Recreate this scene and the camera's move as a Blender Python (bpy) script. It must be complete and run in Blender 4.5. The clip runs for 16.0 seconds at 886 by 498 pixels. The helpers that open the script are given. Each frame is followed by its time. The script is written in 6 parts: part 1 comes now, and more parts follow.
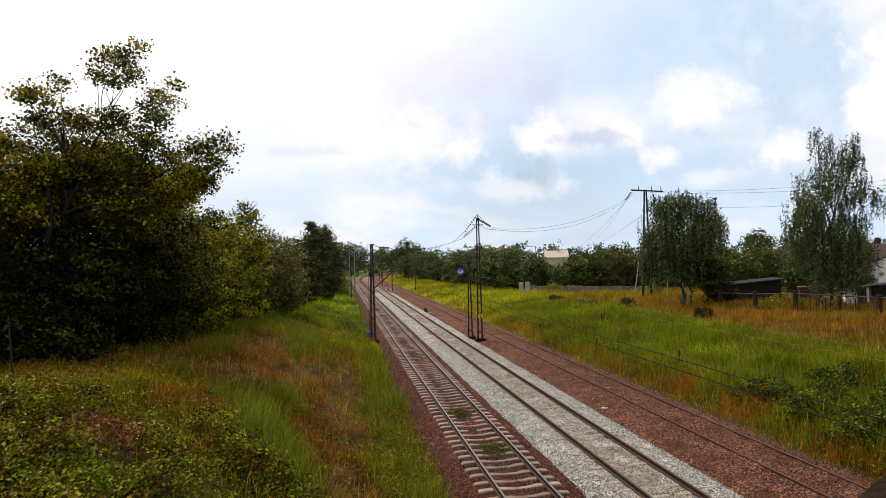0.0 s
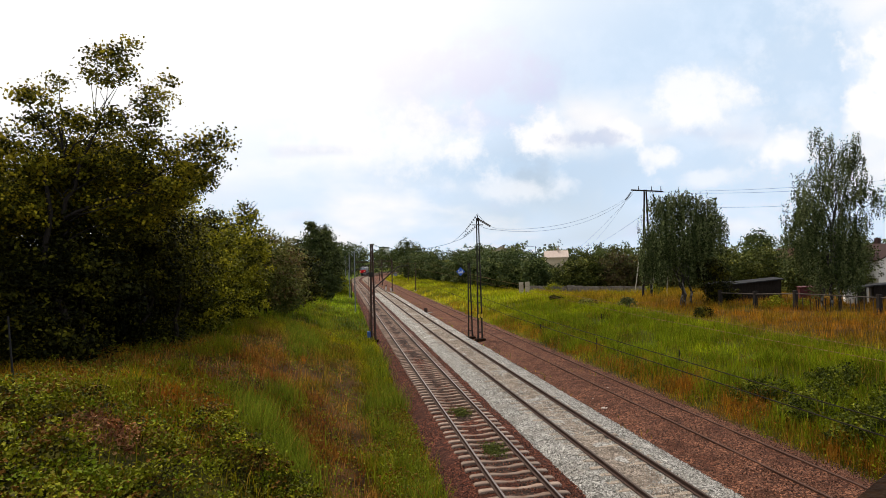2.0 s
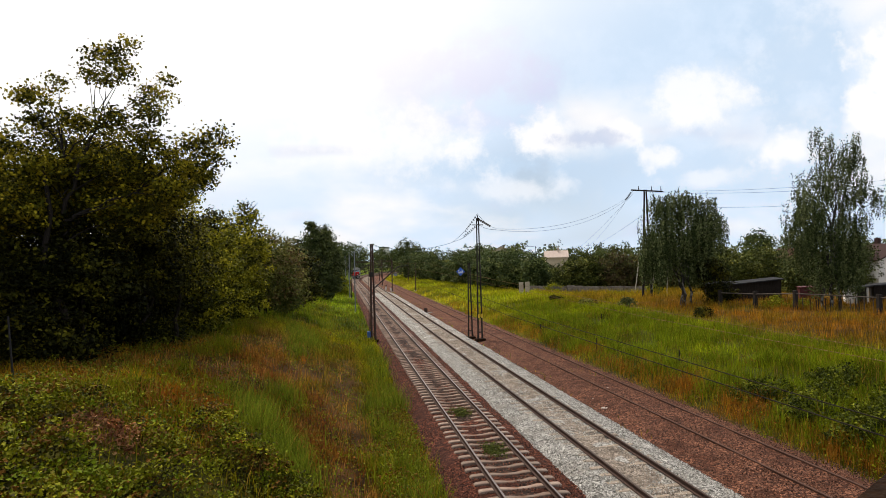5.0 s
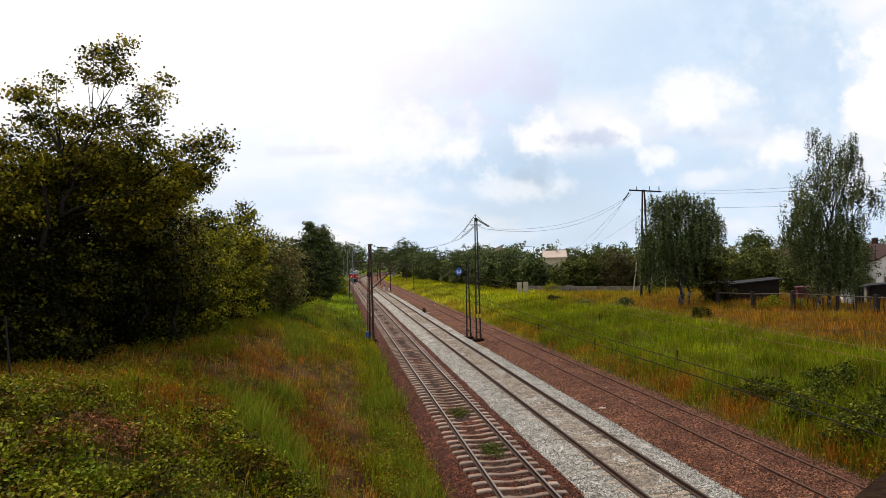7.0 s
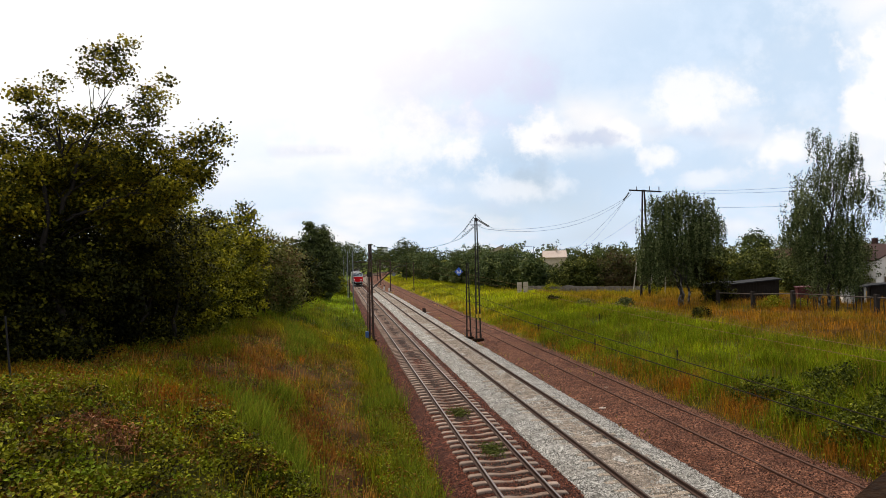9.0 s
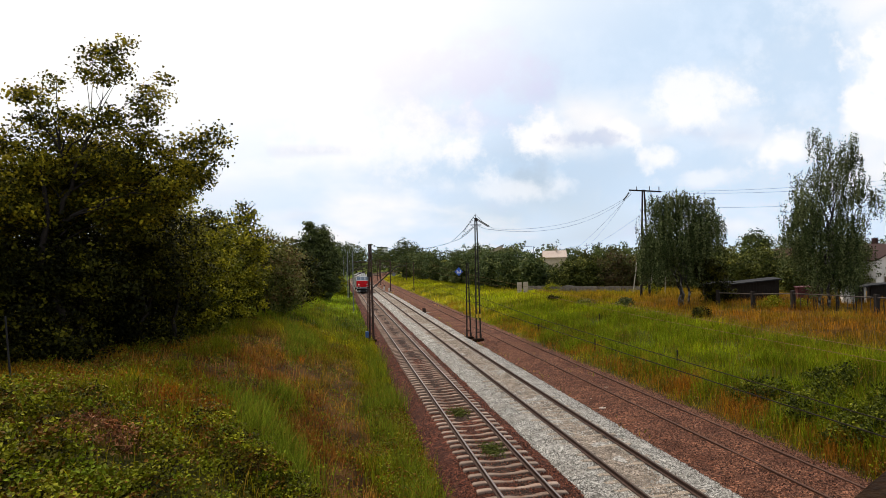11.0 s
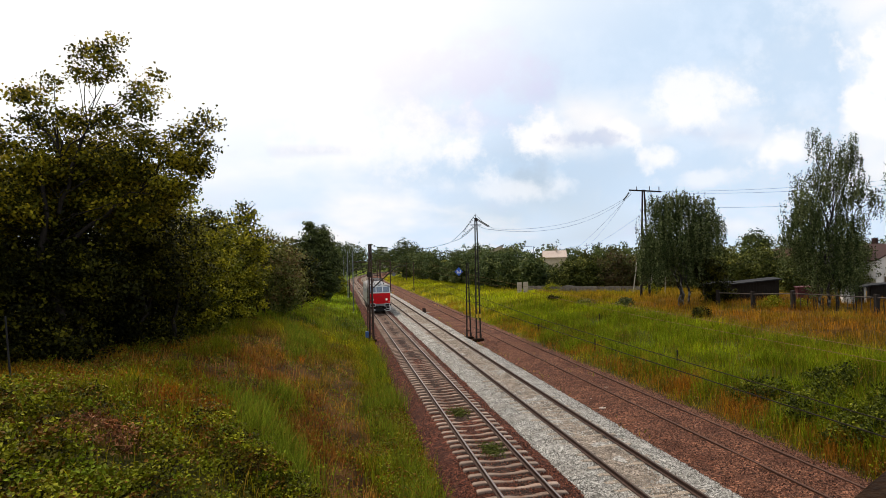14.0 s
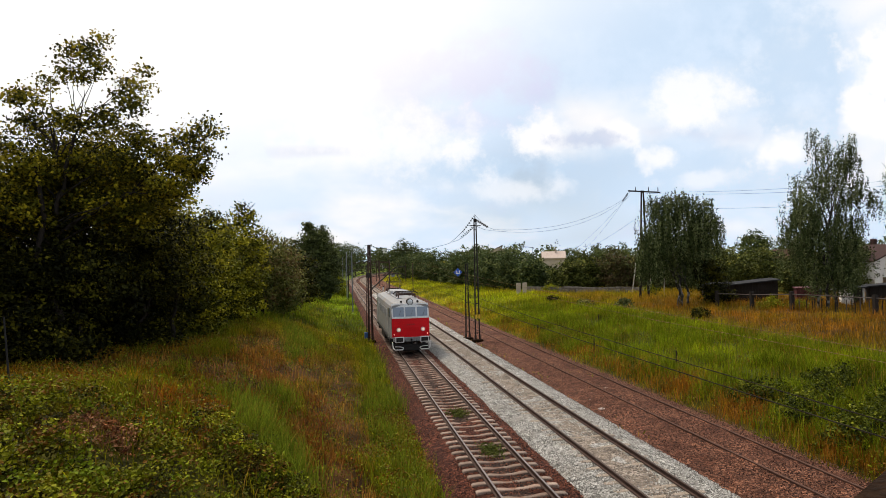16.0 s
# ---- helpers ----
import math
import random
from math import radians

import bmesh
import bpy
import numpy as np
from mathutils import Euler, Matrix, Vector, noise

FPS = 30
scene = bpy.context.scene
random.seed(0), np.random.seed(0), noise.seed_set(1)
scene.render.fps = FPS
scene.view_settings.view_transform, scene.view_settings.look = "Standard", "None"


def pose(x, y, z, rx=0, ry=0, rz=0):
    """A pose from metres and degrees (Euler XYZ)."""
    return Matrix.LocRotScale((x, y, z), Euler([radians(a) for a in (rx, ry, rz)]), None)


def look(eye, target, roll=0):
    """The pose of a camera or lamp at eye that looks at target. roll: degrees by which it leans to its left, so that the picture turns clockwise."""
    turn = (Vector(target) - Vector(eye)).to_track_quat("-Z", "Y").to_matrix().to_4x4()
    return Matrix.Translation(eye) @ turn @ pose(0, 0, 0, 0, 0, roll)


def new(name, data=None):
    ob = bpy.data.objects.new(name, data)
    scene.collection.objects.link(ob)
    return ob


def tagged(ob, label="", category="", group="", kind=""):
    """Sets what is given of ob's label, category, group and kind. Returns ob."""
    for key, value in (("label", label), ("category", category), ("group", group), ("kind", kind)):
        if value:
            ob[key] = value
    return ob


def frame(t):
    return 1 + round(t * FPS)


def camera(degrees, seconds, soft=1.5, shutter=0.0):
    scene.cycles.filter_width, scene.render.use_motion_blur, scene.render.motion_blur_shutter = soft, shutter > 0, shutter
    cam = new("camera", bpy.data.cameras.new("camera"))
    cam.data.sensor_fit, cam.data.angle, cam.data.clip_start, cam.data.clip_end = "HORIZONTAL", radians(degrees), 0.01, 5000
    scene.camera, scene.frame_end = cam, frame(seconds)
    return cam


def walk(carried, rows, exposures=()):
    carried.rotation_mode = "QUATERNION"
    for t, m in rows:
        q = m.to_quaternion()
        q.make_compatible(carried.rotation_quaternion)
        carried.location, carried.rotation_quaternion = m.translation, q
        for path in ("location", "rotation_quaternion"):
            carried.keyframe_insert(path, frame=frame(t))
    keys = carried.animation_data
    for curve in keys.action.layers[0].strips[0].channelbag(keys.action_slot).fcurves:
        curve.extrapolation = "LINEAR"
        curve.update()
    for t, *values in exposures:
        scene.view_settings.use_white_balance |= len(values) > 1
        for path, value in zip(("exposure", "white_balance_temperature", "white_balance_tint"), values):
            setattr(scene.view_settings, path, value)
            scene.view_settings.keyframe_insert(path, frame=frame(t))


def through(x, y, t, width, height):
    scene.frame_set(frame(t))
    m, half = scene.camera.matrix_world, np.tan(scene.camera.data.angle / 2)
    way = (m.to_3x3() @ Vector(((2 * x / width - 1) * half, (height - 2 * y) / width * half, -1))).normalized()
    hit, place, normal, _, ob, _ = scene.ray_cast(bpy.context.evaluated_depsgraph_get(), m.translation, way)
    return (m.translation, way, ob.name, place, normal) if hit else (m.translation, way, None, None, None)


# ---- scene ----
# ---------- camera ----------
cam = camera(75.64, 16.0, soft=0.85)
EYE = (0.0, 0.0, 6.52)


def aim(yaw, pitch, lean):
    """A pose at EYE: yaw to the right of the track's direction, pitch upwards, in degrees."""
    a, b = radians(yaw), radians(pitch)
    way = Vector((math.sin(a) * math.cos(b), math.cos(a) * math.cos(b), math.sin(b)))
    return look(EYE, Vector(EYE) + way * 10, lean)


STILL, NUDGED, LAST = aim(10.33, 1.01, -1.3), aim(10.50, 1.01, -1.3), aim(10.59, 1.08, -1.3)
walk(cam, [(0, STILL), (6.6, STILL), (6.8, NUDGED), (15.8, NUDGED), (16.0, LAST)], exposures=[(0, -0.42, 6700, 12), (16, -0.42, 6700, 12)])

# ---------- sky and sun ----------
SUN_FROM, SUN_HIGH = -40.0, 60.0  # degrees left of the track's direction, and above the horizon
world = bpy.data.worlds.new("sky")
scene.world = world
world.use_nodes = True
wn, wl = world.node_tree.nodes, world.node_tree.links
wn.clear()


def wnode(kind, **values):
    n = wn.new(kind)
    for key, value in values.items():
        n.inputs[key].default_value = value
    return n


out = wnode("ShaderNodeOutputWorld")
back = wnode("ShaderNodeBackground", Strength=1.0)
sky = wn.new("ShaderNodeTexSky")
sky.sky_type, sky.sun_disc = "NISHITA", False
sky.sun_elevation, sky.sun_rotation = radians(SUN_HIGH), radians(SUN_FROM)
sky.air_density, sky.dust_density, sky.ozone_density = 1.0, 1.6, 1.2
dim = wn.new("ShaderNodeVectorMath")
dim.operation = "SCALE"
dim.inputs["Scale"].default_value = 0.135
coord = wnode("ShaderNodeTexCoord")
split = wnode("ShaderNodeSeparateXYZ")
lift = wn.new("ShaderNodeMath")
lift.operation = "ADD"
lift.inputs[1].default_value = 0.38
flat = wn.new("ShaderNodeVectorMath")
flat.operation = "DIVIDE"
trio = wnode("ShaderNodeCombineXYZ")
wl.new(sky.outputs[0], dim.inputs[0])
wl.new(coord.outputs["Generated"], split.inputs[0])
wl.new(split.outputs["Z"], lift.inputs[0])
for i in range(3):
    wl.new(lift.outputs[0], trio.inputs[i])
wl.new(coord.outputs["Generated"], flat.inputs[0])
wl.new(trio.outputs[0], flat.inputs[1])


def cloud_layer(scale, detail, low, high, shift, stretch=(1, 1, 1)):
    place = wn.new("ShaderNodeMapping")
    place.inputs["Location"].default_value = shift
    place.inputs["Scale"].default_value = stretch
    puff = wn.new("ShaderNodeTexNoise")
    puff.inputs["Scale"].default_value, puff.inputs["Detail"].default_value = scale, detail
    puff.inputs["Roughness"].default_value, puff.inputs["Distortion"].default_value = 0.5, 0.1
    ramp = wn.new("ShaderNodeValToRGB")
    ramp.color_ramp.interpolation = "EASE"
    ramp.color_ramp.elements[0].position, ramp.color_ramp.elements[1].position = low, high
    wl.new(flat.outputs[0], place.inputs[0])
    wl.new(place.outputs[0], puff.inputs["Vector"])
    wl.new(puff.outputs["Fac"], ramp.inputs[0])
    return ramp.outputs[0]


def blend(fac, a, b):
    m = wn.new("ShaderNodeMix")
    m.data_type = "RGBA"
    for value, slot in ((fac, 0), (a, 6), (b, 7)):
        if isinstance(value, (tuple, float)):
            m.inputs[slot].default_value = value
        else:
            wl.new(value, m.inputs[slot])
    return m.outputs[2]


# veil: bright haze over the blue; heaps: broad white cloud; shade: their blue-grey undersides
veil = blend(cloud_layer(1.1, 2, 0.02, 0.46, (4.2, 1.3, 0)), dim.outputs[0], (0.92, 1.13, 1.38, 1))
shade = blend(cloud_layer(3.0, 3, 0.56, 0.78, (2.3, 6.4, 0)), veil, (0.88, 0.99, 1.22, 1))
heap = blend(cloud_layer(2.2, 4, 0.44, 0.74, (7.1, 2.6, 0)), shade, (1.34, 1.36, 1.38, 1))
# single clouds and blue gaps over the line: across and up from the sky's middle there, half width, half height, colour
AHEAD = Vector((math.sin(radians(10.4)), math.cos(radians(10.4)), 0.02)).normalized()
ACROSS = AHEAD.cross(Vector((0, 0, 1))).normalized()


def along(v):
    d = wn.new("ShaderNodeVectorMath")
    d.operation = "DOT_PRODUCT"
    d.inputs[1].default_value = v
    wl.new(coord.outputs["Generated"], d.inputs[0])
    return d.outputs["Value"]


def maths(kind, a, b):
    m = wn.new("ShaderNodeMath")
    m.operation = kind
    for k, value in enumerate((a, b)):
        if isinstance(value, (int, float)):
            m.inputs[k].default_value = value
        else:
            wl.new(value, m.inputs[k])
    return m.outputs[0]


depth = maths("MAXIMUM", along(AHEAD), 0.04)
plane = wnode("ShaderNodeCombineXYZ")
wl.new(maths("DIVIDE", along(ACROSS), depth), plane.inputs[0])
wl.new(maths("DIVIDE", along(ACROSS.cross(AHEAD)), depth), plane.inputs[1])
ragged = wn.new("ShaderNodeTexNoise")
ragged.inputs["Scale"].default_value, ragged.inputs["Detail"].default_value, ragged.inputs["Roughness"].default_value = 13.0, 7, 0.62
wl.new(plane.outputs[0], ragged.inputs["Vector"])
ragged = maths("MULTIPLY", maths("SUBTRACT", ragged.outputs["Fac"], 0.5), 4.6)


def cloud(under, u, v, a, b, colour, strength=1.0, soft=0.9):
    place = wn.new("ShaderNodeMapping")
    place.inputs["Scale"].default_value = (1 / a, 1 / b, 1)
    place.inputs["Location"].default_value = (-u / a, -v / b, 0)
    far = wn.new("ShaderNodeVectorMath")
    far.operation = "LENGTH"
    wl.new(plane.outputs[0], place.inputs[0])
    wl.new(place.outputs[0], far.inputs[0])
    edge = wn.new("ShaderNodeMapRange")
    edge.interpolation_type = "SMOOTHSTEP"
    for key, value in (("From Min", 1 + soft / 2), ("From Max", 1 - soft / 2), ("To Max", strength)):
        edge.inputs[key].default_value = value
    wl.new(maths("ADD", far.outputs["Value"], ragged), edge.inputs["Value"])
    return blend(edge.outputs[0], under, colour)


WHITE, BLUE, LILAC, GREY = (1.42, 1.43, 1.45, 1), (0.76, 1.0, 1.27, 1), (0.92, 0.97, 1.28, 1), (0.76, 0.88, 1.14, 1)
clouds = heap
for u, v, a, b, colour, strength, soft in (
        (0.30, 0.42, 0.30, 0.10, BLUE, 0.5, 1.6), (0.64, 0.30, 0.11, 0.10, BLUE, 0.7, 1.4), (0.42, 0.12, 0.34, 0.05, BLUE, 0.55, 1.6),
        (0.00, 0.14, 0.16, 0.025, BLUE, 0.75, 1.4), (-0.20, 0.175, 0.10, 0.010, GREY, 0.8, 1.2), (-0.07, 0.315, 0.09, 0.045, LILAC, 0.85, 1.4), (0.09, 0.31, 0.08, 0.05, LILAC, 0.8, 1.4), (0.03, 0.22, 0.10, 0.02, LILAC, 0.5, 1.4)):
    clouds = cloud(clouds, u, v, a, b, colour, strength, soft)
for u, v, a, b, colour, strength, soft in (
        (-0.09, 0.19, 0.13, 0.05, WHITE, 0.7, 1.6), (0.175, 0.190, 0.045, 0.030, WHITE, 0.85, 1.2), (0.325, 0.195, 0.03, 0.018, WHITE, 0.75, 1.2), (0.385, 0.148, 0.035, 0.018, WHITE, 0.75, 1.2), (0.449, 0.246, 0.07, 0.045, WHITE, 0.75, 1.3),
        (0.615, 0.155, 0.05, 0.025, WHITE, 0.8, 1.1), (0.77, 0.27, 0.05, 0.09, WHITE, 0.9, 1.1), (0.045, 0.170, 0.03, 0.013, WHITE, 0.6, 1.2), (0.14, 0.100, 0.07, 0.018, WHITE, 0.5, 1.5), (0.46, 0.11, 0.05, 0.014, WHITE, 0.5, 1.3), (0.255, 0.185, 0.045, 0.014, GREY, 0.7, 1.2), (-0.735, 0.42, 0.09, 0.04, LILAC, 0.9, 0.9)):
    clouds = cloud(clouds, u, v, a, b, colour, strength, soft)
# the glare around the veiled sun
aimed = wn.new("ShaderNodeVectorMath")
aimed.operation = "DOT_PRODUCT"
sa, sb = radians(SUN_FROM), radians(SUN_HIGH)
SUNWARD = Vector((math.sin(sa) * math.cos(sb), math.cos(sa) * math.cos(sb), math.sin(sb)))
aimed.inputs[1].default_value = SUNWARD
wl.new(coord.outputs["Generated"], aimed.inputs[0])
glare = wn.new("ShaderNodeMapRange")
glare.interpolation_type = "SMOOTHSTEP"
glare.inputs["From Min"].default_value, glare.inputs["From Max"].default_value = 0.42, 0.76
wl.new(aimed.outputs["Value"], glare.inputs["Value"])
wl.new(blend(glare.outputs[0], clouds, (1.55, 1.54, 1.53, 1)), back.inputs["Color"])
wl.new(back.outputs[0], out.inputs[0])

sun = new("sun", bpy.data.lights.new("sun", "SUN"))
sun.data.energy, sun.data.angle, sun.data.color = 5.0, radians(10), (1.0, 0.93, 0.80)
sun.matrix_world = look(SUNWARD * 100, (0, 0, 0))

# ---------- materials ----------
def material(name):
    m = bpy.data.materials.new(name)
    m.use_nodes = True
    return m, m.node_tree.nodes, m.node_tree.links, m.node_tree.nodes["Principled BSDF"]


def surface(name, light, dark, scale=4.0, rough=0.7, bump=0.2, fine=60.0, metal=0.0, stain=None, stain_scale=0.7, stain_at=(0.52, 0.68), vary=0.0, stretch=(1, 1, 1)):
    """Grain between two colours at a coarse and a fine scale, with relief, and stains of a third colour."""
    m, n, l, p = material(name)
    tc, mp = n.new("ShaderNodeTexCoord"), n.new("ShaderNodeMapping")
    mp.inputs["Scale"].default_value = stretch
    l.new(tc.outputs["Object"], mp.inputs[0])

    def tex(s, detail=4):
        t = n.new("ShaderNodeTexNoise")
        t.inputs["Scale"].default_value, t.inputs["Detail"].default_value = s, detail
        l.new(mp.outputs[0], t.inputs["Vector"])
        return t.outputs["Fac"]

    def ramp(value, a, b):
        r = n.new("ShaderNodeMapRange")
        r.inputs["From Min"].default_value, r.inputs["From Max"].default_value = a, b
        l.new(value, r.inputs["Value"])
        return r.outputs[0]

    def mix(fac, a, b, how="MIX"):
        x = n.new("ShaderNodeMix")
        x.data_type, x.blend_type = "RGBA", how
        for value, slot in ((fac, 0), (a, 6), (b, 7)):
            if isinstance(value, tuple):
                x.inputs[slot].default_value = (*value, 1)
            elif isinstance(value, float):
                x.inputs[slot].default_value = value
            else:
                l.new(value, x.inputs[slot])
        return x.outputs[2]

    coarse, small = tex(scale), tex(fine, 2)
    colour = mix(ramp(coarse, 0.3, 0.7), dark, light)
    colour = mix(ramp(small, 0.35, 0.75), colour, tuple(0.55 * c for c in dark))
    if stain:
        colour = mix(ramp(tex(stain_scale, 5), *stain_at), colour, stain)
    if vary:
        info, hsv = n.new("ShaderNodeObjectInfo"), n.new("ShaderNodeHueSaturation")
        r = n.new("ShaderNodeMapRange")
        r.inputs["To Min"].default_value, r.inputs["To Max"].default_value = 1 - vary, 1 + vary
        l.new(info.outputs["Random"], r.inputs["Value"])
        l.new(r.outputs[0], hsv.inputs["Value"])
        l.new(colour, hsv.inputs["Color"])
        colour = hsv.outputs[0]
    l.new(colour, p.inputs["Base Color"])
    rr = n.new("ShaderNodeMapRange")
    rr.inputs["To Min"].default_value, rr.inputs["To Max"].default_value = max(0.03, rough - 0.12), min(1.0, rough + 0.12)
    l.new(coarse, rr.inputs["Value"])
    l.new(rr.outputs[0], p.inputs["Roughness"])
    p.inputs["Metallic"].default_value = metal
    p.inputs["Specular IOR Level"].default_value = 0.5 if rough < 0.6 else 0.2
    if bump:
        b = n.new("ShaderNodeBump")
        b.inputs["Strength"].default_value, b.inputs["Distance"].default_value = bump, 0.02
        l.new(small, b.inputs["Height"])
        l.new(b.outputs[0], p.inputs["Normal"])
    return m


def leafy(name, through=0.35, rough=0.6):
    """Leaves and blades: the colour of each one is in the attribute tint; light passes through them."""
    m, n, l, p = material(name)
    at = n.new("ShaderNodeAttribute")
    at.attribute_name = "tint"
    geo, hsv, r = n.new("ShaderNodeNewGeometry"), n.new("ShaderNodeHueSaturation"), n.new("ShaderNodeMapRange")
    r.inputs["To Min"].default_value, r.inputs["To Max"].default_value = 0.65, 1.35
    l.new(geo.outputs["Random Per Island"], r.inputs["Value"])
    l.new(r.outputs[0], hsv.inputs["Value"])
    l.new(at.outputs["Color"], hsv.inputs["Color"])
    l.new(hsv.outputs[0], p.inputs["Base Color"])
    p.inputs["Roughness"].default_value = rough
    p.inputs["Specular IOR Level"].default_value = 0.06
    t, mix = n.new("ShaderNodeBsdfTranslucent"), n.new("ShaderNodeMixShader")
    l.new(hsv.outputs[0], t.inputs["Color"])
    mix.inputs[0].default_value = through
    l.new(p.outputs[0], mix.inputs[1])
    l.new(t.outputs[0], mix.inputs[2])
    l.new(mix.outputs[0], n["Material Output"].inputs[0])
    return m


def soil(name):
    """The ground sheet: tint by place, with clods and thatch."""
    m, n, l, p = material(name)
    at, tc = n.new("ShaderNodeAttribute"), n.new("ShaderNodeTexCoord")
    at.attribute_name = "tint"
    a, b = n.new("ShaderNodeTexNoise"), n.new("ShaderNodeTexNoise")
    for t, s, d in ((a, 1.3, 5), (b, 14.0, 5)):
        t.inputs["Scale"].default_value, t.inputs["Detail"].default_value = s, d
        l.new(tc.outputs["Object"], t.inputs["Vector"])
    add, r, hsv = n.new("ShaderNodeMath"), n.new("ShaderNodeMapRange"), n.new("ShaderNodeHueSaturation")
    l.new(a.outputs["Fac"], add.inputs[0])
    l.new(b.outputs["Fac"], add.inputs[1])
    r.inputs["From Min"].default_value, r.inputs["From Max"].default_value = 0.6, 1.4
    r.inputs["To Min"].default_value, r.inputs["To Max"].default_value = 0.35, 1.3
    l.new(add.outputs[0], r.inputs["Value"])
    l.new(r.outputs[0], hsv.inputs["Value"])
    l.new(at.outputs["Color"], hsv.inputs["Color"])
    l.new(hsv.outputs[0], p.inputs["Base Color"])
    p.inputs["Roughness"].default_value = 0.95
    p.inputs["Specular IOR Level"].default_value = 0.1
    bp = n.new("ShaderNodeBump")
    bp.inputs["Strength"].default_value, bp.inputs["Distance"].default_value = 0.8, 0.08
    l.new(b.outputs["Fac"], bp.inputs["Height"])
    l.new(bp.outputs[0], p.inputs["Normal"])
    return m


def stones(name, colours, scale, stain=None):
    """Crushed stone: cells of several colours with relief between them."""
    m, n, l, p = material(name)
    tc, v = n.new("ShaderNodeTexCoord"), n.new("ShaderNodeTexVoronoi")
    v.inputs["Scale"].default_value = scale
    l.new(tc.outputs["Object"], v.inputs["Vector"])
    sep, ramp = n.new("ShaderNodeSeparateColor"), n.new("ShaderNodeValToRGB")
    l.new(v.outputs["Color"], sep.inputs[0])
    l.new(sep.outputs[0], ramp.inputs[0])
    ramp.color_ramp.elements.remove(ramp.color_ramp.elements[1])
    for i, c in enumerate(colours):
        e = ramp.color_ramp.elements[0] if i == 0 else ramp.color_ramp.elements.new(i / (len(colours) - 1))
        e.color = (*c, 1)
    t = n.new("ShaderNodeTexNoise")
    t.inputs["Scale"].default_value, t.inputs["Detail"].default_value = 0.8, 5
    l.new(tc.outputs["Object"], t.inputs["Vector"])
    r, mix = n.new("ShaderNodeMapRange"), n.new("ShaderNodeMix")
    r.inputs["From Min"].default_value, r.inputs["From Max"].default_value = 0.45, 0.75
    l.new(t.outputs["Fac"], r.inputs["Value"])
    mix.data_type = "RGBA"
    l.new(r.outputs[0], mix.inputs[0])
    l.new(ramp.outputs[0], mix.inputs[6])
    mix.inputs[7].default_value = (*(stain or colours[0]), 1)
    # patches of damp and dust at the size of a step
    u, ur, hsv = n.new("ShaderNodeTexNoise"), n.new("ShaderNodeMapRange"), n.new("ShaderNodeHueSaturation")
    u.inputs["Scale"].default_value, u.inputs["Detail"].default_value = 2.6, 7
    u.inputs["Roughness"].default_value = 0.7
    l.new(tc.outputs["Object"], u.inputs["Vector"])
    ur.inputs["From Min"].default_value, ur.inputs["From Max"].default_value = 0.32, 0.68
    ur.inputs["To Min"].default_value, ur.inputs["To Max"].default_value = 0.45, 1.45
    l.new(u.outputs["Fac"], ur.inputs["Value"])
    l.new(ur.outputs[0], hsv.inputs["Value"])
    l.new(mix.outputs[2], hsv.inputs["Color"])
    l.new(hsv.outputs[0], p.inputs["Base Color"])
    p.inputs["Roughness"].default_value = 0.9
    p.inputs["Specular IOR Level"].default_value = 0.15
    b = n.new("ShaderNodeBump")
    b.invert = True
    b.inputs["Strength"].default_value, b.inputs["Distance"].default_value = 1.0, 0.04
    l.new(v.outputs["Distance"], b.inputs["Height"])
    l.new(b.outputs[0], p.inputs["Normal"])
    return m


def glowing(name, colour, strength):
    m, n, l, p = material(name)
    p.inputs["Base Color"].default_value = (*colour, 1)
    p.inputs["Emission Color"].default_value = (*colour, 1)
    p.inputs["Emission Strength"].default_value = strength
    return m


def glass(name, tint, rough=0.05):
    m, n, l, p = material(name)
    p.inputs["Base Color"].default_value = (*tint, 1)
    p.inputs["Roughness"].default_value = rough
    p.inputs["IOR"].default_value = 1.5
    p.inputs["Coat Weight"].default_value = 1.0
    return m


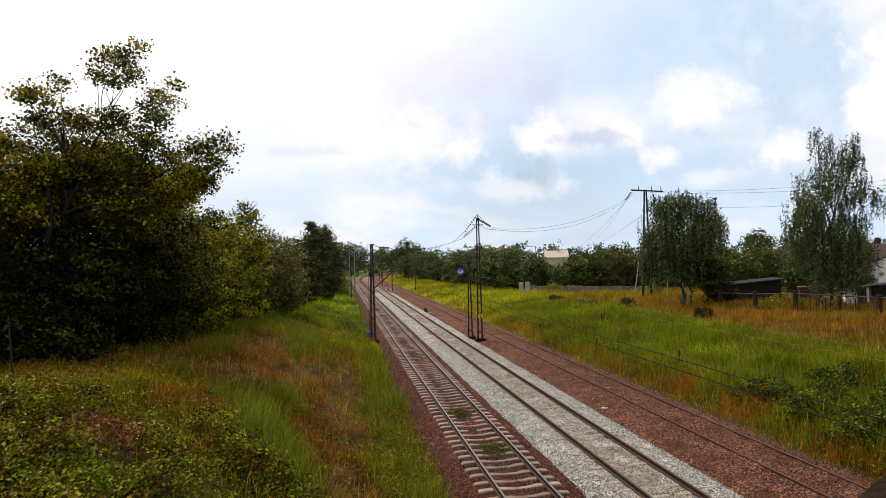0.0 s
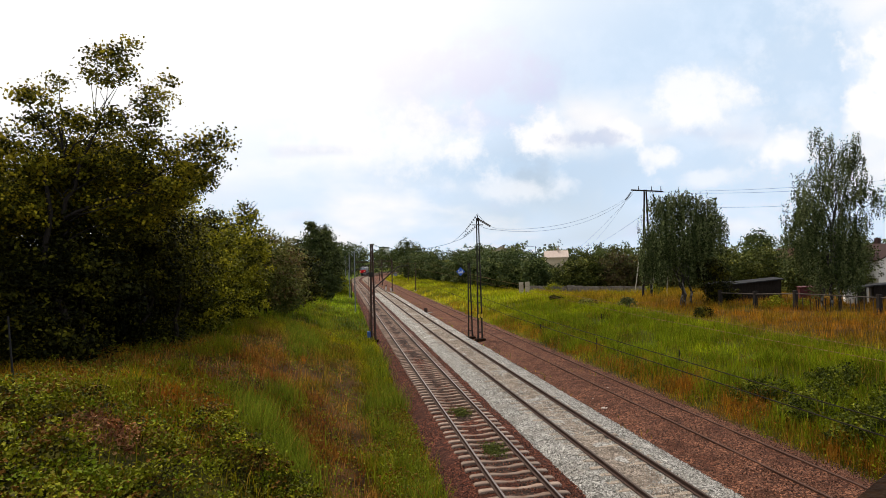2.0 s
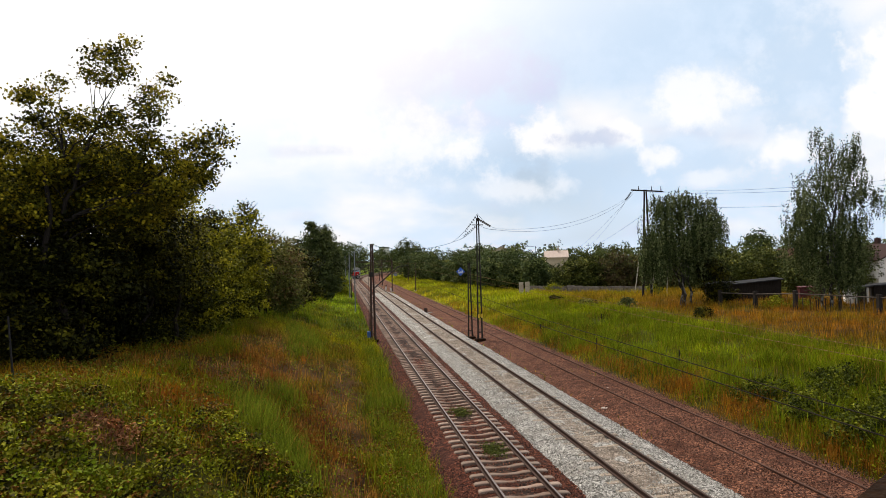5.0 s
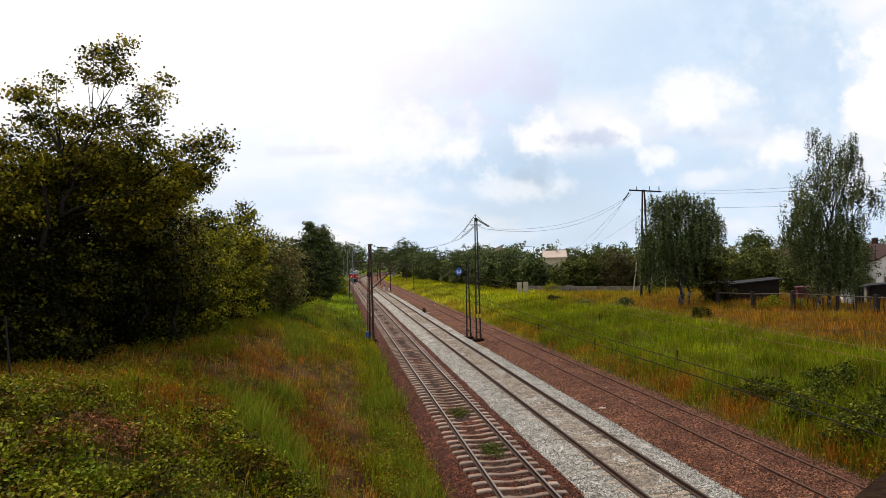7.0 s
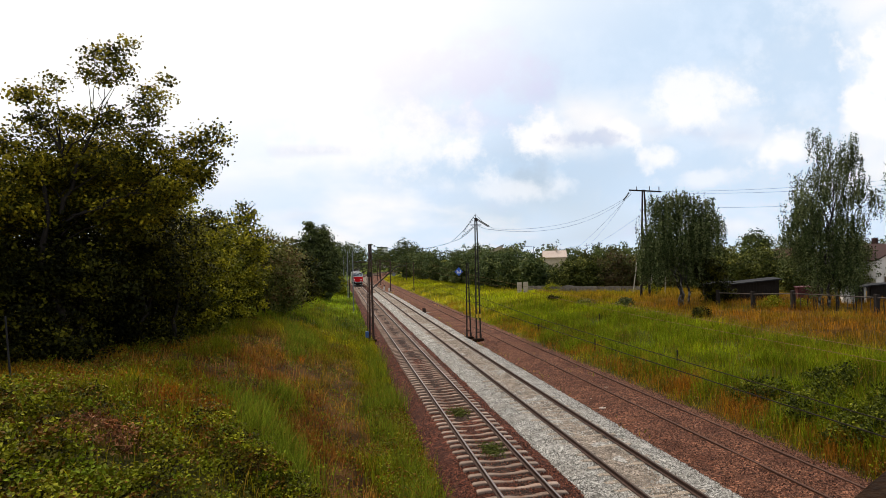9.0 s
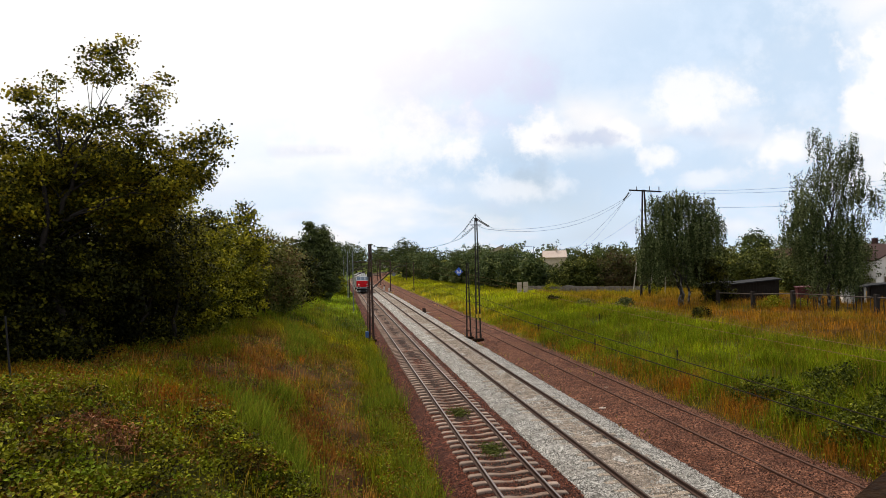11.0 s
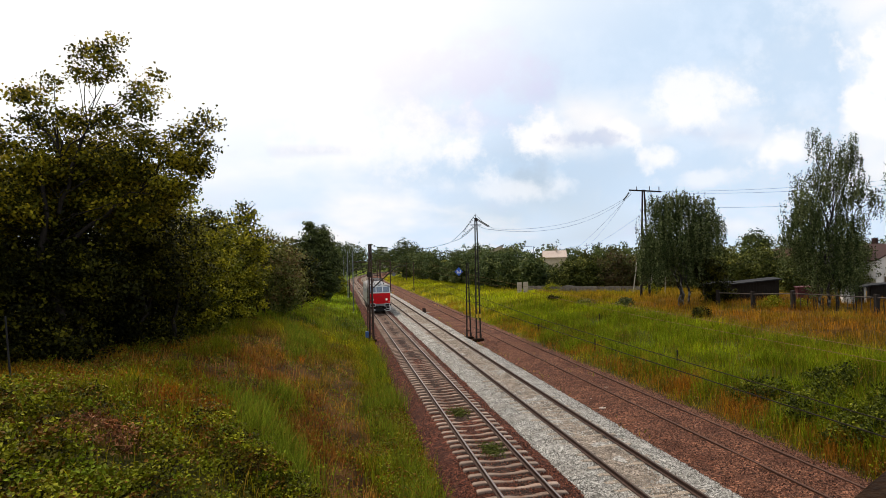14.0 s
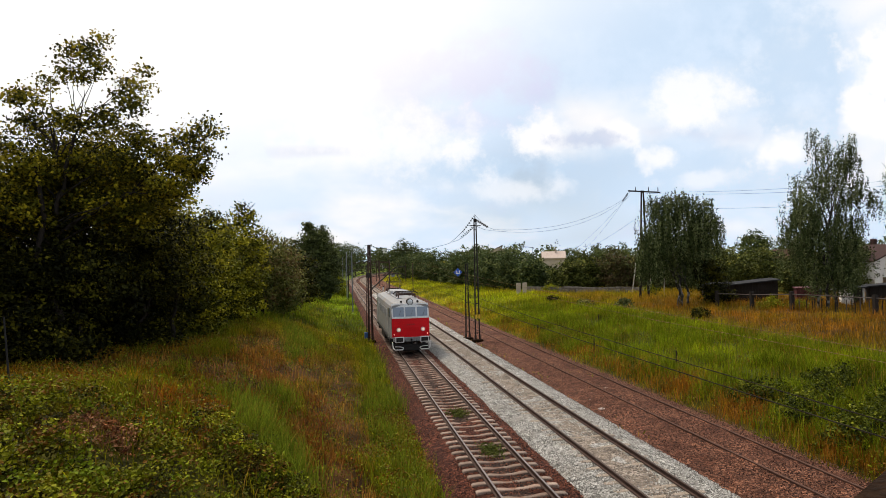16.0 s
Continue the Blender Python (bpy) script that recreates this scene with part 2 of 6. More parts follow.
M = {
    "soil": soil("meadow_soil"),
    "blade": leafy("grass_blades", 0.42, 0.65),
    "leaf": leafy("leaves", 0.12, 0.6),
    "ballast_grey": stones("fresh_grey_ballast", [(0.060, 0.056, 0.050), (0.18, 0.172, 0.158), (0.33, 0.315, 0.29), (0.56, 0.54, 0.51)], 24, (0.23, 0.21, 0.185)),
    "ballast_dusty": stones("dusty_beige_ballast", [(0.05, 0.039, 0.030), (0.14, 0.112, 0.088), (0.235, 0.192, 0.155), (0.40, 0.34, 0.29)], 24, (0.16, 0.125, 0.098)),
    "ballast_brown": stones("rusty_brown_ballast", [(0.008, 0.003, 0.002), (0.032, 0.009, 0.005), (0.070, 0.018, 0.009), (0.17, 0.06, 0.034)], 18, (0.030, 0.009, 0.005)),
    "ballast_grimy": stones("oily_dark_ballast", [(0.006, 0.003, 0.002), (0.020, 0.010, 0.007), (0.040, 0.020, 0.013), (0.10, 0.056, 0.04)], 18, (0.016, 0.008, 0.005)),
    "ballast_old": stones("old_brown_ballast", [(0.014, 0.005, 0.003), (0.06, 0.020, 0.010), (0.125, 0.047, 0.024), (0.30, 0.14, 0.085)], 20, (0.05, 0.016, 0.008)),
    "sleeper_old": surface("weathered_concrete_sleeper", (0.36, 0.275, 0.225), (0.22, 0.155, 0.12), 5, 0.9, 0.4, 70, stain=(0.17, 0.085, 0.055), stain_scale=2.5, vary=0.25),
    "sleeper_new": surface("dusty_concrete_sleeper", (0.38, 0.31, 0.25), (0.26, 0.21, 0.165), 5, 0.9, 0.4, 70, stain=(0.25, 0.195, 0.14), stain_scale=2.0, vary=0.1),
    "rail_side": surface("rusty_rail", (0.085, 0.048, 0.036), (0.04, 0.022, 0.017), 8, 0.75, 0.3, 90),
    "rail_old": surface("dull_rusty_rail", (0.13, 0.065, 0.045), (0.07, 0.035, 0.025), 8, 0.85, 0.3, 90),
    "rail_top": surface("polished_rail_head", (0.34, 0.29, 0.26), (0.22, 0.18, 0.155), 3, 0.42, 0.05, 40, metal=1.0),
    "rail_top_new": surface("lightly_rusted_rail_head", (0.11, 0.078, 0.06), (0.065, 0.045, 0.035), 3, 0.6, 0.05, 40, metal=0.6),
    "steel_brown": surface("rust_brown_painted_steel", (0.095, 0.052, 0.038), (0.045, 0.027, 0.021), 3, 0.75, 0.25, 50),
    "steel_dark": surface("dark_weathered_steel", (0.06, 0.05, 0.045), (0.028, 0.024, 0.022), 3, 0.65, 0.25, 50),
    "galvanised": surface("galvanised_steel", (0.24, 0.25, 0.26), (0.15, 0.16, 0.17), 4, 0.5, 0.1, 60, metal=0.5),
    "concrete": surface("weathered_concrete", (0.42, 0.40, 0.37), (0.28, 0.26, 0.24), 2, 0.9, 0.4, 40, stain=(0.17, 0.15, 0.13), stain_scale=1.4),
    "wall_old": surface("stained_grey_brown_concrete", (0.26, 0.23, 0.20), (0.15, 0.13, 0.115), 1.6, 0.9, 0.4, 40, stain=(0.09, 0.075, 0.06), stain_scale=1.1),
    "wood_pale": surface("bleached_pale_timber", (0.46, 0.41, 0.34), (0.32, 0.28, 0.23), 3, 0.9, 0.3, 40, stretch=(4, 4, 0.6)),
    "parapet": surface("grimy_dark_parapet", (0.030, 0.016, 0.008), (0.016, 0.008, 0.004), 6, 0.95, 0.4, 90),
    "wire_dark": surface("tarnished_copper_wire", (0.035, 0.028, 0.02), (0.02, 0.016, 0.012), 2, 0.95, 0.0),
    "wire_pale": surface("pale_worn_wire", (0.24, 0.15, 0.07), (0.15, 0.09, 0.04), 2, 0.9, 0.0),
    "porcelain": surface("brown_porcelain", (0.06, 0.05, 0.045), (0.035, 0.03, 0.028), 4, 0.25, 0.0),
    "wood_grey": surface("silvered_old_wood", (0.13, 0.105, 0.085), (0.06, 0.048, 0.04), 3, 0.9, 0.4, 40, stretch=(4, 4, 0.6)),
    "wood_dark": surface("dark_old_wood", (0.036, 0.028, 0.022), (0.016, 0.012, 0.010), 3, 0.9, 0.4, 40, stretch=(4, 4, 0.6)),
    "felt": surface("grey_roofing_felt", (0.052, 0.052, 0.056), (0.028, 0.028, 0.03), 1.5, 0.9, 0.3, 30),
    "bark": surface("grey_brown_bark", (0.038, 0.028, 0.02), (0.018, 0.013, 0.01), 4, 0.95, 0.7, 25, stretch=(1, 1, 0.3)),
    "birch_bark": surface("white_birch_bark", (0.42, 0.39, 0.34), (0.28, 0.25, 0.21), 3, 0.8, 0.3, 30, stain=(0.03, 0.026, 0.022), stain_scale=2.6, stain_at=(0.34, 0.50), stretch=(1, 1, 0.7)),
    "plaster_white": surface("white_plaster", (0.78, 0.76, 0.72), (0.68, 0.66, 0.62), 1.2, 0.9, 0.15, 40),
    "plaster_cream": surface("cream_plaster", (0.50, 0.42, 0.33), (0.40, 0.33, 0.26), 1.2, 0.9, 0.15, 40),
    "tile_red": surface("red_brown_roof_tiles", (0.13, 0.048, 0.036), (0.075, 0.028, 0.022), 2, 0.85, 0.4, 12),
    "tile_dark": surface("dark_maroon_roof_tiles", (0.055, 0.024, 0.02), (0.03, 0.014, 0.012), 2, 0.85, 0.4, 12),
    "tile_pale": surface("pale_pink_roof_sheet", (0.56, 0.46, 0.40), (0.46, 0.36, 0.31), 2, 0.8, 0.3, 12),
    "paint_pale": surface("locomotive_off_white_paint", (0.66, 0.67, 0.67), (0.55, 0.555, 0.55), 1.4, 0.45, 0.04, 25),
    "pane": glass("dark_window_pane", (0.03, 0.035, 0.04)),
    "paint_red": surface("locomotive_red_paint", (0.74, 0.006, 0.012), (0.62, 0.004, 0.008), 2, 0.62, 0.03, 30),
    "paint_grey": surface("locomotive_light_grey_paint", (0.31, 0.315, 0.32), (0.20, 0.20, 0.20), 1.2, 0.5, 0.05, 25, stain=(0.22, 0.18, 0.14), stain_scale=1.1),
    "paint_roof": surface("sooty_roof_grey_paint", (0.46, 0.47, 0.49), (0.34, 0.34, 0.345), 1.5, 0.55, 0.1, 25, stain=(0.20, 0.17, 0.15), stain_scale=0.9),
    "paint_white": surface("white_bumper_paint", (0.74, 0.74, 0.72), (0.58, 0.56, 0.53), 3, 0.5, 0.05, 40),
    "black_iron": surface("black_underframe_iron", (0.035, 0.032, 0.03), (0.018, 0.016, 0.015), 4, 0.7, 0.2, 40),
    "windscreen": glass("locomotive_windscreen", (0.13, 0.16, 0.20), 0.12),
    "lamp_on": glowing("lit_headlamp", (1.0, 0.62, 0.45), 0.6),
    "lamp_red": glowing("small_marker_lamp", (1.0, 0.45, 0.35), 1.2),
    "lens_grey": glass("unlit_lamp_glass", (0.62, 0.64, 0.64), 0.2),
    "sign_blue": surface("blue_sign_enamel", (0.02, 0.13, 0.62), (0.015, 0.10, 0.50), 3, 0.4, 0.0),
    "sign_white": surface("white_sign_enamel", (0.82, 0.82, 0.82), (0.72, 0.72, 0.72), 3, 0.4, 0.0),
    "sign_yellow": surface("yellow_plate_enamel", (0.72, 0.47, 0.03), (0.58, 0.36, 0.02), 3, 0.5, 0.0),
    "box_blue": surface("blue_painted_box", (0.03, 0.10, 0.30), (0.02, 0.07, 0.22), 3, 0.5, 0.0),
    "car_maroon": surface("maroon_corrugated_sheet", (0.13, 0.035, 0.035), (0.08, 0.02, 0.022), 2, 0.6, 0.1),
    "tarp": surface("pale_rubbish_stone", (0.60, 0.52, 0.46), (0.45, 0.38, 0.33), 5, 0.9, 0.2),
}

for dull in ("parapet", "wire_dark", "wire_pale", "steel_dark", "felt"):
    M[dull].node_tree.nodes["Principled BSDF"].inputs["Specular IOR Level"].default_value = 0.04

# ---------- helpers for meshes ----------
def raw_mesh(name, verts, quads=None, tris=None, mat=None, tint=None, smooth=False):
    """A mesh from arrays; tint: one colour for each vertex."""
    quads = np.zeros((0, 4), int) if quads is None else np.asarray(quads)
    tris = np.zeros((0, 3), int) if tris is None else np.asarray(tris)
    me = bpy.data.meshes.new(name)
    verts = np.asarray(verts, np.float32)
    nq, nt = len(quads), len(tris)
    me.vertices.add(len(verts))
    me.vertices.foreach_set("co", verts.ravel())
    me.loops.add(4 * nq + 3 * nt)
    me.loops.foreach_set("vertex_index", np.concatenate([quads.ravel(), tris.ravel()]).astype(np.int32))
    me.polygons.add(nq + nt)
    me.polygons.foreach_set("loop_start", np.concatenate([np.arange(nq) * 4, 4 * nq + np.arange(nt) * 3]).astype(np.int32))
    me.polygons.foreach_set("use_smooth", np.full(nq + nt, smooth))
    me.update(calc_edges=True)
    if tint is not None:
        layer = me.color_attributes.new("tint", "FLOAT_COLOR", "POINT")
        layer.data.foreach_set("color", np.column_stack([tint, np.ones(len(tint))]).astype(np.float32).ravel())
    if mat:
        me.materials.append(M[mat])
    return me


def part(name, bm, mat, parent, label="", smooth=False):
    """Links a bmesh (or a mesh) as one object under a thing or a part."""
    if isinstance(bm, bmesh.types.BMesh):
        me = bpy.data.meshes.new(name)
        bm.normal_update()
        bm.to_mesh(me)
        bm.free()
        me.materials.append(M[mat])
        if smooth:
            me.polygons.foreach_set("use_smooth", np.full(len(me.polygons), True))
    else:
        me = bm
    ob = new(name, me)
    ob.parent = parent
    return tagged(ob, label)


def thing(name, label, category, at=(0, 0, 0), turn=0, group="", kind=""):
    ob = new(name)
    ob.empty_display_size = 0.2
    ob.matrix_basis = pose(*at, 0, 0, turn)
    return tagged(ob, label, category, group, kind)


def box(bm, centre, size, bevel=0.0, turn=None):
    m = Matrix.Translation(centre) @ (turn.to_4x4() if turn else Matrix.Identity(4)) @ Matrix.Diagonal((*size, 1))
    made = bmesh.ops.create_cube(bm, size=1.0, matrix=m)["verts"]
    if bevel:
        edges = {e for v in made for e in v.link_edges}
        bmesh.ops.bevel(bm, geom=list(edges), offset=bevel, segments=2, affect="EDGES", profile=0.6)
    return bm


def rod(bm, a, b, r, r2=None, sides=8, caps=True):
    a, b = Vector(a), Vector(b)
    m = Matrix.Translation((a + b) / 2) @ (b - a).to_track_quat("Z", "Y").to_matrix().to_4x4()
    bmesh.ops.create_cone(bm, cap_ends=caps, segments=sides, radius1=r, radius2=r if r2 is None else r2, depth=(b - a).length, matrix=m)
    return bm


def ball(bm, centre, radii, detail=2):
    bmesh.ops.create_icosphere(bm, subdivisions=detail, radius=1.0, matrix=Matrix.Translation(centre) @ Matrix.Diagonal((*radii, 1)))
    return bm


def prism(bm, outline, y0, y1):
    """An outline of (x, z) drawn out from y0 to y1."""
    a = [bm.verts.new((x, y0, z)) for x, z in outline]
    b = [bm.verts.new((x, y1, z)) for x, z in outline]
    k = len(outline)
    bm.faces.new(a)
    bm.faces.new(b[::-1])
    for i in range(k):
        bm.faces.new((a[i], b[i], b[(i + 1) % k], a[(i + 1) % k])[::-1])
    bmesh.ops.recalc_face_normals(bm, faces=bm.faces)
    return bm


def B():
    return bmesh.new()


def tube(points, r, sides=6, taper=1.0, wobble=0.0, rng=None):
    """Vertices and quads of a pipe along points, thinning to taper times r."""
    pts = np.array(points, float)
    way = np.gradient(pts, axis=0)
    way /= np.linalg.norm(way, axis=1)[:, None] + 1e-9
    side = np.cross(way, np.where(np.abs(way[:, 2:]) > 0.9, [[1.0, 0, 0]], [[0, 0, 1.0]]))
    side /= np.linalg.norm(side, axis=1)[:, None]
    up = np.cross(side, way)
    a = np.arange(sides) / sides * 2 * np.pi
    rad = r * np.linspace(1, taper, len(pts))
    if wobble:
        rad = rad * (1 + wobble * rng.standard_normal(len(pts)))
    v = pts[:, None] + rad[:, None, None] * (np.cos(a)[None, :, None] * side[:, None] + np.sin(a)[None, :, None] * up[:, None])
    i, j = np.meshgrid(np.arange(len(pts) - 1), np.arange(sides), indexing="ij")
    k = (j + 1) % sides
    q = np.stack([i * sides + j, i * sides + k, (i + 1) * sides + k, (i + 1) * sides + j], -1).reshape(-1, 4)
    return v.reshape(-1, 3), q


def join(pieces):
    """One array of vertices and one of faces from several."""
    verts, faces, n = [], [], 0
    for v, f in pieces:
        verts.append(v)
        faces.append(np.asarray(f) + n)
        n += len(v)
    return np.concatenate(verts), np.concatenate(faces)


def lattice_noise(x, y, size, seed):
    """Smooth noise from 0 to 1 with cells of that size."""
    x, y = np.asarray(x, float) / size, np.asarray(y, float) / size
    i, j = np.floor(x).astype(int), np.floor(y).astype(int)
    u, v = x - i, y - j
    u, v = u * u * (3 - 2 * u), v * v * (3 - 2 * v)

    def h(a, b):
        n = (a * 374761393 + b * 668265263 + seed * 1442695041) & 0x7FFFFFFF
        n = ((n ^ (n >> 13)) * 1274126177) & 0x7FFFFFFF
        return ((n ^ (n >> 16)) & 0xFFFF) / 65535.0

    return (h(i, j) * (1 - u) + h(i + 1, j) * u) * (1 - v) + (h(i, j + 1) * (1 - u) + h(i + 1, j + 1) * u) * v


def ease(t):
    t = np.clip(t, 0, 1)
    return t * t * (3 - 2 * t)


# ---------- the lie of the land ----------
TRACK_1, TRACK_2, TRACK_3 = 5.07, 8.86, 14.0
CURVE_AT, CURVE_R = 185.0, 520.0  # straight, then a bend to the right


def bend(y):
    d = np.clip(np.asarray(y, float) - CURVE_AT, 0, 400)
    return CURVE_R - np.sqrt(CURVE_R ** 2 - d ** 2)


def on_track(x0, s):
    """The place and heading (degrees to the right) on the track at x0, s metres along from the bridge."""
    if s <= CURVE_AT:
        return x0, s, 0.0
    a = (s - CURVE_AT) / CURVE_R
    r = CURVE_R + TRACK_1 - x0
    return x0 + r * (1 - math.cos(a)), CURVE_AT + r * math.sin(a), math.degrees(a)


def height(x, y):
    """The ground's height: a bank that falls away from the bridge beside the tracks, and a low meadow across them."""
    x, y = np.asarray(x, float), np.asarray(y, float)
    lat = x - bend(y)
    crest = np.interp(y, [-40, 0, 8, 15, 25, 45, 80, 140, 400], [4.8, 4.5, 3.7, 3.1, 2.5, 1.6, 0.75, 0.3, 0.3])
    left = -0.55 + (crest + 0.55) * ease((2.6 - lat) / 9.5)
    right = -0.55 + 0.45 * ease((lat - 16.0) / 3.0) + 0.9 * ease((lat - 18) / 26) * np.interp(y, [0, 60, 120, 200], [1, 1, 0.5, 0.3])
    z = np.where(lat < 8, left, right)
    rough = (lattice_noise(x, y, 2.3, 3) - 0.5) * 0.24 + (lattice_noise(x, y, 0.9, 5) - 0.5) * 0.10
    away = np.maximum(2.4 - lat, lat - 16.2)
    return z + rough * ease(away / 1.5)


def worn(x, y):
    """Where the bank's grass has died back to matted brown: a trodden strip above the ditch and patches beside it."""
    x, y = np.asarray(x, float), np.asarray(y, float)
    lat = x - bend(y)
    n1, n3 = lattice_noise(x, y * 0.7, 3.5, 21), lattice_noise(x, y * 0.6, 0.8, 22)
    strip = np.exp(-((lat + 0.05 - 1.1 * (n1 - 0.5)) / 0.95) ** 2) * ease((y - 11) / 3) * ease((46 - y) / 16) * 1.3
    patch = ease((0.65 * n1 + 0.35 * lattice_noise(x, y, 1.4, 23) - 0.46) / 0.12) * (lat < -1) * ease((y - 13) / 3) * ease((48 - y) / 14)
    return np.clip((strip + patch) * (0.25 + 1.3 * n3), 0, 1)


def nettle_edge(x):
    """How far from the bridge the nettles reach."""
    return np.interp(x, [-14, -9, -7.8, -6, -4.6, -3.6, -2.2, -1.2, 0], [14.0, 14.8, 15.4, 14.2, 15.0, 15.8, 16.4, 15.0, 12.5])


def meadow(x, y):
    """The plants' colour by place: green, yellow-green, dry straw, rusty sorrel; with gains by distance."""
    x, y = np.asarray(x, float), np.asarray(y, float)
    lat = x - bend(y)
    n1, n2, n3 = lattice_noise(x, y * 0.7, 6, 11), lattice_noise(x, y * 0.8, 2.2, 12), lattice_noise(x, y, 0.7, 13)
    n4 = lattice_noise(x * 0.6, y, 1.6, 14)
    mixed = 0.30 * n1 + 0.42 * n2 + 0.28 * n3
    green, lush, straw, rust, dark = (np.array(c) for c in ((0.115, 0.130, 0.005), (0.165, 0.195, 0.004), (0.31, 0.175, 0.016), (0.20, 0.066, 0.006), (0.055, 0.072, 0.004)))
    # the bank
    dry = ease((mixed - 0.38) / 0.2) * np.exp(-((lat + 0.9) / 2.8) ** 2) * 0.62 + 0.75 * ease((mixed - 0.46) / 0.10) * (lat < -2)
    dry = dry * np.interp(y, [0, 11, 16, 34, 44, 90], [0.25, 0.5, 1.15, 1.0, 0.45, 0.2])
    dry = np.clip(dry, 0, 1)[:, None]
    dead = ease((n2 - 0.42) / 0.25)[:, None]
    tuft = ease((n2 - 0.3) / 0.35)[:, None]
    col_l = (1 - dry) * (green * 0.8 * (1 - tuft) + lush * 1.1 * tuft) + dry * (rust * 0.85 * (1 - dead) + straw * 0.7 * dead)
    bare = (0.9 * worn(x, y))[:, None]
    col_l = col_l * (1 - bare) + bare * (np.array((0.11, 0.042, 0.010)) * (1 - n3[:, None]) + np.array((0.25, 0.15, 0.07)) * n3[:, None])
    weeds = (ease((nettle_edge(x) - y) / 2) * ease((-0.5 - lat) / 2.5))[:, None]
    col_l = col_l * (1 - weeds) + weeds * (dark * (1 - n3[:, None]) + 1.5 * green * n3[:, None])
    # brighter past 28 m, less red and more blue past 36 m
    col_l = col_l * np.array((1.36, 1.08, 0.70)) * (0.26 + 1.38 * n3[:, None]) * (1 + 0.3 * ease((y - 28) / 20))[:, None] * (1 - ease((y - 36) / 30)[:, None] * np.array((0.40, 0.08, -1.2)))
    # the meadow
    verge = np.exp(-((lat - 17.2) / 1.5) ** 2) * ease((mixed - 0.3) / 0.2)
    far_dry = ease((lat - 29.5 - 9 * (n1 - 0.5)) / 7) * np.interp(y, [0, 60, 80, 110], [1, 1, 0.55, 0.2])
    tinge = (ease((0.6 * n3 + 0.4 * n2 - 0.42) / 0.2) * np.interp(y, [42, 66], [1, 0.2]))[:, None]
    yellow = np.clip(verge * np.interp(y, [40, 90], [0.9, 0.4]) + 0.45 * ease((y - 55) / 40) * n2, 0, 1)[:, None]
    patch = ease((0.6 * n1 + 0.4 * n2 - 0.28) / 0.34)[:, None]
    col_r = (1 - yellow) * (green * 0.75 * (1 - patch) + lush * 1.15 * patch) + yellow * ((lush * 0.8 + straw * 0.5) * (1 - tinge) + rust * 1.5 * tinge)
    orange = (far_dry * np.clip(0.1 + 1.3 * n2 * 0.6 + 0.6 * n3, 0, 1))[:, None]
    col_r = col_r * (1 - orange) + orange * (0.72 * rust + 0.20 * straw + 0.18 * n3[:, None] * straw)
    # everything lighter past 55 m
    far_gain = (1 + 0.35 * ease((y - 55) / 40))[:, None]
    # darker within 33 m of the bridge
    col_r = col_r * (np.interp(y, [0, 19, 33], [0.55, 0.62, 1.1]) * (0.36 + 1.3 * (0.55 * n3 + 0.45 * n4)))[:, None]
    return np.where((lat < 8)[:, None], col_l, col_r) * far_gain


def stops(dense, step, reach, grow):
    """Grid lines: even within dense, then ever wider out to reach."""
    line = list(np.arange(dense[0], dense[1], step))
    for sign, start, edge in ((-1, dense[0], reach[0]), (1, dense[1], reach[1])):
        d, p = step, start
        while (p - edge) * sign < 0:
            d *= grow
            p += sign * d
            line.append(p)
    return np.array(sorted(line))


def make_ground():
    gx, gy = stops((-36, 62), 0.6, (-2600, 2600), 1.22), stops((-14, 130), 0.75, (-700, 4200), 1.16)
    X, Y = np.meshgrid(gx, gy)
    v = np.column_stack([X.ravel(), Y.ravel(), height(X.ravel(), Y.ravel())])
    i, j = np.meshgrid(np.arange(len(gy) - 1), np.arange(len(gx) - 1), indexing="ij")
    w = len(gx)
    q = np.stack([i * w + j, i * w + j + 1, (i + 1) * w + j + 1, (i + 1) * w + j], -1).reshape(-1, 4)
    # tint cut to dark earth with the shade between blades put in
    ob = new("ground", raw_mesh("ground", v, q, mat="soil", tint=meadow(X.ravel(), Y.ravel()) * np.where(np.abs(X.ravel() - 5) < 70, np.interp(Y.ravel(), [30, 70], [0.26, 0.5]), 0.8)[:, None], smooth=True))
    tagged(ob, "grassy railway bank and dry summer meadow", "ground", kind="structure")


make_ground()

# ---------- track beds ----------
S_STEPS = np.concatenate([np.arange(-12, 60, 0.5), np.arange(60, 190, 2.0), np.arange(190, 420, 4.0)])


